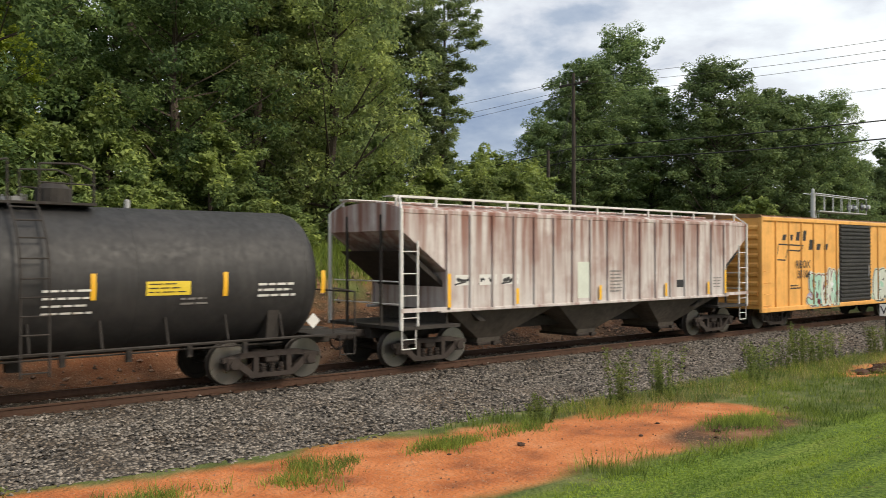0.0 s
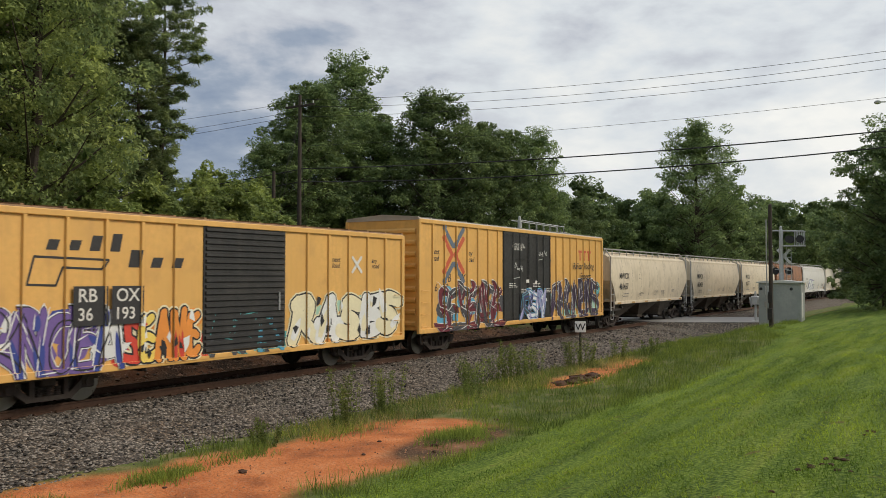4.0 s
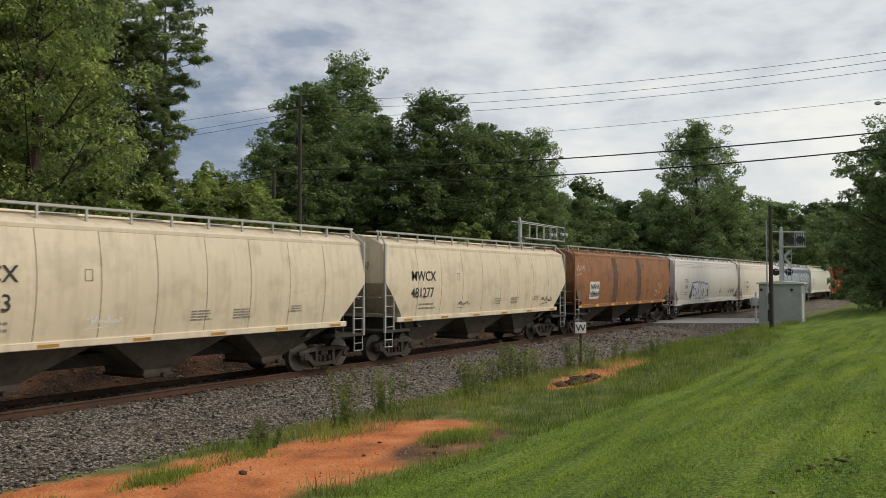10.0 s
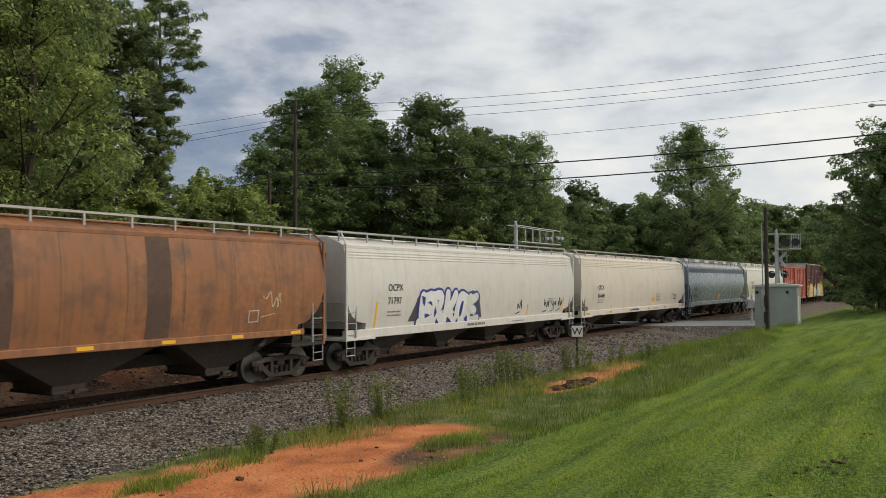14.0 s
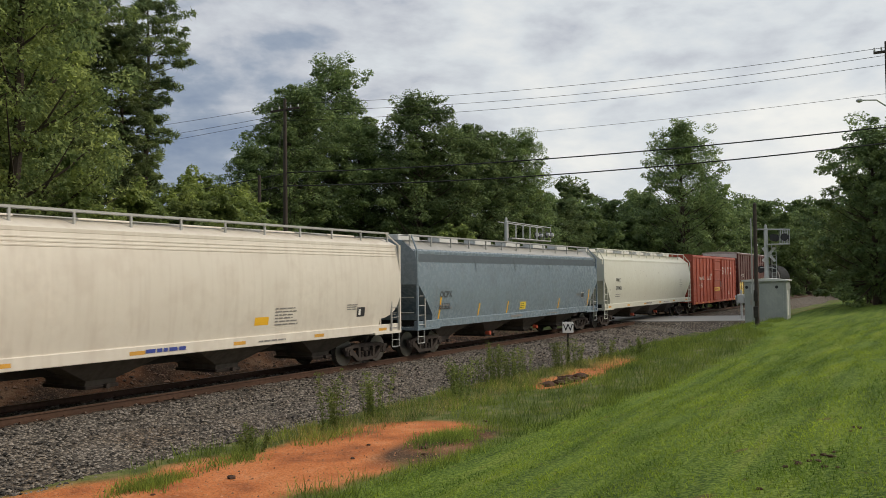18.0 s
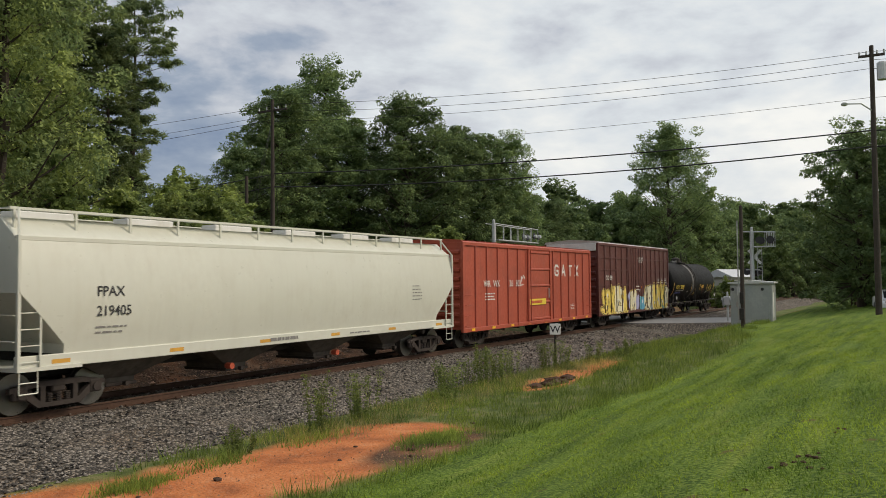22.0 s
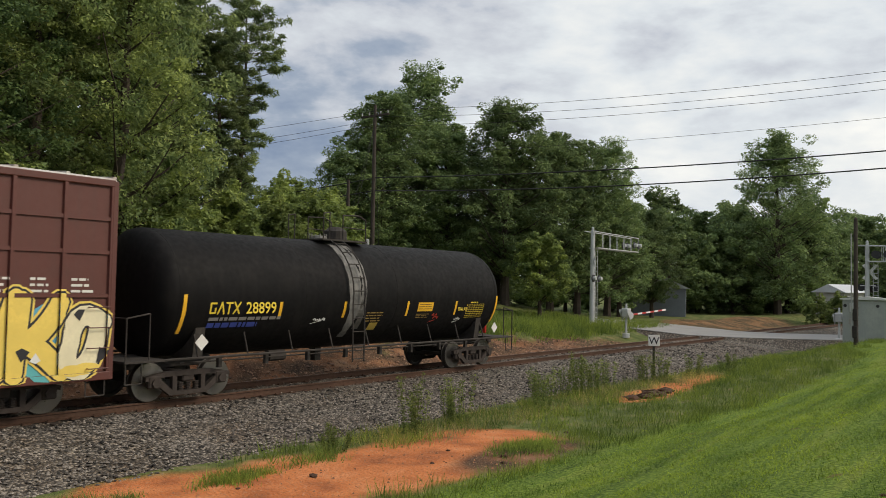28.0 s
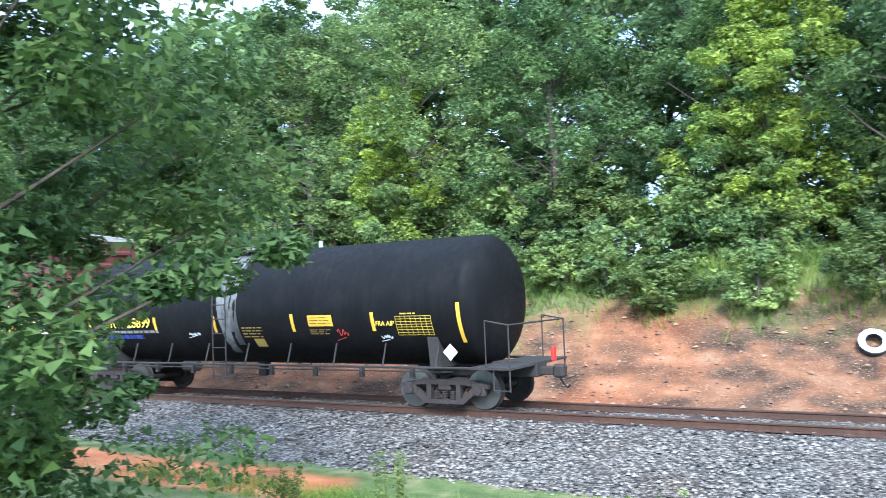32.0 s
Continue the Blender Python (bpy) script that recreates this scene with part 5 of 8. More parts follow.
def make_truck():
    """Two cast side frames with windows, spring nests and the bolster. Origin at rail level, between the axles."""
    b = Build()
    for s in (-1, 1):
        y0, y1 = (1.0, 1.12) if s > 0 else (-1.12, -1.0)
        top = [(-1.18, 0.60), (-0.62, 0.70), (0.62, 0.70), (1.18, 0.60), (1.18, 0.50), (0.60, 0.58), (-0.60, 0.58), (-1.18, 0.50)]
        b.prism(top, y0, y1, "y")
        for k in (-1, 1):
            leg = [(k * 1.02, 0.52), (k * 0.84, 0.58), (k * 0.38, 0.20), (k * 0.52, 0.14)]
            b.prism(leg if k > 0 else leg[::-1], y0, y1, "y")
            col = [(k * 0.34, 0.6), (k * 0.46, 0.6), (k * 0.46, 0.2), (k * 0.34, 0.2)]
            b.prism(col, y0, y1, "y")
            b.box(k * 0.93 - 0.17, k * 0.93 + 0.17, y0 - 0.02, y1 + 0.02, 0.33, 0.62, 0.03)
        b.prism([(-0.55, 0.14), (0.55, 0.14), (0.46, 0.24), (-0.46, 0.24)], y0, y1, "y")
    b.box(-0.17, 0.17, -1.1, 1.1, 0.44, 0.66, 0.03)
    b.lathe([(0.66, 0.2), (0.78, 0.2)], (0, 0, 0), "z", 14)
    frame_me = b.mesh("truck", P_TRUCK)
    b = Build()
    prof = [(0.25 + j * 0.038 + d, q) for j in range(5) for d, q in ((0, 0.05), (0.004, 0.075), (0.022, 0.075), (0.026, 0.05))]
    b.lathe(prof, (0, 0, 0), "z", 8)
    springs = b.mesh("spring", P_TRUCK)
    return frame_me, springs


WHEELSET = make_wheelset()
TRUCK, SPRINGS = make_truck()
ROLLING = []                      # (wheelset, first second, last second)
CARS = []                         # (car, its middle at the mark)


def running_gear(car, xs, seen):
    for x in xs:
        t = part("truck", TRUCK, None, car, "rusty cast-steel bogie", at=pose(x, 0, 0))
        for s in (-1.06, 1.06):
            for k in (-0.22, 0, 0.22):
                part("spring", SPRINGS, None, t, at=pose(k, s, 0))
        for k in (-0.93, 0.93):
            w = part("wheelset", WHEELSET, None, t, "steel wheels on an axle", at=pose(k, 0, 0.457))
            ROLLING.append((w, seen))


def coupler(car, x, s):
    b = Build()
    b.box(min(x, x + s * 0.42), max(x, x + s * 0.42), -0.09, 0.09, 0.74, 0.92, 0.02)
    b.box(min(x + s * 0.36, x + s * 0.62), max(x + s * 0.36, x + s * 0.62), -0.16, 0.13, 0.68, 0.98, 0.05)
    part("coupler", b, P_TRUCK, car)
    b = Build()
    pts = [(x + s * 0.3, 0.2, 0.8), (x + s * 0.42, 0.25, 0.55), (x + s * 0.55, 0.22, 0.42), (x + s * 0.66, 0.15, 0.5)]
    b.path(pts, 0.022, 6)
    part("brake_hose", b, P_DIRTY_SHADE, car, "hanging black air hose")


def ladder(car, x0, x1, z0, z1, n, y, material, name="ladder"):
    b = Build()
    for x in (x0, x1):
        b.box(x - 0.022, x + 0.022, y - 0.022, y + 0.022, z0, z1)
    for i in range(n):
        z = z0 + (z1 - z0) * (i + 0.5) / n
        b.tube((x0, y, z), (x1, y, z), 0.014, n=6)
    return part(name, b, material, car)


def base_car(name, label, category, front, rear, seen, group="freight cars of the train"):
    car = thing(name, label, category, group)
    mid = (front + rear) / 2
    CARS.append((car, mid))
    car.matrix_basis = pose(mid + travel(seen[0]), YC, 0)
    return car, (rear - front) / 2


def boxcar(front, rear, seen, label, paint, top, bottom, n_ribs, door, end_paint=None, roof_paint=None, door_paint=None, plug=False, rows=None, panel_door=False):
    car, a = base_car("boxcar", label, "boxcar", front, rear, seen)
    sheet = SIDE - 0.055
    b = Build()
    b.box(-a, a, -sheet, sheet, bottom + 0.12, top - 0.05, 0.02)
    part("body", b, paint, car)
    d0, d1 = door
    xs = [-a + 0.05 + (2 * a - 0.1) * i / (n_ribs - 1) for i in range(n_ribs)]
    ribs = [x for x in xs if not (d0 - 0.12 < x < d1 + 0.12)]
    b = Build()
    b.prism([(-0.055, 0), (-0.035, -0.055), (0.035, -0.055), (0.055, 0)], bottom + 0.1, top - 0.12, "z")
    rib_n = b.mesh("rib", paint)
    b = Build()
    b.prism([(0.055, 0), (0.035, 0.055), (-0.035, 0.055), (-0.055, 0)], bottom + 0.1, top - 0.12, "z")
    rib_f = b.mesh("rib", paint)
    for x in ribs:
        part("rib", rib_n, None, car, at=pose(x, -sheet, 0))
        part("rib", rib_f, None, car, at=pose(x, sheet, 0))
    for z in (rows or ()):
        for p, q in ((-a, d0 - 0.05), (d1 + 0.05, a)):
            b = Build()
            b.box(p, q, -sheet - 0.04, -sheet, z - 0.04, z + 0.04)
            part("side_stiffener", b, paint, car)
    for s in (-1, 1):
        b = Build()
        b.box(-a, a, min(s * sheet, s * (SIDE + 0.01)), max(s * sheet, s * (SIDE + 0.01)), top - 0.16, top - 0.02, 0.015)
        part("top_chord", b, paint, car)
        b = Build()
        b.box(-a, a, min(s * sheet, s * (SIDE + 0.012)), max(s * sheet, s * (SIDE + 0.012)), bottom, bottom + 0.17, 0.015)
        part("side_sill", b, paint, car)
    # ends with pressed horizontal ridges
    for s in (-1, 1):
        for i in range(9):
            z = bottom + 0.35 + i * (top - bottom - 0.6) / 8.5
            b = Build()
            b.prism([(s * a, z - 0.11), (s * (a + 0.07), z - 0.04), (s * (a + 0.07), z + 0.04), (s * a, z + 0.11)], -sheet + 0.12, sheet - 0.12, "y")
            part("end_ridge", b, end_paint or paint, car)
        for k in (-1, 1):
            b = Build()
            b.box(s * a - 0.05, s * a + 0.07, k * sheet - 0.06, k * sheet + 0.06, bottom, top - 0.05, 0.01)
            part("corner_post", b, paint, car)
        coupler(car, s * (a + 0.05), s)
    # roof
    b = Build()
    b.prism([(-SIDE - 0.01, top - 0.05), (SIDE + 0.01, top - 0.05), (SIDE - 0.05, top + 0.02), (0, top + 0.13), (-SIDE + 0.05, top + 0.02)], -a - 0.02, a + 0.02)
    part("roof", b, roof_paint or paint, car)
    for i in range(n_ribs):
        x = -a + 2 * a * i / (n_ribs - 1)
        b = Build()
        b.prism([(-SIDE + 0.06, top + 0.02), (0, top + 0.13), (SIDE - 0.06, top + 0.02), (SIDE - 0.06, top + 0.06), (0, top + 0.17), (-SIDE + 0.06, top + 0.06)], x - 0.04, x + 0.04)
        part("roof_rib", b, roof_paint or paint, car)
    # doors
    dp = door_paint or paint
    leaves = [(d0, d1)] if not plug else [(d0, (d0 + d1) / 2 - 0.02), ((d0 + d1) / 2 + 0.02, d1)]
    for p, q in leaves:
        b = Build()
        b.box(p, q, -sheet - 0.03, -sheet + 0.02, bottom + 0.14, top - 0.14, 0.01)
        dr = part("door", b, dp, car)
        if plug:
            for k in (0.03, 0.97):
                b = Build()
                x = p + (q - p) * k
                b.box(x - 0.03, x + 0.03, -sheet - 0.055, -sheet - 0.03, bottom + 0.14, top - 0.14)
                part("door_frame", b, dp, dr)
            for k in (0.03, 0.3, 0.5, 0.7, 0.97):
                z = bottom + 0.16 + (top - bottom - 0.32) * k
                b = Build()
                b.box(p, q, -sheet - 0.05, -sheet - 0.03, z - 0.025, z + 0.025)
                part("door_rib", b, dp, dr)
            for k in (0.36, 0.64):
                b = Build()
                x = p + (q - p) * k
                b.tube((x, -sheet - 0.065, bottom + 0.2), (x, -sheet - 0.065, top - 0.2), 0.02, n=6)
                part("lock_rod", b, dp, dr)
        else:
            n = 5 if panel_door else int((top - bottom - 0.3) / 0.16)
            for i in range(n):
                z = bottom + 0.2 + i * ((top - bottom - 0.55) / 4 if panel_door else 0.16)
                b = Build()
                b.prism([(-sheet - 0.03, z), (-sheet - 0.075, z + 0.03), (-sheet - 0.075, z + 0.09), (-sheet - 0.03, z + 0.12)], p + 0.06, q - 0.06)
                part("door_rib", b, dp, dr)
            if panel_door:
                for x in (p + 0.05, q - 0.05):
                    b = Build()
                    b.box(x - 0.05, x + 0.05, -sheet - 0.085, -sheet - 0.03, bottom + 0.14, top - 0.14)
                    part("door_frame", b, dp, dr)
                for x in (p - 0.12, p + 0.2):
                    b = Build()
                    b.tube((x, -sheet - 0.10, bottom + 0.2), (x, -sheet - 0.10, top - 0.2), 0.022, n=6)
                    part("lock_rod", b, dp, dr)
            b = Build()
            b.tube((q - 0.3, -sheet - 0.09, bottom + 1.2), (q - 0.3, -sheet - 0.09, bottom + 1.7), 0.025)
            part("door_handle", b, P_GREY, dr)
    b = Build()
    b.box(d0 - 1.2, d1 + 0.2, -SIDE - 0.03, -SIDE, bottom + 0.06, bottom + 0.14)
    part("door_track", b, paint, car)
    for x0 in (-a + 0.08, a - 0.52):
        for i in range(4):
            b = Build()
            z = bottom + 0.25 + i * 0.42
            b.path([(x0, -sheet, z), (x0, -SIDE - 0.07, z), (x0 + 0.44, -SIDE - 0.07, z), (x0 + 0.44, -sheet, z)], 0.012, 5)
            part("grab_iron", b, paint, car)
        b = Build()
        b.path([(x0, -SIDE + .03, bottom), (x0, -SIDE + .03, bottom - 0.32), (x0 + 0.42, -SIDE + .03, bottom - 0.32), (x0 + 0.42, -SIDE + .03, bottom)], 0.016, 5)
        part("stirrup_step", b, P_DIRTY_SHADE, car)
    b = Build()
    b.box(-a, a, -0.2, 0.2, 0.72, bottom + 0.12)
    for x in np.linspace(-a + 2.6, a - 2.6, 7):
        b.box(x - 0.06, x + 0.06, -1.4, 1.4, bottom - 0.1, bottom + 0.12)
    part("underframe", b, P_DIRTY_SHADE, car)
    b = Build()
    b.lathe([(-0.45, 0.02), (-0.42, 0.2), (0.42, 0.2), (0.45, 0.02)], (0.4, 0.5, 0.75), "x", 12)
    part("brake_cylinder", b, P_DIRTY_SHADE, car)
    running_gear(car, (-a + 1.95, a - 1.95), seen)
    return car, a, ribs, sheet


def hopper(front, rear, seen, label, paint, eave, top, bottom, slope, kind="curved", bays=3, sill_h=0.16, full_sill=False, ribs=0, rail=None, roof_paint=None, dark_end=True, bay_paint=None, lid=0.05):
    """A covered hopper. slope: (height where the cut begins at the end, length of the cut, height where it meets the sill)."""
    car, a = base_car("covered_hopper", label, "hopper car", front, rear, seen)
    z_hi, cut, z_lo = slope
    rail = rail or P_GREY

    def yp(z):
        if kind == "flat":
            return SIDE - 0.055
        t = (z - bottom) / (eave - bottom)
        return 1.44 + 0.19 * math.sin(math.pi * min(1, max(0, t * 0.85 + 0.08))) - 0.04 * max(0, t - 0.75)

    nz = 8

    def ring(x, zl):
        zs = [zl + (eave - zl) * i / nz for i in range(nz + 1)]
        left = [(x, -yp(z), z) for z in zs]
        roof = [(x, -yp(eave) + 0.12, eave + 0.1), (x, -0.9, top - 0.05), (x, -0.3, top), (x, 0.3, top), (x, 0.9, top - 0.05), (x, yp(eave) - 0.12, eave + 0.1)]
        return left + roof + [(x, yp(z), z) for z in reversed(zs)]

    b = Build()
    steps = 6
    rings = []
    for i in range(steps + 1):
        t = i / steps
        k = t if kind != "round" else math.sin(t * math.pi / 2) ** 0.7
        rings.append(ring(-a + cut * (t if kind != "round" else (1 - math.cos(t * math.pi / 2))), z_hi + (z_lo - z_hi) * k))
    rings.append(ring(-a + cut + 0.02, bottom))
    for x in np.linspace(-a + cut + 0.3, a - cut - 0.3, 11):
        rings.append(ring(x, bottom))
    rings.append(ring(a - cut - 0.02, bottom))
    for i in range(steps, -1, -1):
        t = i / steps
        k = t if kind != "round" else math.sin(t * math.pi / 2) ** 0.7
        rings.append(ring(a - cut * (t if kind != "round" else (1 - math.cos(t * math.pi / 2))), z_hi + (z_lo - z_hi) * k))
    b.loft(rings)
    me = b.mesh("body", paint)
    smooth_mesh(me, 28)
    part("body", me, None, car)
    for s in (-1, 1):
        b = Build()
        y = s * (yp(eave) + 0.015)
        b.box(-a, a, min(y, y - s * 0.06), max(y, y - s * 0.06), eave - 0.05, eave + 0.06, 0.015)
        part("eave_rail", b, paint, car)
        if kind == "round" and full_sill:
            for dz in (0.16, 0.25, 0.34):
                b = Build()
                y = s * (yp(eave - dz) + 0.012)
                b.box(-a + 0.1, a - 0.1, min(y, y - s * 0.03), max(y, y - s * 0.03), eave - dz - 0.022, eave - dz + 0.022, 0.008)
                part("eave_ridge", b, paint, car)
        b = Build()
        x0 = a if full_sill else a - cut + 0.25
        y = s * (yp(bottom) + 0.05)
        b.box(-x0, x0, min(y, y - s * 0.12), max(y, y - s * 0.12), bottom - sill_h, bottom + 0.02, 0.015)
        part("side_sill", b, paint, car)
    if ribs:
        w = SIDE - 0.055
        for i in range(ribs):
            x = -a + cut + (2 * a - 2 * cut) * i / (ribs - 1)
            for s in (-1, 1):
                b = Build()
                pr = [(-0.06, 0), (-0.04, s * 0.055), (0.04, s * 0.055), (0.06, 0)]
                b.prism([(x + p, s * w + q) for p, q in pr], bottom, eave - 0.02, "z")
                part("rib", b, paint, car)
    # seams of the side sheets
    elif kind != "plain":
        for x in np.linspace(-a + cut + 0.9, a - cut - 0.9, 8):
            b = Build()
            sw = 0.008 if not full_sill else 0.004
            for i in range(nz):
                z0, z1 = bottom + 0.03 + (eave - bottom - 0.08) * i / nz, bottom + 0.03 + (eave - bottom - 0.08) * (i + 1) / nz
                b.add([(x - sw, -yp(z0) - 0.003, z0), (x + sw, -yp(z0) - 0.003, z0), (x + sw, -yp(z1) - 0.003, z1), (x - sw, -yp(z1) - 0.003, z1)], [(0, 1, 2, 3)])
            part("sheet_seam", b, paint if full_sill else P_BAY, car)
    # bays under the sill
    n = bays
    span = 2 * (a - cut - 0.15)
    for i in range(n):
        c = -a + cut + 0.15 + span * (i + 0.5) / n
        w = span / n * 0.49
        zt, zb = bottom - 0.02, 0.42
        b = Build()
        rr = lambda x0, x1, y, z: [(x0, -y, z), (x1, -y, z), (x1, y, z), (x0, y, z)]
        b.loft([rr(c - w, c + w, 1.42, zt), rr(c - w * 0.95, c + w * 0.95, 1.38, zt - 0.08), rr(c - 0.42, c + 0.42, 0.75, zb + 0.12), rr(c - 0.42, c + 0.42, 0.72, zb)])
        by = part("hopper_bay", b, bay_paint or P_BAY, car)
        b = Build()
        b.box(c - 0.46, c + 0.46, -0.8, 0.8, zb - 0.08, zb, 0.02)
        b.lathe([(-0.06, 0.06), (0.06, 0.06)], (c, -0.95, zb - 0.02), "y", 8)
        part("outlet_gate", b, P_TRUCK, by, "rusty outlet gate")
    # roof walkway on posts, hatches
    for s in (-1, 1):
        y = s * 1.18
        b = Build()
        b.box(-a + 0.05, a - 0.05, min(y, y - s * 0.42), max(y, y - s * 0.42), top + 0.12, top + 0.145)
        b.box(-a + 0.05, a - 0.05, y - 0.012, y + 0.012, top + 0.10, top + 0.155)
        part("running_board", b, rail, car, "steel roof walkway")
        k = 13
        for i in range(k):
            x = -a + 0.15 + (2 * a - 0.3) * i / (k - 1)
            b = Build()
            b.box(x - 0.028, x + 0.028, y - 0.02, y + 0.02, eave + 0.12, top + 0.11)
            part("walkway_post", b, rail, car)
    for i in range(6):
        x = -a + a * 2 * (i + 0.5) / 6
        b = Build()
        b.box(x - 0.75, x + 0.75, -0.28, 0.28, top - 0.01, top + lid, 0.02)
        part("roof_hatch", b, roof_paint or paint, car)
    # ends: posts, ladders, platform, sill
    for s in (-1, 1):
        for k in (-1, 1):
            b = Build()
            y = k * (SIDE - 0.05)
            b.box(s * a - 0.035, s * a + 0.035, y - 0.035, y + 0.035, 0.98, eave + 0.05)
            b.tube((s * a, y, eave + 0.04), (s * (a - 0.25), k * 1.18, top + 0.13), 0.03, n=5)
            part("corner_post", b, rail if paint is P_WORN or paint is P_BEIGE else paint, car)
            b = Build()
            y = k * 0.75
            b.box(s * a - 0.03, s * a + 0.03, y - 0.03, y + 0.03, 0.98, z_hi + 0.4)
            part("end_post", b, P_DIRTY_SHADE if dark_end else paint, car)
        x_in = s * (a - 0.5)
        ladder(car, min(s * a, x_in), max(s * a, x_in), 1.0, z_hi - 0.25, 4, -SIDE + 0.05, rail)
        b = Build()
        b.box(min(s * (a + 0.02), s * (a - cut - 0.4)), max(s * (a + 0.02), s * (a - cut - 0.4)), -SIDE + 0.02, SIDE - 0.02, 0.98, 1.06)
        part("end_platform", b, P_DIRTY_SHADE if not full_sill else paint, car)
        # slope sheet and plate in near-black, painting the shade inside the open end
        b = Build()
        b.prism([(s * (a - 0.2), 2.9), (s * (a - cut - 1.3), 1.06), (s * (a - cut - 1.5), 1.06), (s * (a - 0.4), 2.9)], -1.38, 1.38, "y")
        part("slope_sheet", b, P_DIRTY_SHADE, car)
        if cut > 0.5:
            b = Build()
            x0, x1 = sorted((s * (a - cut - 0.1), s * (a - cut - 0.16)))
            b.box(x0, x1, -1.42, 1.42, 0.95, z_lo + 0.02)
            part("bulkhead", b, P_DIRTY_SHADE, car)
        b = Build()
        xx = s * (a - 0.03)
        b.path([(xx, -SIDE + .06, 0.98), (xx, -SIDE + .06, 0.52), (xx - s * 0.42, -SIDE + .06, 0.52), (xx - s * 0.42, -SIDE + .06, 0.98)], 0.016, 5)
        b.path([(xx, -SIDE + .06, 0.75), (xx - s * 0.42, -SIDE + .06, 0.75)], 0.014, 5)
        part("stirrup_step", b, rail, car)
        coupler(car, s * (a + 0.02), s)
        b = Build()
        b.tube((s * (a - .02), -1.4, 2.15), (s * (a - .02), 1.4, 2.15), 0.018)
        b.tube((s * (a - .02), -1.4, 1.6), (s * (a - .02), 1.4, 1.6), 0.018)
        part("end_rail", b, rail, car)
    b = Build()
    b.box(-a, a, -0.3, 0.3, 0.7, 1.0)
    part("centre_sill", b, P_DIRTY_SHADE, car)
    running_gear(car, (-a + 1.3, a - 1.3), seen)
    return car, a, yp


def tank_car(front, rear, ladder_at, seen, label, paint, rad=1.53, zc=2.52, streaks=True):
    car, a = base_car("tank_car", label, "tank car", front, rear, seen)
    lx = ladder_at - (front + rear) / 2
    b = Build()
    dome = 0.55
    prof = [(-a + dome * (1 - math.cos(t)), rad * math.sin(t) ** 0.85) for t in [math.pi / 2 * i / 8 for i in range(9)]]
    prof = [(p, max(r, 0.01)) for p, r in prof]
    prof += [(-a + 2.6, rad), (-a + 5.2, rad)] + [(-p, r) for p, r in reversed(prof)]
    b.lathe(prof, (0, 0, zc), "x", 56)
    me = b.mesh("tank", paint)
    smooth_mesh(me, 40)
    part("tank", me, None, car)
    for x in (-a + 0.62, lx - 1.9, lx + 1.9, a - 0.62):
        b = Build()
        b.lathe([(-0.012, rad + 0.004), (0.012, rad + 0.004)], (x, 0, zc), "x", 48)
        part("weld_band", b, paint, car)
    # side sill pipes, saddles, stub sills
    for s in (-1, 1):
        b = Build()
        b.tube((-a + 0.3, s * 1.48, 1.0), (a - 0.3, s * 1.48, 1.0), 0.032)
        for x in np.linspace(-a + 1.2, a - 1.2, 9):
            b.tube((x, s * 1.48, 1.0), (x, s * 1.3, 1.55), 0.022)
        part("handrail", b, P_DIRTY_SHADE, car)
        b = Build()
        x0, x1 = sorted((s * (a - 2.5), s * (a + 0.75)))
        b.box(x0, x1, -0.28, 0.28, 0.7, 1.05, 0.02)
        part("stub_sill", b, P_DIRTY_SHADE, car)
        b = Build()
        x = s * (a - 1.35)
        b.prism([(-1.25, 0.98), (1.25, 0.98), (1.35, 1.7), (1.1, 1.5), (0.5, 1.15), (-0.5, 1.15), (-1.1, 1.5), (-1.35, 1.7)], x - 0.14, x + 0.14)
        part("saddle", b, P_DIRTY_SHADE, car)
        b = Build()
        x0, x1 = sorted((s * (a - 0.35), s * (a + 0.72)))
        b.box(x0, x1, -1.5, 1.5, 0.97, 1.02)
        part("end_platform", b, P_DIRTY_SHADE, car)
        b = Build()
        xe, xi = s * (a + 0.68), s * (a + 0.1)
        for k in (-1, 1):
            y = k * 1.46
            b.path([(xe, y, 0.5), (xe, y, 1.95), (xi, y, 2.05)], 0.02)
            b.path([(xi, y, 1.0), (xi, y, 2.05)], 0.016)
        b.path([(xe, -1.46, 1.95), (xe, 1.46, 1.95)], 0.02)
        b.path([(xe, -1.46, 0.52), (xe - s * 0.4, -1.46, 0.52), (xe - s * 0.4, -1.46, 1.0)], 0.016)
        part("end_railing", b, P_DIRTY_SHADE, car, "black pipe railing")
        coupler(car, s * (a + 0.72), s)
    b = Build()
    b.box(-a + 2.5, a - 2.5, -0.06, 0.06, 0.92, 0.98)
    for x in np.linspace(-a + 2, a - 2, 8):
        b.box(x - 0.05, x + 0.05, -1.3, -1.2, 0.72, 1.0)
    b.tube((-a + 1, -1.05, 0.86), (a - 1, -1.05, 0.86), 0.02)
    b.lathe([(-0.3, 0.02), (-0.28, 0.15), (0.28, 0.15), (0.3, 0.02)], (lx - 2.2, -0.7, 0.85), "x", 10)
    b.box(lx - 0.12, lx + 0.12, -0.12, 0.12, 0.55, 1.0)
    part("brake_rigging", b, P_DIRTY_SHADE, car)
    # ladders over both sides, with the worn pale band beneath
    for s in (-1, 1):
        b = Build()
        arc = lambda x, r, k0, k1, n: [(x, s * math.cos(radians(t)) * r, zc + math.sin(radians(t)) * r) for t in np.linspace(k0, k1, n)]
        for x in (lx - 0.24, lx + 0.24):
            pts = [(x, s * (rad + 0.16), 0.62)] + arc(x, rad + 0.16, -8, 66, 9)
            b.path(pts, 0.022, 5)
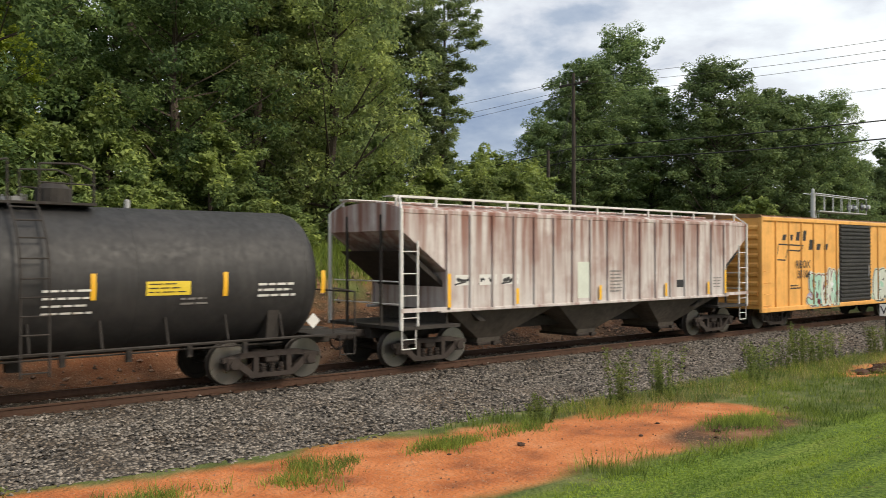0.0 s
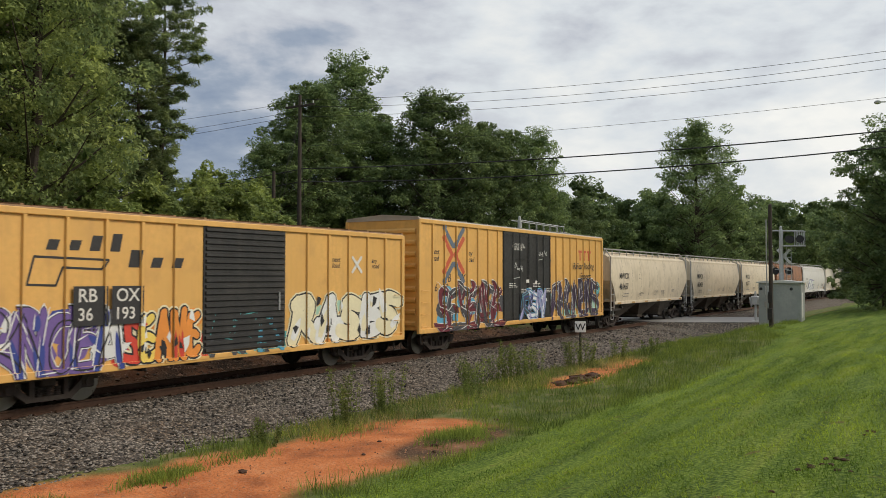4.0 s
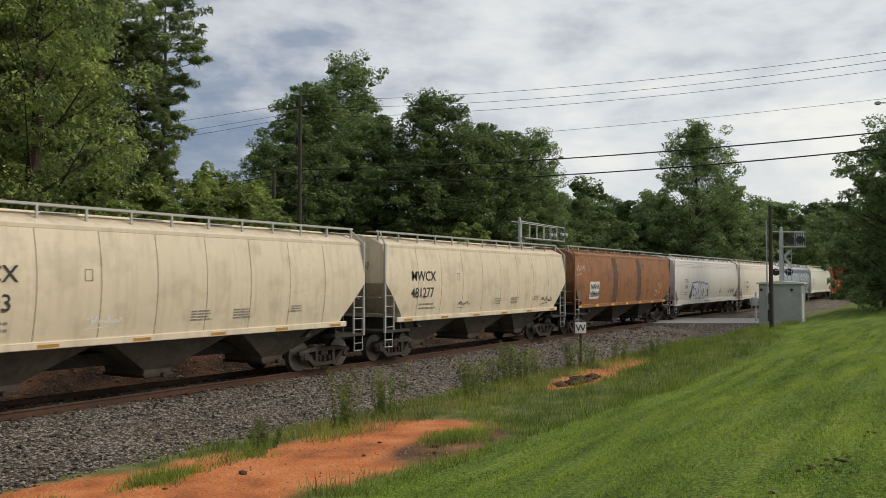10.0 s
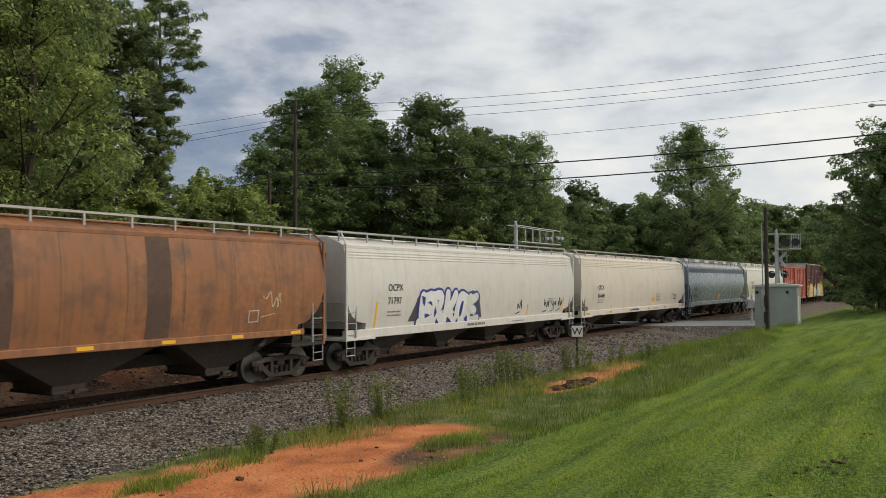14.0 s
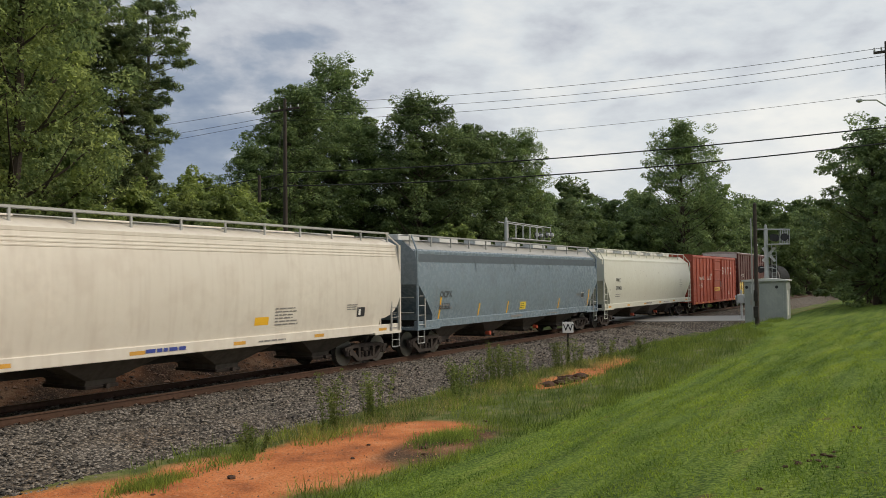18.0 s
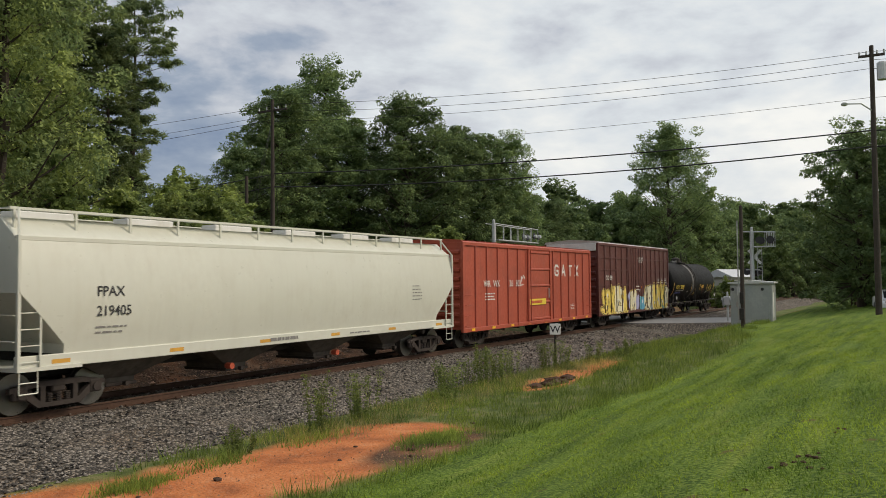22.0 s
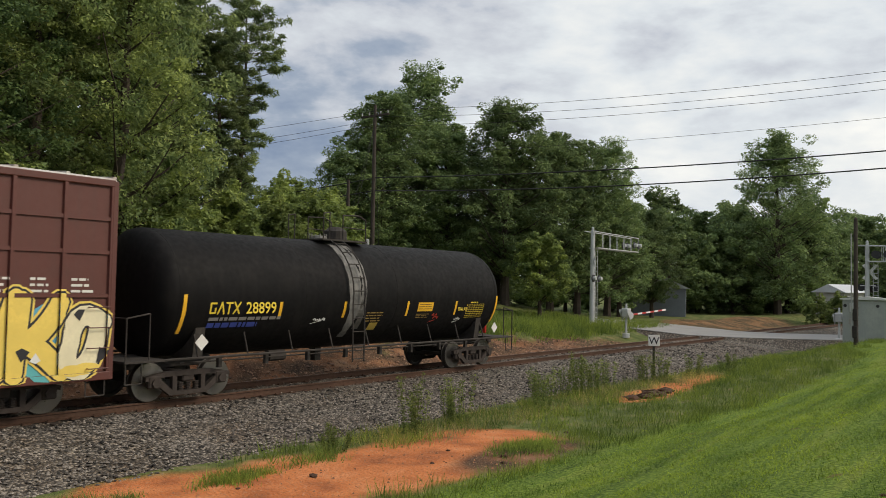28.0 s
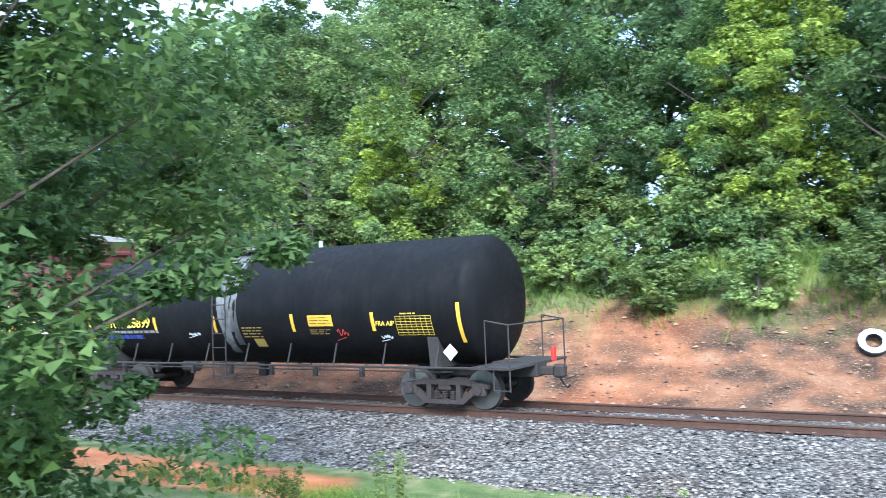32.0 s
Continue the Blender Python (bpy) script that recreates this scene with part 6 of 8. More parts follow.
        for z in np.linspace(0.7, zc + 0.1, 6):
            b.tube((lx - 0.24, s * (rad + 0.16), z), (lx + 0.24, s * (rad + 0.16), z), 0.016)
        for t in (16, 30, 44, 58):
            p = arc(0, rad + 0.16, t, t, 1)[0]
            b.tube((lx - 0.24, p[1], p[2]), (lx + 0.24, p[1], p[2]), 0.016)
        part("ladder", b, P_DIRTY_SHADE, car, "black rung ladder")
        if streaks:
            r = random.Random(4)
            spill = mat("pale_residue", (0.20, 0.195, 0.185), 0.8, 0, 0.35, 9, 1.5, 0.1, (0.03, 0.03, 0.03), 0.6, 0.75)
            for xl, xr, k0, wob in ((-0.25, 0.25, -52, 0.03), (0.30, 0.42, -24, 0.05), (0.47, 0.51, -40, 0.015)):
                b = Build()
                rows = []
                for t in np.linspace(80, k0, 26):
                    thin = 1 - 0.5 * sm(10, k0, t)
                    rows.append([(lx + x, s * math.cos(radians(t)) * (rad + 0.006), zc + math.sin(radians(t)) * (rad + 0.006)) for x in (xl * thin + r.uniform(-wob, wob), (xl + xr) / 2, xr * thin + r.uniform(-wob, wob))])
                b.add([q for row in rows for q in row], [(i * 3 + m, i * 3 + m + 1, i * 3 + m + 4, i * 3 + m + 3) for i in range(25) for m in (0, 1)])
                part("pale_streak", b, spill, car, "pale dried spill below the hatch")
    # top platform, dome cover, railings
    zt = zc + rad
    b = Build()
    b.box(lx - 0.55, lx + 1.35, -0.75, 0.75, zt - 0.02, zt + 0.03)
    part("top_platform", b, P_DIRTY_SHADE, car)
    b = Build()
    b.lathe([(0, 0.34), (0.32, 0.34), (0.44, 0.2), (0.46, 0.02)], (lx + 0.75, 0, zt), "z", 16)
    part("dome_cover", b, P_DIRTY_SHADE, car)
    b = Build()
    b.lathe([(0, 0.25), (0.14, 0.25), (0.16, 0.02)], (lx, 0, zt), "z", 14)
    hatch = part("manway", b, P_RIM, car, "bolted steel manway")
    for k in range(6):
        t = k * math.pi / 3
        b = Build()
        b.tube((lx + math.cos(t) * 0.25, math.sin(t) * 0.25, zt), (lx + math.cos(t) * 0.25, math.sin(t) * 0.25, zt + 0.2), 0.02)
        part("bolt", b, P_RIM, hatch)
    for s in (-1, 1):
        b = Build()
        y = s * 0.72
        b.path([(lx - 0.5, y, zt), (lx - 0.5, y, zt + 0.75), (lx - 0.25, y, zt + 0.8), (lx - 0.25, y, zt)], 0.02)
        part("ladder_hoop", b, P_DIRTY_SHADE, car)
        b = Build()
        b.path([(lx + 0.3, y, zt), (lx + 0.3, y, zt + 0.75), (lx + 1.0, y, zt + 0.78), (lx + 1.3, y, zt + 0.66), (lx + 1.3, y, zt)], 0.02)
        b.path([(lx + 0.3, y, zt + 0.4), (lx + 1.3, y, zt + 0.38)], 0.014)
        part("platform_railing", b, P_DIRTY_SHADE, car)
    b = Build()
    b.lathe([(0, 0.06), (0.18, 0.06), (0.2, 0.02)], (lx + 2.2, 0, zt - 0.02), "z", 10)
    part("relief_valve", b, P_GREY, car)
    running_gear(car, (-a + 1.25, a - 1.25), seen)
    return car, a, rad, zc


def tank_paint(rad, zc):
    return Paint(curve=lambda z: math.sqrt(max(0.01, rad ** 2 - (z - zc) ** 2)))


def stripe(pt, x, z, h, w=0.10, ink=None):
    for i in range(4):
        pt.quad(x, z + h * i / 4, w, h / 4, ink or I_YEL, 1)


def words(car, name, text, size, ink, x, z, y=SIDE + 0.006, **kw):
    return lettering(name, text, size, ink, car, pose(x, -y, z, 90, 0, 0), **kw)


def spaced(car, name, groups, size, ink, z, y, **kw):
    """Marks whose groups of characters stand apart; groups: (text, x)."""
    for text, x in groups:
        words(car, name, text, size, ink, x, z, y, **kw)


def build_train():
    # charcoal tank car
    car, a, rad, zc = tank_car(-4.3, 8.3, 2.05, (0, 3), "charcoal grey tank car with a yellow notice", P_TANK2, 1.5, 2.28, False)
    p = tank_paint(rad, zc)
    for x in (1.05, 3.7, 6.05):
        stripe(p, x, 1.95, 0.5)
    p.quad(2.1, 2.0, 0.9, 0.28, I_LEMON, 0)
    p.lines(2.15, 2.22, 0.8, 3, I_BLACK, 0.018, 0.08, 1)
    p.lines(0.2, 2.12, 0.9, 4, I_WHITE, 0.04, 0.14, 2)
    p.lines(4.5, 2.15, 1.1, 3, I_WHITE, 0.05, 0.12, 3)
    p.lines(2.8, 1.9, 0.7, 2, I_GREYT, 0.04, 0.1, 4)
    p.on(car, "marking", "stencilled notices and reflective strips")
    b = Build()
    b.prism([(-0.17, 0), (0, -0.17), (0.17, 0), (0, 0.17)], -0.004, 0.004, "y")
    part("placard", b, I_WHITE, car, "white diamond placard", at=pose(a - 0.55, -SIDE - 0.02, 1.35))

    # grey ribbed hopper, rusted through its white paint
    car, a, yp = hopper(10.24, 25.71, (0, 4), "weathered white ribbed covered hopper streaked with rust", P_WORN, 3.86, 4.12, 1.42, (3.4, 1.45, 2.37), "flat", 3, 0.06, False, 17, I_WHITE)
    for s in (-1, 1):
        b = Build()
        x0, x1 = sorted((s * (a + 0.02), s * (a - 1.5)))
        b.box(x0, x1, -SIDE, -SIDE + 0.08, 1.40, 1.5)
        part("end_sill", b, P_WORN, car)
    p = Paint()
    for x, h in ((-a + 1.42, 0.85), (-3.9, 0.42), (-0.45, 0.42), (2.8, 0.42), (5.2, 0.42), (a - 1.5, 0.8)):
        p.quad(x, 1.48, 0.11, h, I_YEL, 0)
    p.sheet = SIDE - 0.055
    for i in range(3):
        p.quad(-a + 1.72 + i * 0.82, 2.02, 0.62, 0.27, I_WHITE, 0)
        p.tag(-a + 1.76 + i * 0.82, 2.06, 0.5, 0.18, I_BLACK, 5 + i, 0.05)
    p.quad(-1.35, 1.55, 0.62, 1.05, INK["pale"], 0)
    p.quad(3.5, 1.75, 0.5, 0.24, I_BLACK, 0)
    p.lines(0.1, 2.3, 0.7, 7, I_GREYT, 0.035, 0.1, 8)
    p.lines(5.6, 2.0, 0.6, 4, I_GREYT, 0.035, 0.1, 9)
    p.on(car, "marking", "stencilled notices and reflective strips")

    # two yellow boxcars with a dark ribbed door
    for k, (f, r) in enumerate(((26.72, 41.38), (42.53, 57.15))):
        d0 = -1.22 if k == 0 else -1.53
        car, a, ribs, sheet = boxcar(f, r, ((0, 4.4), (0, 6.5))[k], "yellow boxcar with a black ribbed door and graffiti along its foot", (P_YEL, P_YEL2)[k], 4.22, 0.68, 16,
                                     (d0, d0 + (2.87 if k == 0 else 3.0)), None, mat("rusty_roof", (0.30, 0.17, 0.08), 0.7, 0, 0.3, 6, 0.6, 0.1, (0.12, 0.06, 0.03), 0.6, 0.3), P_BLACKDOOR)
        p = Paint(ribs, sheet)
        p.sill = 0.85
        # large slanted block lettering and emblem, as plain shapes
        for i, h in enumerate((0.22, 0.22, 0.34, 0.40)):
            p.quad(-a + 1.5 + i * 0.52, 3.35, 0.26, h, I_BLACK, 0, 0.08)
        for i, h in enumerate((0.40, 0.24, 0.24)):
            p.quad(-a + 3.55 + i * 0.62, 3.0, 0.3, h, I_BLACK, 0, 0.08)
        p.stroke([(-a + 1.1, 2.62), (-a + 1.25, 3.2), (-a + 3.0, 3.16), (-a + 2.85, 2.95), (-a + 1.9, 2.98), (-a + 1.75, 2.6), (-a + 1.1, 2.62)], 0.05, I_BLACK, 0)
        for q in range(2):
            p.stroke([(a - 2.75 + 0.45 * q, 2.95), (a - 2.3 - 0.45 * q, 3.4)], 0.10, I_WHITE, q)
        if k == 1:
            for x0 in (-a + 2.12, -a + 3.08):
                p.quad(x0, 1.72, 0.82, 0.86, I_BLACK, 6.5)
            spaced(car, "reporting_mark", (("RB", -a + 2.22), ("OX", -a + 3.18)), 0.29, I_WHITE, 2.24, sheet + 0.078)
            spaced(car, "car_number", (("36", -a + 2.22), ("193", -a + 3.14)), 0.27, I_WHITE, 1.84, sheet + 0.078)
        if k == 0:
            words(car, "reporting_mark", "RBOX", 0.29, I_BLACK, -a + 2.45, 2.3, SIDE + 0.004)
            words(car, "car_number", "33104", 0.29, I_BLACK, -a + 2.55, 1.92, SIDE + 0.004)
        words(car, "slogan", "next\nload", 0.15, I_BLACK, a - 3.75, 3.25, sheet + 0.004, shear=0.2)
        words(car, "slogan", "any\nroad", 0.15, I_BLACK, a - 1.75, 3.25, sheet + 0.004, shear=0.2)
        p.lines(-a + 2.0, 1.6, 0.9, 2, I_BLACK, 0.05, 0.1, 4)
        if k == 0:
            p.burner(-a + 3.5, -1.3, 0.74, 2.0, ["mint", "pale", "mint", "teal"], "maroon", "pale", ["lilac", "mint", "teal", "pale"], 41, 5, True)
            p.burner(1.85, a - 0.25, 0.76, 2.05, ["pale", "cream", "mint"], "black", "pale", ["pale", "mint", "sky", "lilac"], 42, 5, True)
            p.tag(0.1, 1.2, 1.4, 0.8, INK["white"], 43, 0.06)
        else:
            p.burner(-a + 0.2, -a + 3.4, 0.72, 1.9, ["blue", "violet", "white"], "black", "white", ["violet", "blue"], 51, 4)
            p.burner(-a + 3.4, -1.6, 0.76, 1.85, ["red", "orange", "yellow"], "black", "cream", ["yellow", "red", "orange"], 52, 5, True)
            p.burner(-1.4, 1.4, 0.76, 1.7, ["teal", "slate", "sky"], "black", "teal", ["teal"], 54, 3)
            p.burner(1.6, a - 0.2, 0.8, 2.15, ["cream", "white", "cream"], "black", "cream", ["cream", "orange", "mint"], 53, 5, True)
        p.tag(d0 + 0.5, 2.1, 0.7, 0.2, I_WHITE, 44 + k, 0.02)
        p.on(car, "graffiti", "spray-painted lettering and stencils")

    # the long yellow boxcar with black double plug doors
    car, a, ribs, sheet = boxcar(58.18, 75.74, (0, 8.5), "tall yellow boxcar with black double plug doors and large graffiti", P_YEL2, 4.86, 0.80, 22, (-2.45, 2.25), None,
                                 mat("pale_roof", (0.42, 0.38, 0.32), 0.6, 0, 0.15, 6, 0.6, 0.1), P_BLACKDOOR, True)
    p = Paint(ribs, sheet)
    p.sill = 0.97
    for sx in (-1, 1):
        for sz in (-1, 1):
            p.stroke([(-6.4 + sx * 0.10, 3.62), (-6.4 + sx * 0.72, 3.62 + sz * 0.62)], 0.2, I_RED, 0)
            p.stroke([(-6.4 + sx * 0.06, 3.62 + sz * 0.34), (-6.4 + sx * 0.70, 3.62 + sz * 0.98)], 0.2, INK["steel"], 1)
    words(car, "slogan", "any\nroad", 0.2, I_BLACK, -5.4, 3.62, sheet + 0.004, shear=0.2)
    words(car, "slogan", "next\nload", 0.2, I_BLACK, -7.95, 3.62, sheet + 0.004, shear=0.2)
    for i in range(3):
        p.quad(5.65 + i * 0.55, 4.0, 0.42, 0.12, I_RED, 0)
        p.quad(5.78 + i * 0.55, 3.62, 0.14, 0.4, I_RED, 0)
    words(car, "slogan", "Railcar Pooling", 0.31, I_BLACK, 4.85, 3.2, SIDE + 0.004, shear=0.1)
    words(car, "slogan", "Experts", 0.31, I_BLACK, 5.75, 2.7, SIDE + 0.004, shear=0.1)
    spaced(car, "car_number", (("6", -7.75), ("70", -7.2), ("82", -6.35), ("9", -5.45)), 0.27, I_BLACK, 2.28, sheet + 0.004, shear=0.15)
    spaced(car, "reporting_mark", (("TB", -7.1), ("OX", -6.2)), 0.3, I_BLACK, 2.62, sheet + 0.004, shear=0.15)
    words(car, "door_notice", "CLOSE AND LOCK\nBOTH DOORS BEFORE\nMOVING CAR", 0.085, I_WHITE, -1.05, 4.15, sheet + 0.034, align="CENTER")
    p.burner(-a + 1.2, -2.5, 0.80, 2.3, ["maroon", "slate", "slate", "maroon"], "black", "white", ["sky", "sky", "slate"], 61, 6)
    p.burner(2.35, a - 0.5, 0.84, 2.35, ["plum", "slate", "plum"], "black", "white", ["teal", "mint", "plum"], 62, 6)
    p.on(car, "graffiti", "jagged spray-painted lettering in dark colours with white edges")
    q = Paint(sheet=sheet + 0.055)
    q.burner(-0.9, 1.5, 0.95, 2.0, ["lilac", "white", "lilac", "slate"], "blue", "sky", None, 63, 3)
    q.tag(-1.5, 2.8, 0.9, 0.7, INK["white"], 64)
    q.tag(0.9, 3.6, 0.9, 0.5, INK["white"], 65)
    for i in range(4):
        q.lines(-2.0 + i * 1.15, 2.5 - 0.25 * (i % 2), 0.8, 3, I_WHITE, 0.03, 0.07, 66 + i)
    for x, z in ((-0.35, 2.55), (-0.1, 2.2), (0.55, 2.5), (1.5, 1.7), (-0.7, 1.5)):
        q.quad(x, z, 0.28, 0.14, I_WHITE, 0)
    stripe(q, 0.55, 1.3, 0.45)
    q.on(car, "door_markings", "white notices and scrawls on the doors")

    # three beige hoppers
    for k, (f, r, num, seen) in enumerate(((77.06, 91.62, "481457", (0.5, 10.5)), (92.87, 107.49, "481403", (2, 12.5)), (108.66, 123.36, "481277", (4, 14.5)))):
        car, a, yp = hopper(f, r, seen, "dusty beige covered hopper with black numbers", P_BEIGE, 3.86, 4.22, 1.44, (2.62, 1.04, 1.55), "curved", 3, 0.14, False, 0, P_GREY)
        words(car, "reporting_mark", "MWCX", 0.34, I_BLACK, -a + (1.25 if k == 0 else 1.5), 2.70, yp(2.85) + 0.012)
        words(car, "car_number", num, 0.34, I_BLACK, -a + (1.25 if k == 0 else 1.5), 2.12, yp(2.3) + 0.012)
        p = Paint(curve=yp)
        p.lines(-a + 2.05, 1.85, 1.1, 2, I_GREYT, 0.05, 0.14, 7 + k)
        p.lines(a - 5.6, 1.95, 0.7, 4, I_GREYT, 0.03, 0.07, 17 + k)
        p.lines(a - 3.4, 1.98, 0.6, 3, I_GREYT, 0.03, 0.07, 27 + k)
        p.lines(0.3, 1.95, 0.7, 4, I_GREYT, 0.03, 0.07, 37 + k)
        p.tag(-0.4 - 2.2, 1.7, 0.9, 0.3, INK["white"] if k == 1 else INK["slate"], 70 + k)
        if k == 2:
            p.tag(a - 2.6, 1.65, 1.2, 0.4, INK["black"], 75, 0.03)
        p.stroke([(-a + 4.6, 2.72), (-a + 4.78, 2.72), (-a + 4.78, 2.96), (-a + 4.6, 2.96), (-a + 4.6, 2.72)], 0.015, I_BLACK, 0)
        p.on(car, "marking", "stencilled data and scrawls")
        q = Paint(sheet=yp(1.44) + 0.052)
        for x in np.linspace(-a + 1.2, a - 1.6, 6):
            q.quad(x, 1.33, 0.5, 0.07, mat("dull_reflector", (0.40, 0.20, 0.03), 0.5, 0, 0.2, 12, 2, 0), 0)
        q.each(car, "reflector", "dull orange reflective strip")
        words(car, "end_mark", "MWCX\n" + num, 0.13, I_BLACK, 0, 0).matrix_basis = pose(-a - 0.01, -0.35, 3.2, 90, 0, -90)

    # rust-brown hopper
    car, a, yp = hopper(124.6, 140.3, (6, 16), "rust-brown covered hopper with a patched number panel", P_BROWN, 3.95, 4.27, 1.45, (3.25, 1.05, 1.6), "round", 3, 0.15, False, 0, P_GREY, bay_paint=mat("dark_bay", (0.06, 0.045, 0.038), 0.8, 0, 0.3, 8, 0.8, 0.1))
    p = Paint(curve=yp)
    for i in range(4):
        p.quad(-a + 1.92, 1.74 + 0.22 * i, 1.3, 0.22, I_WHITE, 0)
    words(car, "reporting_mark", "NAHX", 0.28, I_BLACK, -a + 2.02, 2.24, yp(2.35) + 0.02)
    words(car, "car_number", "508669", 0.28, I_BLACK, -a + 1.98, 1.86, yp(2.0) + 0.02)
    p.tag(-a + 0.2, 3.0, 1.1, 0.55, INK["white"], 81, 0.02)
    p.tag(a - 2.6, 1.95, 0.8, 0.8, INK["cream"], 82, 0.018)
    p.stroke([(a - 3.1, 1.75), (a - 2.75, 1.75), (a - 2.75, 2.05), (a - 3.1, 2.05), (a - 3.1, 1.75)], 0.02, I_WHITE, 0)
    for x in (-2.6, 1.4):
        for i in range(8):
            p.quad(x, 1.5 + i * 0.3, 0.7, 0.3, mat("smoky_stain", (0.10, 0.058, 0.042), 0.8, 0, 0.3, 6, 0.8, 0.05), 0)
    p.on(car, "marking", "stencils, stains and scrawls")
    q = Paint(sheet=yp(1.45) + 0.052)
    for x in np.linspace(-a + 0.6, a - 1.4, 7):
        q.quad(x, 1.34, 0.42, 0.09, I_YEL, 0)
    q.each(car, "reflector", "orange reflective strip")

    # white, cream, blue-grey and ivory centre-flow hoppers
    specs = ((141.4, 159.47, (8.5, 18), "clean white covered hopper with blue graffiti", P_WHITE, "OCPX", "71797"),
             (160.48, 179.15, (10.5, 20.2), "cream-white covered hopper with a smooth rounded side", P_CREAM, "CPCX", "814408"),
             (180.3, 198.28, (12, 22), "blue-grey covered hopper with a darker band under the roof", P_BLUE, "OCPX", "61520"),
             (199.46, 217.66, (14.5, 24.4), "ivory covered hopper with a bright side sill", P_IVORY, "FPAX", "219405"))
    for k, (f, r, seen, label, paint, mk, num) in enumerate(specs):
        car, a, yp = hopper(f, r, seen, label, paint, (3.93, 3.93, 3.78, 3.76)[k], 4.28, 1.28, (2.62, 1.1, 1.5), "round" if k in (0, 1) else "curved", 4, 0.26, True, 0, P_GREY if k != 3 else P_IVORY, P_WHITE if k > 1 else None, dark_end=False, lid=(0.05, 0.05, 0.22, 0.16)[k])
        if k == 2:
            for s in (-1, 1):                          # grey roof sheets, paled for the sky they reflect
                e0, e1 = s * (yp(3.78) - 0.13), s * 0.9
                b = Build()
                b.add([(-a + 0.04, e0, 3.893), (a - 0.04, e0, 3.893), (a - 0.04, e1, 4.237), (-a + 0.04, e1, 4.237)], [(0, 1, 2, 3)])
                part("roof_sheet", b, P_GREY, car, "pale grey roof sheet, sky reflection in its tone")
        x = -a + (2.2, 2.3, 1.5, 1.85)[k]
        dz = (0.0, 0.14, 0.4, 0.0)[k]
        words(car, "reporting_mark", mk, 0.225, I_BLACK, x, 2.52 - dz, yp(2.6 - dz) + 0.012)
        words(car, "car_number", num, 0.225, I_BLACK, x, 2.08 - dz, yp(2.2 - dz) + 0.012)
        p = Paint(curve=yp)
        p.lines(x, 1.8, 1.0, 2, I_GREYT, 0.04, 0.12, 80 + k)
        p.lines(a - 3.0, 2.0 + (0.6 if k == 3 else 0), 0.7, 5 if k == 3 else 3, I_GREYT, 0.03, 0.12 if k == 3 else 0.07, 84 + k)
        if k == 0:
            for cx in (4.2 - a, 7.9 - a):
                p.poly([(cx - .7, 1.45), (cx + .9, 1.4), (cx + .5, 2.3), (cx, 2.5)], INK["slate"], 0)
            p.burner(-a + 4.0, -a + 8.4, 1.08, 2.35, ["white", "pale", "white"], "blue", "blue", ["blue", "slate", "blue"], 91, 5, True)
            for x0 in (a - 6.2, a - 3.4, a - 2.6, a - 1.9):
                p.tag(x0, 1.5, 0.55, 0.75, INK["black"], int(x0 * 10) + 100, 0.06)
        if k == 1:
            p.quad(a - 7.1, 1.58, 0.55, 0.22, I_YEL, 0)
            p.lines(a - 6.3, 2.0, 1.0, 6, I_GREYT, 0.03, 0.09, 88)
            p.quad(a - 2.45, 1.62, 0.42, 0.3, I_BLACK, 0)
            p.quad(a - 2.38, 1.68, 0.12, 0.18, I_WHITE, 1)
        if k == 2:
            p.quad(-0.5, 1.42, 0.62, 0.34, I_LEMON, 0)
            p.lines(-0.46, 1.66, 0.5, 3, I_BLACK, 0.02, 0.08, 66)
            p.quad(a - 2.3, 1.75, 0.36, 0.3, I_WHITE, 0)
            p.quad(a - 2.28, 1.78, 0.32, 0.24, I_BLACK, 1)
            # darker band below the eave, with three runs down from it
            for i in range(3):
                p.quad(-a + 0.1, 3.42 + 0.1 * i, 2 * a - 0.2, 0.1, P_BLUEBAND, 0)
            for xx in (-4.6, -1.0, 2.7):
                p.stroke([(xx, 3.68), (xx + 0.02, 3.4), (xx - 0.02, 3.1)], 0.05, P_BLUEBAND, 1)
        for xx in ((-a + 1.5, -a + 4.6, -a + 7.2, a - 5.2, a - 1.3) if k in (0, 2) else ()):
            p.poly([(xx, 1.32), (xx + .1, 1.32), (xx + .14, 1.32 + (0.85 if abs(xx) > a - 2 else .5)), (xx + .04, 1.32 + (0.85 if abs(xx) > a - 2 else .5))], I_YEL, 0)
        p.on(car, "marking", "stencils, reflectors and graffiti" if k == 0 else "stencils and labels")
        q = Paint(sheet=yp(1.28) + 0.052)
        for xx in np.linspace(-a + 0.8, a - 1.2, 6):
            if k in (1, 3):
                q.quad(xx, 1.10, 0.45, 0.09, mat("amber_reflector", (0.62, 0.32, 0.05), 0.5, 0, 0.2, 12, 2, 0), 0)
        q.lines(-1.4, 1.12, 1.5, 1, INK["blue"] if k == 1 else I_GREYT, 0.09, 0.1, 95 + k)
        q.lines(2.4, 1.12, 1.5, 1, I_GREYT, 0.04, 0.1, 99 + k)
        q.on(car, "sill_marking", "notices and strips on the sill")
        words(car, "end_mark", mk + "\n" + num, 0.13, I_BLACK, 0, 0).matrix_basis = pose(-a - 0.01, -0.3, 3.6, 90, 0, -90)
        if k in (2, 3):
            for s in (-1, 1):
                b = Build()
                b.lathe([(-0.1, 0.09), (0.1, 0.09)], (s * 2.4, -0.95, 0.5), "y", 10)
                part("outlet_cap", b, I_RED, car, "red outlet cap")

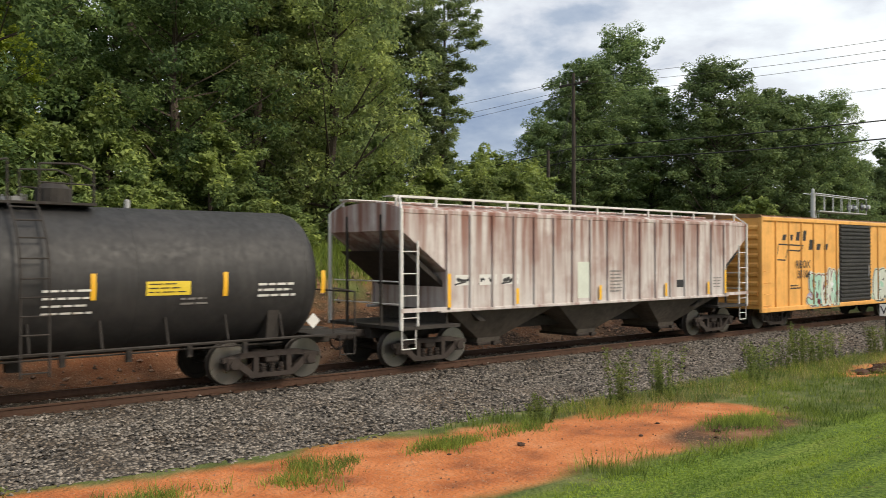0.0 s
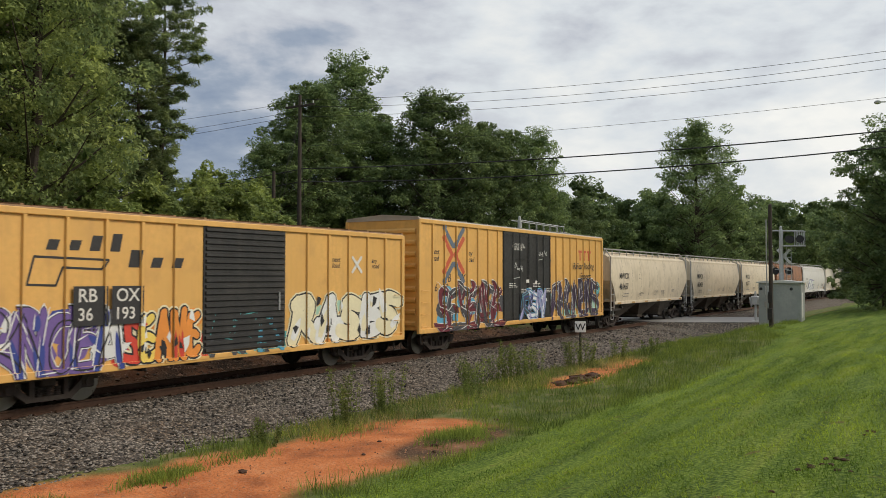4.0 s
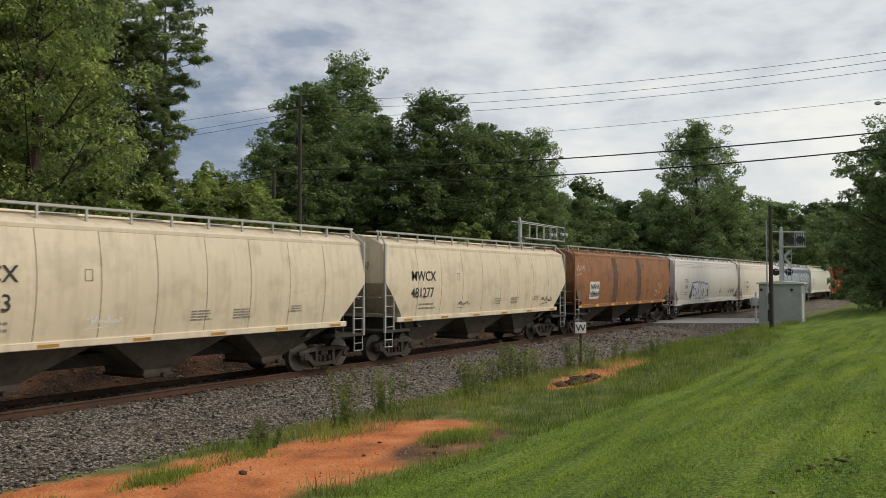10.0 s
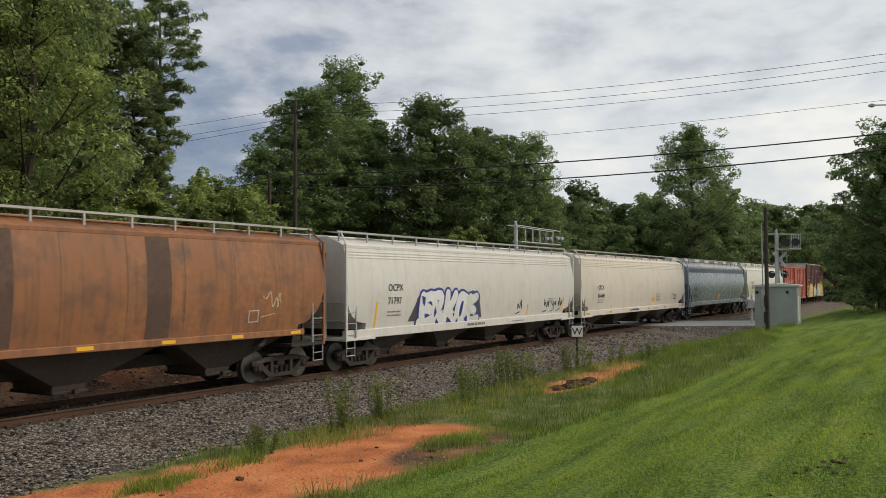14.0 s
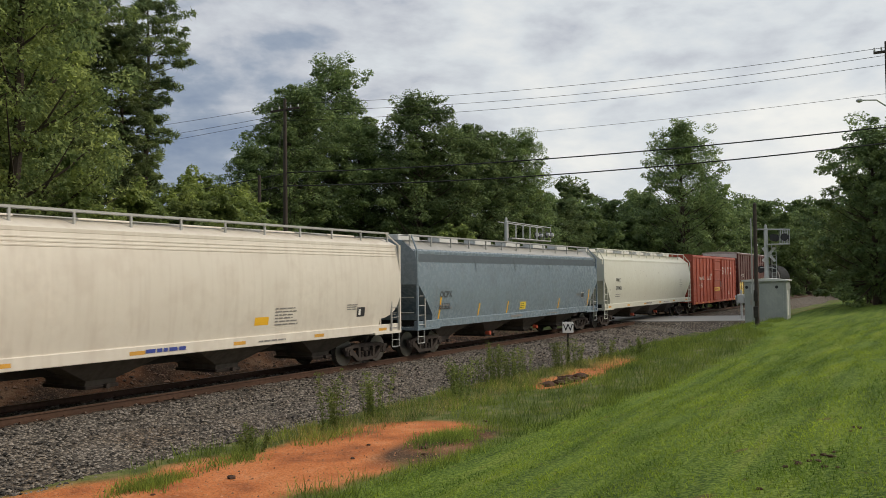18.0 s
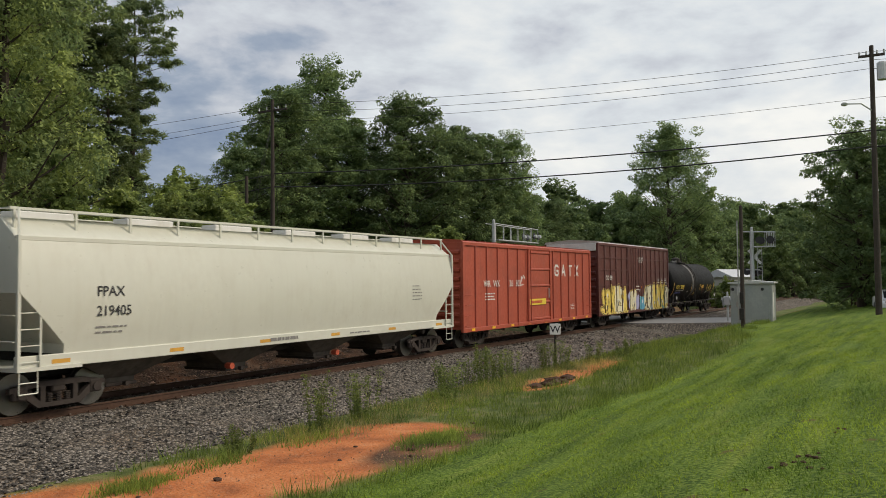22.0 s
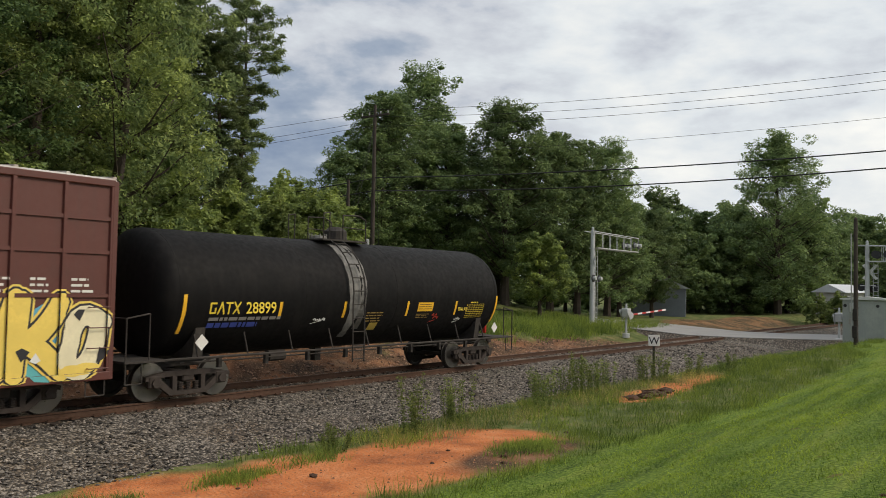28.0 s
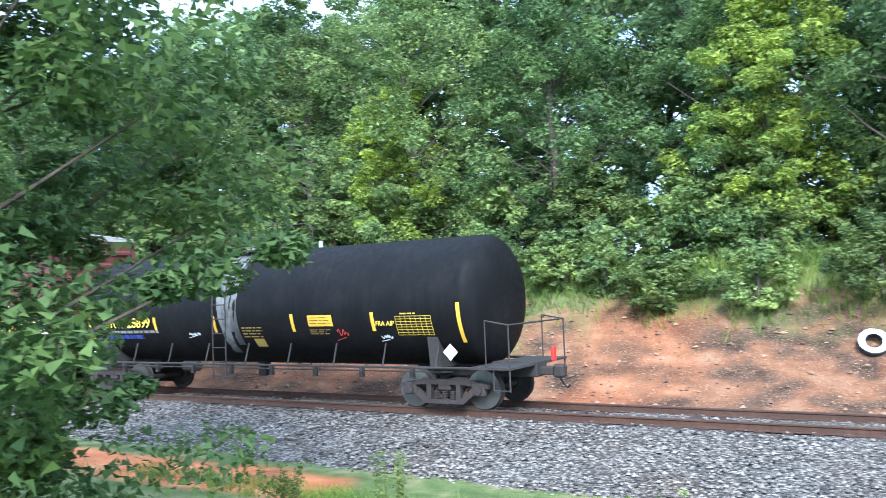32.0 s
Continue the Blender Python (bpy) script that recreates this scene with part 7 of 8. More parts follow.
    # red boxcar
    car, a, ribs, sheet = boxcar(218.54, 233.16, (17, 27), "oxide-red boxcar with a sliding plug door and white letters", P_RED, 4.37, 0.70, 15, (-1.0, 1.65), None, None, P_RED, False, None, True)
    p = Paint(ribs, sheet)
    p.sill = 0.87
    for q in ([(.44, .42), (.36, .5), (.1, .5), (.02, .4), (.02, .1), (.1, .02), (.4, .02), (.44, .1), (.44, .24), (.26, .24)], [(.9, .0), (1.13, .52), (1.36, .0)], [(1.0, .18), (1.26, .18)],
              [(1.82, .5), (2.3, .5)], [(2.06, .5), (2.06, .0)], [(2.75, .0), (3.2, .52)], [(2.75, .52), (3.2, .0)]):
        p.stroke([(2.35 + x, 3.0 + z) for x, z in q], 0.11, I_WHITE, 0)
    spaced(car, "reporting_mark", (("WR", -a + 1.75), ("WK", -a + 2.65)), 0.27, I_WHITE, 2.52, SIDE + 0.004)
    spaced(car, "car_number", (("26", -a + 4.25), ("303", -a + 4.9)), 0.27, I_WHITE, 2.52, SIDE + 0.004)
    p.lines(-a + 1.95, 2.2, 1.0, 3, I_WHITE, 0.05, 0.12, 6)
    p.tag(-1.75, 2.6, 0.5, 0.6, I_WHITE, 12, 0.05)
    p.lines(4.4, 1.5, 0.6, 4, I_WHITE, 0.03, 0.08, 7)
    for x in np.linspace(-a + 0.6, a - 0.9, 8):
        p.quad(x, 0.74, 0.3, 0.1, I_YEL, 1)
    p.on(car, "marking", "white stencils and orange strips")
    q = Paint(sheet=sheet + 0.078)
    q.quad(-0.9, 1.62, 1.9, 0.28, I_LEMON, 0)
    q.lines(-0.8, 1.7, 1.7, 1, I_RED, 0.12, 0.1, 3)
    q.on(car, "door_label", "yellow warning label on the door")

    # tall maroon boxcar with yellow graffiti
    car, a, ribs, sheet = boxcar(234.53, 249.2, (19.5, 30), "tall maroon boxcar with yellow graffiti and a pale roof", P_MAROON, 4.90, 0.70, 15, (-1.9, 1.25), None,
                                 mat("silver_roof", (0.50, 0.48, 0.45), 0.5, 0.1, 0.15, 6, 0.6, 0.1, (0.25, 0.1, 0.07), 0.4, 0.2), P_MAROON, True, (2.45, 3.35, 4.05))
    p = Paint(ribs, sheet)
    p.sill = 0.87
    p.burner(-a + 0.5, -2.2, 0.74, 2.15, ["yellow", "yellow", "yellow", "cream"], "black", "yellow", ["lilac", "yellow", "lilac"], 111, 6, True)
    p.burner(1.3, a - 0.1, 0.74, 2.25, ["yellow", "yellow", "cream"], "black", "yellow", ["sky", "teal", "sky"], 112, 6, True)
    spaced(car, "reporting_mark", (("CO", -a + 1.2), ("ER", -a + 1.95)), 0.26, I_WHITE, 2.75, SIDE + 0.004)
    for i in range(3):
        p.lines(a - 2.6 + i * 0.85, 2.75, 0.5, 3, I_WHITE, 0.05, 0.12, 30 + i)
    p.on(car, "graffiti", "yellow bubble lettering on a blue cloud")
    q = Paint(sheet=sheet + 0.055)
    q.burner(-1.7, -0.4, 0.8, 1.9, ["yellow", "cream"], "black", "yellow", ["lilac", "lilac"], 113, 1, True)
    for cx, cz, k in ((-0.2, 1.25, 0.45), (0.15, 1.5, 0.35), (-0.5, 1.6, 0.4), (0.45, 1.15, 0.3)):
        q.poly([(cx + math.cos(t * .5236) * k, cz + math.sin(t * .5236) * k * 0.85) for t in range(12)], INK["lilac"], 0)
    q.burner(0.5, 1.2, 0.8, 1.5, ["teal", "sky"], "sky", "teal", ["teal", "sky"], 114, 1, True)
    q.lines(-0.4, 2.3, 0.9, 2, I_WHITE, 0.06, 0.2, 9)
    q.quad(0.3, 1.95, 0.16, 0.18, I_WHITE, 0)
    q.quad(0.75, 2.2, 0.14, 0.14, INK["orange"], 0)
    q.on(car, "door_graffiti", "lilac and white spray paint on the doors")
    b = Build()
    b.box(-a - 0.09, -a - 0.02, -sheet + 0.08, sheet - 0.08, 4.42, 4.84, 0.01)
    part("end_panel", b, I_WHITE, car, "white-painted top of the end wall")
    words(car, "door_notice", "CLOSE AND LOCK\nDOOR BEFORE\nMOVING CAR", 0.105, I_WHITE, 0.65, 4.1, sheet + 0.058, align="CENTER")

    # the last car: black tank car
    car, a, rad, zc = tank_car(250.35, 264.75, 256.85, (21, 33), "black tank car with yellow reflective strips and a spill-streaked ladder", P_TANK, 1.55, 2.50)
    lx = 256.85 - (250.35 + 264.75) / 2
    p = tank_paint(rad, zc)
    for x, h in ((-6.5, 0.92), (-3.54, 0.45), (-1.13, 0.45), (1.68, 0.45), (4.22, 0.45), (6.63, 0.92)):
        stripe(p, x, 1.56 if h > 0.6 else 1.85, h)
    for s in ([(.17, .25), (.02, .25), (.02, .02), (.17, .02), (.17, .13)], [(.25, .0), (.34, .27), (.43, .0)], [(.48, .26), (.66, .26)], [(.57, .26), (.57, .0)], [(.72, .0), (.9, .27)], [(.72, .27), (.9, .0)]):
        p.stroke([(-5.72 + x, 2.02 + z) for x, z in s], 0.045, I_LEMON, 0)
    p.lines(-5.7, 1.85, 2.3, 1, I_GREYT, 0.08, 0.1, 2)
    p.lines(-5.7, 1.68, 2.0, 1, INK["blue"], 0.12, 0.1, 3)
    p.quad(2.25, 1.98, 0.78, 0.28, I_YEL, 0)
    p.lines(2.3, 2.19, 0.68, 3, I_BLACK, 0.014, 0.07, 5)
    p.lines(2.25, 1.88, 0.75, 3, mat("faded_gold_print", (0.30, 0.20, 0.06), 0.6, 0, 0.2, 12, 2, 0), 0.02, 0.05, 6)
    p.lines(-0.1, 1.95, 0.9, 4, MATS["faded_gold_print"], 0.03, 0.08, 7)
    p.quad(0.2, 1.45, 0.36, 0.22, mat("tarnished_label", (0.42, 0.30, 0.06), 0.6, 0, 0.2, 12, 2, 0), 0)
    for i in range(8):
        p.quad(4.93, 1.74 + i * 0.064, 1.0, 0.010, I_LEMON, 0)
    for i in range(8):
        p.quad(4.93 + i * 0.142, 1.74, 0.010, 0.45, I_LEMON, 0)
    p.lines(5.1, 2.24, 0.5, 1, I_LEMON, 0.03, 0.05, 9)
    p.tag(-2.2, 1.72, 0.45, 0.16, INK["white"], 122, 0.02)
    p.tag(4.42, 1.62, 0.32, 0.26, INK["white"], 123, 0.03)
    p.tag(3.08, 1.65, 0.42, 0.34, INK["red"], 124, 0.02)
    p.on(car, "marking", "yellow stencils, reflective strips and a test table")
    words(car, "car_number", "28899", 0.28, I_LEMON, -4.66, 2.02, rad + 0.0)
    words(car, "notice", "FRA AIP", 0.11, I_LEMON, 4.37, 1.98, rad - 0.02)
    for x in (-a + 1.2, a - 1.25):
        b = Build()
        b.prism([(-0.19, 0), (0, -0.19), (0.19, 0), (0, 0.19)], -0.004, 0.004, "y")
        part("placard", b, I_WHITE, car, "white diamond placard", at=pose(x + (0 if x < 0 else 0.53), -1.6, 1.37))
    b = Build()
    b.box(a + 1.02, a + 1.10, -0.08, 0.08, 1.05, 1.38, 0.02)
    part("rear_marker", b, mat("red_marker", (0.6, 0.03, 0.02), 0.4, 0, 0.1, 12, 2, 0), car, "red end-of-train marker")


build_train()


# ---- beside the track: signals, sign, cabinet, poles, wires, tyres, houses, car ----
M_ALU = mat("aluminium_paint", (0.52, 0.53, 0.53), 0.45, 0.35, 0.12, 10, 1.2, 0.06)
M_WOODPOLE = mat("weathered_pole_wood", (0.055, 0.042, 0.034), 0.9, 0, 0.35, 14, 1.5, 0.5)
M_CAB = mat("grey_cabinet_steel", (0.33, 0.35, 0.34), 0.5, 0.25, 0.12, 8, 0.8, 0.05, (0.42, 0.42, 0.40), 0.3, 0.3)
M_BLACK = mat("black_signal_paint", (0.02, 0.02, 0.022), 0.5, 0, 0.2, 10, 2, 0.05)
M_WHITEP = mat("white_sign_paint", (0.72, 0.72, 0.70), 0.5, 0, 0.08, 10, 2, 0.03)
M_REDP = mat("red_reflective_band", (0.50, 0.03, 0.025), 0.4, 0, 0.1, 10, 2, 0.02)
M_LENS = mat("dark_red_lens", (0.12, 0.01, 0.01), 0.2, 0, 0.1, 10, 2, 0.0)
M_WIRE = mat("black_cable", (0.02, 0.02, 0.02), 0.6, 0, 0.2, 6, 1, 0.0)
M_TYRE = mat("old_tyre_rubber", (0.035, 0.035, 0.036), 0.85, 0, 0.3, 12, 2, 0.3)
M_RIMW = mat("white_tyre_wall", (0.62, 0.62, 0.66), 0.6, 0, 0.1, 10, 2, 0.05)
M_CONC = mat("concrete_base", (0.34, 0.33, 0.31), 0.9, 0, 0.2, 9, 1, 0.3)


def crossing_mast(at, arm_dir, arm_len, height, group):
    """A cantilever signal mast: pole, ladder, truss arm with lamps, crossbuck."""
    e = thing("crossing_signal", "silver cantilever crossing signal with crossbuck and lamps", "railway signal", group, at)
    b = Build()
    b.lathe([(0.0, 0.21), (0.05, 0.21), (0.06, 0.165), (height * 0.5, 0.16), (height * 0.51, 0.145), (height, 0.13), (height + 0.04, 0.05)], (0, 0, 0), "z", 16)
    part("pole", b, M_ALU, e)
    b = Build()
    b.box(-0.5, 0.5, -0.5, 0.5, -0.5, 0.08, 0.04)
    part("foundation", b, M_CONC, e, "concrete footing")
    b = Build()
    for x in (0.34, 0.62):
        b.tube((arm_dir * x, -0.05, 0.35), (arm_dir * x, -0.05, height - 1.1), 0.022)
    for i in range(15):
        z = 0.6 + i * (height - 1.9) / 14
        b.tube((arm_dir * 0.34, -0.05, z), (arm_dir * 0.62, -0.05, z), 0.014)
    part("ladder", b, M_ALU, e)
    b = Build()
    zt, zb = height - 0.12, height - 1.1
    b.box(min(0, arm_dir * arm_len), max(0, arm_dir * arm_len), -0.28, 0.28, zb + 0.0, zb + 0.02)
    deck = part("walkway", b, M_ALU, e, "narrow walkway arm with railings")
    for y in (-0.3, 0.3):
        b = Build()
        b.tube((-arm_dir * 0.6, y, zt + 0.08), (arm_dir * arm_len, y, zt), 0.03)
        part("top_rail", b, M_ALU, deck)
        b = Build()
        b.tube((arm_dir * 0.15, y, zb), (arm_dir * arm_len, y, zb), 0.04)
        part("arm_beam", b, M_ALU, deck)
        for i in range(6):
            x = arm_dir * (0.9 + (arm_len - 0.95) * i / 5)
            b = Build()
            b.tube((x, y, zb), (x, y, zt), 0.022)
            part("railing_post", b, M_ALU, deck)
    for i in range(7):
        x = arm_dir * (0.5 + (arm_len - 0.5) * i / 6)
        b = Build()
        b.tube((x, -0.3, zb), (x, 0.3, zb), 0.02)
        part("cross_bar", b, M_ALU, deck)
    for x, z in ((arm_len - 0.25, zb + 0.45), (arm_len - 0.95, zb + 0.45)):
        lamp(e, arm_dir * x, -0.42, z)
        lamp(e, arm_dir * x, 0.42, z)
    for k in (-1, 1):
        lamp(e, k * 0.42, -0.28, height * 0.53)
    b = Build()
    b.tube((-0.45, -0.2, height * 0.55), (0.45, -0.2, height * 0.55), 0.03)
    part("lamp_bracket", b, M_ALU, e)
    for k in (-1, 1):
        b = Build()
        b.box(-0.62, 0.62, -0.012 - 0.01 * k, 0.006 - 0.01 * k, -0.09, 0.09)
        part("crossbuck_blade", b, M_WHITEP, e, "white crossbuck board", at=pose(-0.12, -0.24, height * 0.70, 0, k * 48, 28))
    b = Build()
    b.lathe([(0, 0.09), (0.2, 0.09), (0.26, 0.02)], (0, 0, height + 0.02), "z", 10)
    part("bell", b, M_ALU, e)
    return e


def lamp(e, x, y, z):
    b = Build()
    b.lathe([(0.0, 0.25), (0.015, 0.25)], (0, 0, 0), "y", 16)
    o = part("signal_lamp", b, M_BLACK, e, "black lamp target", at=pose(x, y, z))
    b = Build()
    b.lathe([(-0.2, 0.11), (-0.18, 0.12), (0.0, 0.12)], (0, 0, 0), "y", 12)
    part("hood", b, M_ALU, o)
    b = Build()
    b.lathe([(-0.06, 0.01), (-0.05, 0.1), (-0.02, 0.105)], (0, 0, 0), "y", 12)
    part("lens", b, M_LENS, o)


def crossing_gate(at, d, arm):
    e = thing("crossing_gate", "silver crossing gate mechanism with a red and white lowered arm", "crossing gate", "gates at the crossing", at)
    b = Build()
    b.lathe([(-0.2, 0.22), (0.06, 0.22), (0.08, 0.075), (1.75, 0.07), (1.9, 0.04)], (0, 0, 0), "z", 12)
    part("mast", b, M_ALU, e)
    b = Build()
    b.box(-0.28, 0.28, -0.22, 0.22, 1.05, 1.6, 0.05)
    part("mechanism", b, M_ALU, e, "rounded drive housing")
    for k in (-1, 1):
        b = Build()
        b.prism([(0, 0.9), (d * 0.45, 1.05), (d * 0.45, 1.3), (-d * 0.35, 1.55), (-d * 0.45, 1.4)], k * 0.26 - 0.02, k * 0.26 + 0.02, "y")
        part("counterweight", b, M_ALU, e)
    n = 9
    for i in range(n):
        b = Build()
        x0, x1 = d * (0.4 + arm * i / n), d * (0.4 + arm * (i + 1) / n)
        z0, z1 = 1.18 + 0.03 * i, 1.18 + 0.03 * (i + 1)
        b.prism([(min(x0, x1), z0 - 0.05 if x0 < x1 else z1 - 0.05), (max(x0, x1), z1 - 0.05 if x0 < x1 else z0 - 0.05), (max(x0, x1), z1 + 0.05 if x0 < x1 else z0 + 0.05), (min(x0, x1), z0 + 0.05 if x0 < x1 else z1 + 0.05)], -0.02, 0.02, "y")
        part("arm_band", b, M_REDP if i % 2 else M_WHITEP, e)
    return e


def utility_pole(at, h, label, arms=(), lean=0.0):
    e = thing("utility_pole", label, "utility pole", "wooden utility poles", at)
    b = Build()
    b.lathe([(-1.0, 0.17), (0, 0.16), (h * 0.5, 0.135), (h, 0.10), (h + 0.02, 0.02)], (0, 0, 0), "z", 12)
    part("shaft", b, M_WOODPOLE, e)
    for z, w in arms:
        b = Build()
        b.box(-0.06, 0.06, -w / 2, w / 2, z - 0.06, z + 0.06, 0.01)
        c = part("crossarm", b, M_WOODPOLE, e)
        for k in (-0.46, -0.2, 0.2, 0.46):
            b = Build()
            b.lathe([(0, 0.025), (0.06, 0.05), (0.1, 0.03), (0.16, 0.05), (0.2, 0.02)], (0, k * w, z + 0.06), "z", 8)
            part("insulator", b, M_ALU, c)
    return e


def wire(p, q, sag, r, label="thin black overhead wire"):
    b = Build()
    n = 16
    side = (Vector(q) - Vector(p)).cross(Vector((0, 0, 1))).normalized()
    up = side.cross((Vector(q) - Vector(p)).normalized())
    rings = []
    for i in range(n + 1):
        t = i / n
        v = Vector(p).lerp(Vector(q), t)
        v.z -= sag * 4 * t * (1 - t)
        rings.append([tuple(v + (side * math.cos(k * 1.2566) + up * math.sin(k * 1.2566)) * r) for k in range(5)])
    b.loft(rings)
    ob = part("overhead_wire", b, M_WIRE)
    return tagged(ob, label, "wire", "overhead wires")


def tyre(x, y, z, rx, rz, r, white):
    b = Build()
    prof = [(-0.1, r * 0.58), (-0.11, r * 0.8), (-0.08, r * 0.97), (0.08, r * 0.97), (0.11, r * 0.8), (0.1, r * 0.58), (0.05, r * 0.62), (-0.05, r * 0.62), (-0.1, r * 0.58)]
    rings = [[(rr * math.cos(2 * math.pi * i / 26), a, rr * math.sin(2 * math.pi * i / 26)) for i in range(26)] for a, rr in prof]
    e = thing("old_tyre", "discarded white-walled tyre lying on the clay bank" if white else "discarded black tyre lying on the clay bank", "tyre", "tyres on the bank", pose(x, y, z, rx, 0, rz))
    b.loft(rings, caps=False)
    me = b.mesh("tread", M_TYRE)
    smooth_mesh(me)
    part("tread", me, None, e)
    if white:
        b = Build()
        for ya in (-0.115,):
            k = 26
            vs = [(rr * math.cos(2 * math.pi * i / k), ya, rr * math.sin(2 * math.pi * i / k)) for rr in (r * 0.55, r * 0.93) for i in range(k)]
            b.add(vs, [(i, (i + 1) % k, k + (i + 1) % k, k + i) for i in range(k)])
        part("side_wall", b, M_RIMW, e, "white side wall")


def build_trackside():
    crossing_mast(pose(50.0, 24.8, 0.0), 1, 6.6, 6.55, "crossing signals")
    crossing_mast(pose(60.6, 10.45, 0.1, 0, 0, 90), -1, 1.5, 5.9, "crossing signals")
    crossing_gate(pose(49.27, 22.1, 0.02), 1, 6.0)
    crossing_gate(pose(54.9, 11.0, 0.05), 1, 3.2)
    # whistle post
    e = thing("whistle_sign", "small white square sign with a black W on a grey post", "sign", "", pose(30.5, 12.55, ground_z(30.5, 12.55) - 0.1, 0, 0, -58))
    b = Build()
    b.box(-0.04, 0.04, 0.012, 0.06, -0.3, 1.55)
    part("post", b, P_DIRTY_SHADE, e)
    b = Build()
    b.box(-0.21, 0.21, -0.012, 0.012, 1.36, 1.78, 0.01)
    part("board", b, M_WHITEP, e)
    lettering("letter", "W", 0.26, I_BLACK, e, pose(0, -0.016, 1.44, 90, 0, 0), "CENTER")
    # grey equipment cabinet
    e = thing("signal_cabinet", "grey steel equipment cabinet with a pale roof", "equipment cabinet", "", pose(51.4, 8.85, 0.05, 0, 0, 4.5))
    b = Build()
    b.box(-1.25, 1.25, -1.12, 1.12, 0.0, 2.42, 0.03)
    part("body", b, M_CAB, e)
    b = Build()
    b.prism([(-1.24, 2.42), (1.24, 2.42), (1.24, 2.5), (0, 2.6), (-1.24, 2.5)], -1.4, 1.4)
    part("roof", b, mat("pale_cabinet_roof", (0.60, 0.60, 0.58), 0.5, 0.2, 0.1, 8, 0.8, 0.05), e)
    b = Build()
    b.box(-1.275, -1.25, -0.95, 0.95, 0.15, 2.3, 0.01)
    d = part("door", b, M_CAB, e)
    b = Build()
    b.box(-1.31, -1.275, 0.7, 0.8, 1.1, 1.4, 0.01)
    part("handle", b, P_RIM, d)
    for y in (0.98, -0.6):
        b = Build()
        b.lathe([(-0.03, 0.07), (0.0, 0.09)], (-1.27, y, 2.1), "x", 12)
        part("vent", b, M_BLACK, e)
    b = Build()
    b.box(-1.45, -1.28, 0.35, 0.75, 1.75, 2.25, 0.02)
    part("meter_box", b, M_ALU, e)
    b = Build()
    b.box(-0.9, -0.3, -1.135, -1.12, 0.5, 1.9, 0.01)
    part("side_panel", b, M_WHITEP, e, "pale worn side panel")
    # poles and wires
    post = thing("utility_pole", "short dark wooden post beside the cabinet", "post", "", pose(43.27, 7.95, 0.2, 0, 0, 0))
    b = Build()
    b.lathe([(-0.6, 0.11), (6.1, 0.085), (6.17, 0.02)], (0, 0, 0), "z", 12)
    part("shaft", b, M_WOODPOLE, post)
    b = Build()
    b.box(-0.26, -0.1, -0.1, 0.12, 0.55, 1.1, 0.02)
    b.box(-0.24, -0.1, -0.1, 0.1, 1.35, 1.9, 0.02)
    part("junction_box", b, P_DIRTY_SHADE, post)
    b = Build()
    b.tube((-0.15, 0.16, 0.5), (-0.15, 0.16, 5.4), 0.03)
    part("conduit", b, P_GREY, post)
    big = utility_pole(pose(46.95, 2.2, 0.5), 13.8, "tall wooden utility pole with a street lamp and transformer", ((13.3, 1.2),))
    b = Build()
    b.path([(0, 0, 10.5), (-0.5, 0.5, 10.85), (-1.1, 1.1, 10.8)], 0.035)
    part("lamp_arm", b, M_ALU, big)
    b = Build()
    b.lathe([(-0.12, 0.04), (-0.08, 0.14), (0.0, 0.16), (0.06, 0.08)], (-1.2, 1.2, 10.8), "z", 12)
    part("lamp_head", b, M_ALU, big)
    b = Build()
    b.lathe([(0, 0.2), (0.02, 0.24), (0.85, 0.24), (0.9, 0.18)], (-0.1, -0.45, 12.0), "z", 14)
    part("transformer", b, M_ALU, big, "grey transformer can")
    utility_pole(pose(41.35, 36.2, 1.2), 13.3, "tall wooden utility pole in front of the maple", ((12.6, 2.4),))
    utility_pole(pose(39.4, 36.6, 1.2), 8.2, "shorter wooden pole beside the utility pole")
    P = (41.35, 36.2)
    for z0, z1, y, s, r in ((14.2, 14.0, -0.5, 0.5, 0.012), (13.75, 13.6, 0.5, 0.6, 0.012), (13.1, 13.15, 0, 0.5, 0.012), (11.2, 11.7, 0, 0.3, 0.010), (9.75, 10.05, 0, 0.35, 0.035), (8.9, 9.25, 0, 0.45, 0.035)):
        wire((P[0], P[1], z0), (46.94, 2.4 + 0.2 * y, z1), s, r, "heavy black overhead cable" if r > 0.02 else "thin black overhead wire")
        wire((46.94, 2.4 + 0.2 * y, z1), (52.0, -45.0, z1 + 0.3), s, r)
    for z0, z1 in ((14.1, 10.2), (13.5, 9.0), (13.2, 8.3), (9.7, 4.6), (8.9, 3.8)):
        wire((P[0], P[1], z0), (21, 76, z1), 0.7, 0.03 if z0 < 10 else 0.012)
    for dx in (-2.6, -3.4, 1.5):
        wire((P[0], P[1], 13.2), (P[0] + dx, P[1] + 0.5, 2.0), 0.0, 0.012, "steel guy wire of the pole")
    # yellow stake, tyres
    e = thing("marker_stake", "thin yellow marker stake in the grass", "stake", "", pose(29.2, 25.4, ground_z(29.2, 25.4)))
    b = Build()
    b.lathe([(-0.2, 0.04), (1.25, 0.04), (1.3, 0.01)], (0, 0, 0), "z", 8)
    part("rod", b, I_LEMON, e)
    for x, z, rx, rz, r, w in ((9.55, 1.0, -42, 10, 0.31, True), (9.9, 1.3, -50, 25, 0.34, False), (6.55, 2.66, -65, 0, 0.34, False), (7.2, 2.72, -60, 20, 0.34, False), (-2.08, 1.05, -35, 12, 0.36, True)):
        y = 21.0
        while ground_z(x, y) < z - 0.05 and y < 25.4:
            y += 0.05
        tyre(x, y - 0.12, z + 0.04, rx, rz, r, w)

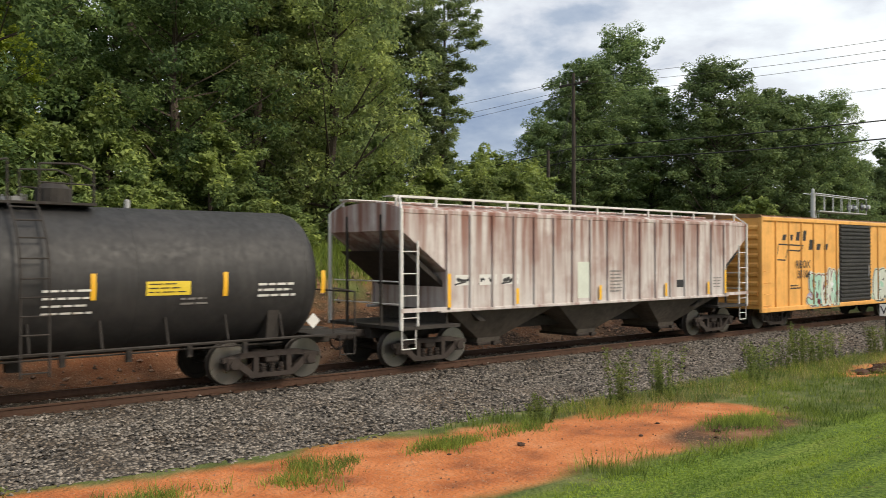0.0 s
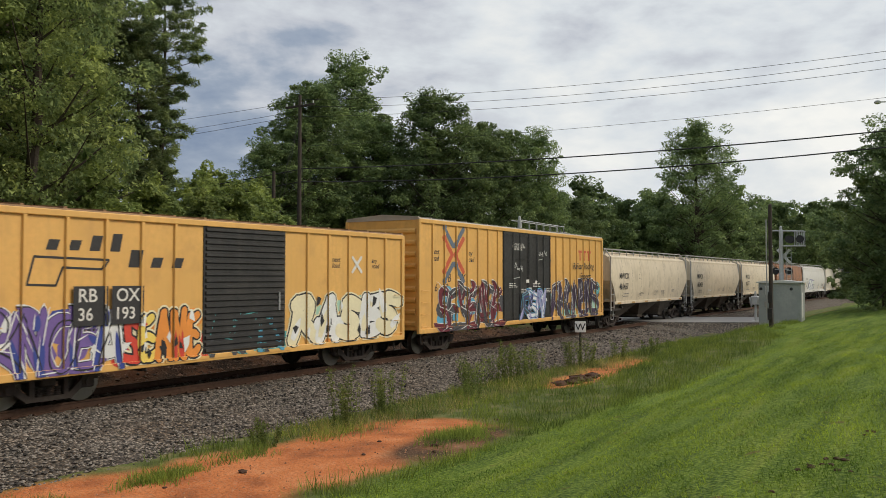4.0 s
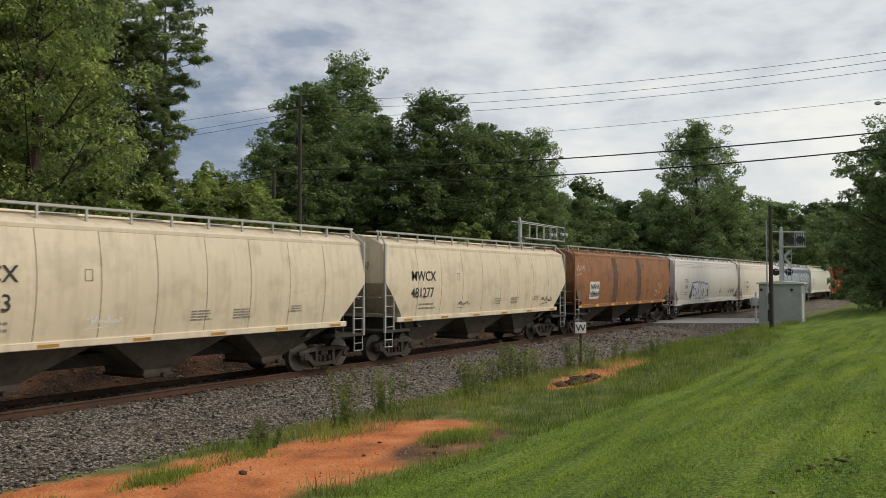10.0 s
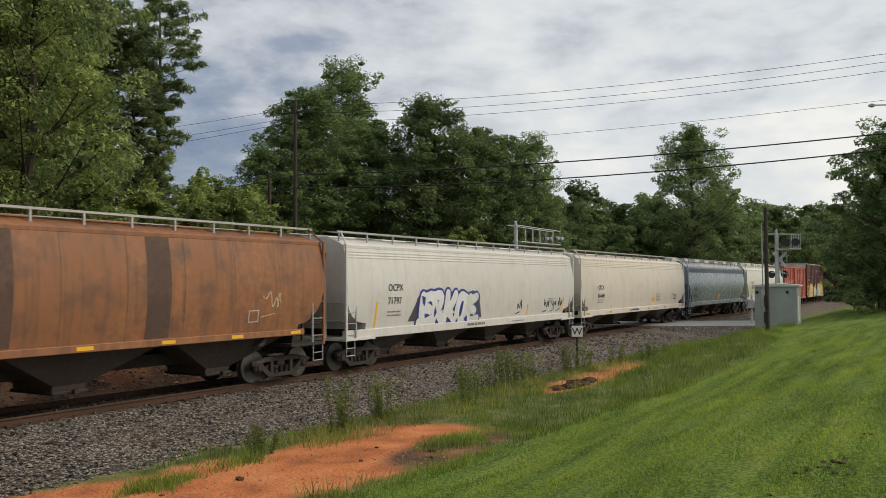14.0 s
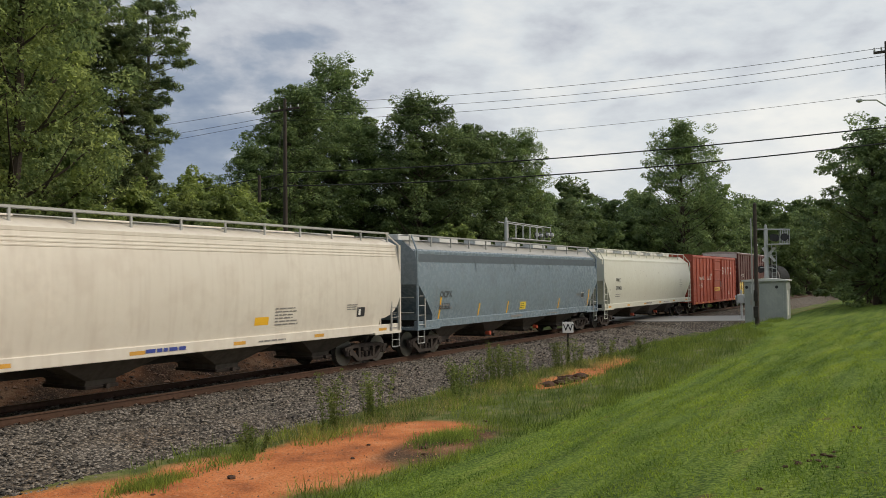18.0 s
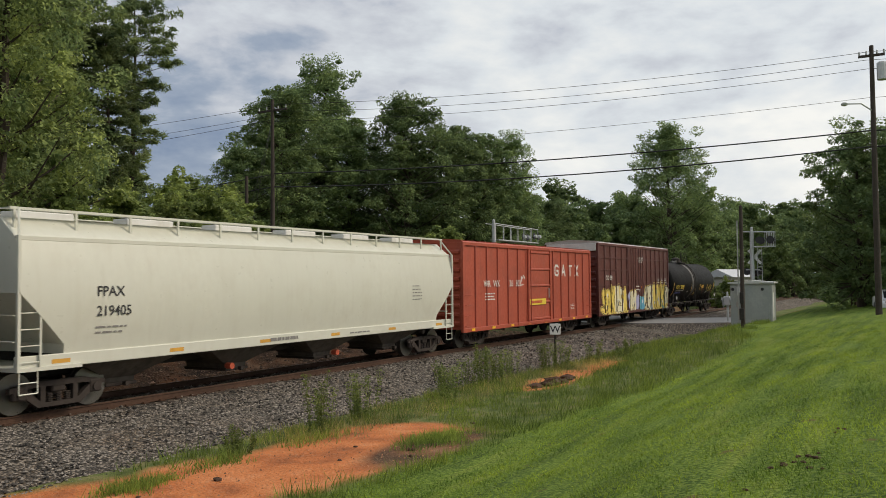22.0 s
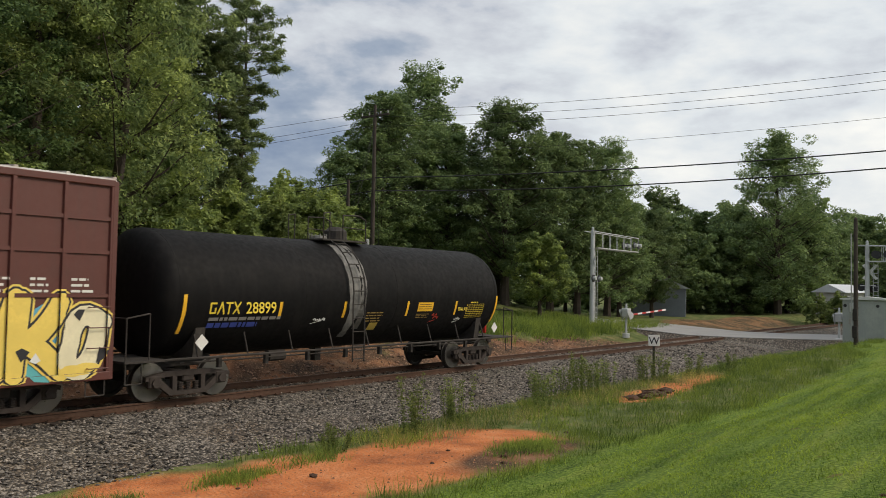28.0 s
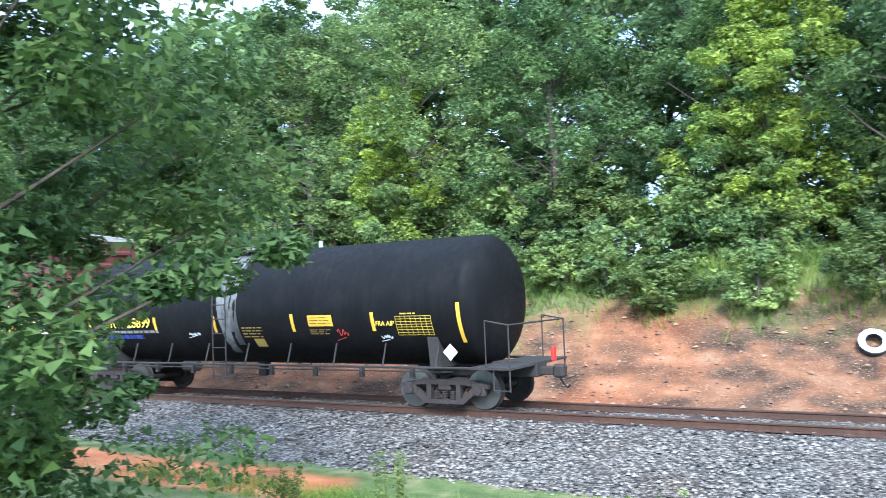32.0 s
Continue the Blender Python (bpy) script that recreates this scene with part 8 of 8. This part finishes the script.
    # houses half hidden by the trees
    def house(at, w, d, h, wall, roof, label):
        e = thing("house", label, "house", "", at)
        b = Build()
        b.box(-w / 2, w / 2, -d / 2, d / 2, -0.6, h)
        part("wall", b, wall, e)
        b = Build()
        b.prism([(-d / 2 - 0.4, h), (d / 2 + 0.4, h), (0, h + d * 0.28)], -w / 2 - 0.3, w / 2 + 0.3)
        part("roof", b, roof, e)
        for k in (-0.28, 0.26):
            b = Build()
            b.box(w * k - 0.5, w * k + 0.5, -d / 2 - 0.03, -d / 2 + 0.05, h * 0.4, h * 0.82)
            wd = part("window", b, M_WHITEP, e, "white-framed window")
            b = Build()
            b.box(w * k - 0.42, w * k + 0.42, -d / 2 - 0.04, -d / 2 - 0.03, h * 0.43, h * 0.79)
            part("pane", b, mat("dark_window_glass", (0.03, 0.035, 0.04), 0.1, 0, 0.1, 4, 1, 0), wd)
        b = Build()
        b.box(-0.45, 0.45, -d / 2 - 0.04, -d / 2 + 0.05, 0, h * 0.8)
        part("door", b, M_WOODPOLE, e)

    siding = mat("pale_siding", (0.45, 0.44, 0.40), 0.8, 0, 0.1, 5, 0.6, 0.1)
    metal_roof = mat("pale_metal_roof", (0.55, 0.57, 0.60), 0.5, 0.2, 0.1, 5, 0.6, 0.05)
    house(pose(53.6, 50.4, ground_z(53.6, 50.4) + 0.2, 0, 0, 35), 11, 7, 2.7, siding, metal_roof, "low pale house with a metal roof behind the trees")
    house(pose(83, 33.5, 0.4, 0, 0, 20), 7, 5, 2.6, mat("blue_grey_siding", (0.20, 0.22, 0.25), 0.8, 0, 0.1, 5, 0.6, 0.1), M_CAB, "small blue-grey shed under the trees")
    house(pose(93.2, 18.6, 1.0, 0, 0, -20), 3.6, 3, 1.9, siding, metal_roof, "white building half hidden beyond the track")

    # white car waiting on the road
    e = thing("car", "white passenger car standing on the road", "car", "", pose(61.5, 2.1, 0.5, 0, 0, 190))
    white = mat("white_car_paint", (0.75, 0.75, 0.75), 0.25, 0, 0.03, 6, 1, 0.0)
    glass = mat("dark_car_glass", (0.02, 0.022, 0.025), 0.08, 0, 0.1, 6, 1, 0.0)
    b = Build()
    prof = [(-2.2, 0.35), (2.15, 0.3), (2.2, 0.62), (2.0, 0.78), (1.1, 0.9), (0.55, 1.38), (-0.9, 1.45), (-1.7, 1.05), (-2.2, 0.95)]
    b.loft([[(x, s * 0.88 * (1 if z < 1 else 0.82), z) for x, z in prof] for s in (-1, -0.4, 0.4, 1)])
    part("body", b, white, e)
    b = Build()
    b.prism([(0.6, 1.32), (1.06, 0.93), (1.10, 0.95), (0.64, 1.36)], -0.62, 0.62, "y")
    part("windscreen", b, glass, e)
    for s in (-1, 1):
        b = Build()
        b.box(-1.3, 0.5, min(s * 0.74, s * 0.79), max(s * 0.74, s * 0.79), 1.0, 1.33, 0.02)
        part("side_window", b, glass, e)
        b = Build()
        b.lathe([(-0.04, 0.02), (0.0, 0.12), (0.05, 0.1)], (2.1, s * 0.62, 0.66), "x", 10)
        part("headlight", b, P_RIM, e, "clear headlight")
        for x in (-1.35, 1.35):
            b = Build()
            b.lathe([(-0.1, 0.02), (-0.1, 0.3), (0.1, 0.3), (0.1, 0.02)], (0, 0, 0), "y", 18)
            w = part("wheel", b, M_TYRE, e, at=pose(x, s * 0.8, 0.31))
            b = Build()
            b.lathe([(-0.11, 0.01), (-0.11, 0.18), (0.11, 0.18), (0.11, 0.01)], (0, 0, 0), "y", 12)
            part("rim", b, P_RIM, w)
    b = Build()
    b.box(2.12, 2.22, -0.5, 0.5, 0.42, 0.6, 0.02)
    part("grille", b, M_BLACK, e)


build_trackside()


# ---- what moves ----
def motions():
    """The train rolls along -x; its wheels turn as far as it rolls."""
    times = [i * 1.0 for i in range(33)]
    for car, mid in CARS:
        ease = car in (CARS[-1][0], CARS[-2][0])
        walk(car, [(t, pose(mid + travel(t) - (0.22 * max(0.0, t - 29) ** 2 if ease else 0), YC, 0)) for t in (sorted(times + [29.5, 30.5, 31.5]) if ease else times)])
    step = 1 / 15
    for w, (t0, t1) in ROLLING:
        base = w.matrix_basis.translation.copy()
        t1 = min(32.0, t1)
        n = int((t1 - t0) / step)
        rows = [(0.0, 0.0)] if t0 > 0.05 else []
        s0 = travel(t0)
        rows += [(t0 + i * step, (travel(t0 + i * step) - s0) / 0.457) for i in range(n + 1)]
        if rows[-1][0] < 31.95:
            rows.append((32.0, rows[-1][1]))
        walk(w, [(t, Matrix.Translation(base) @ Euler((0, a, 0)).to_matrix().to_4x4()) for t, a in rows])


motions()
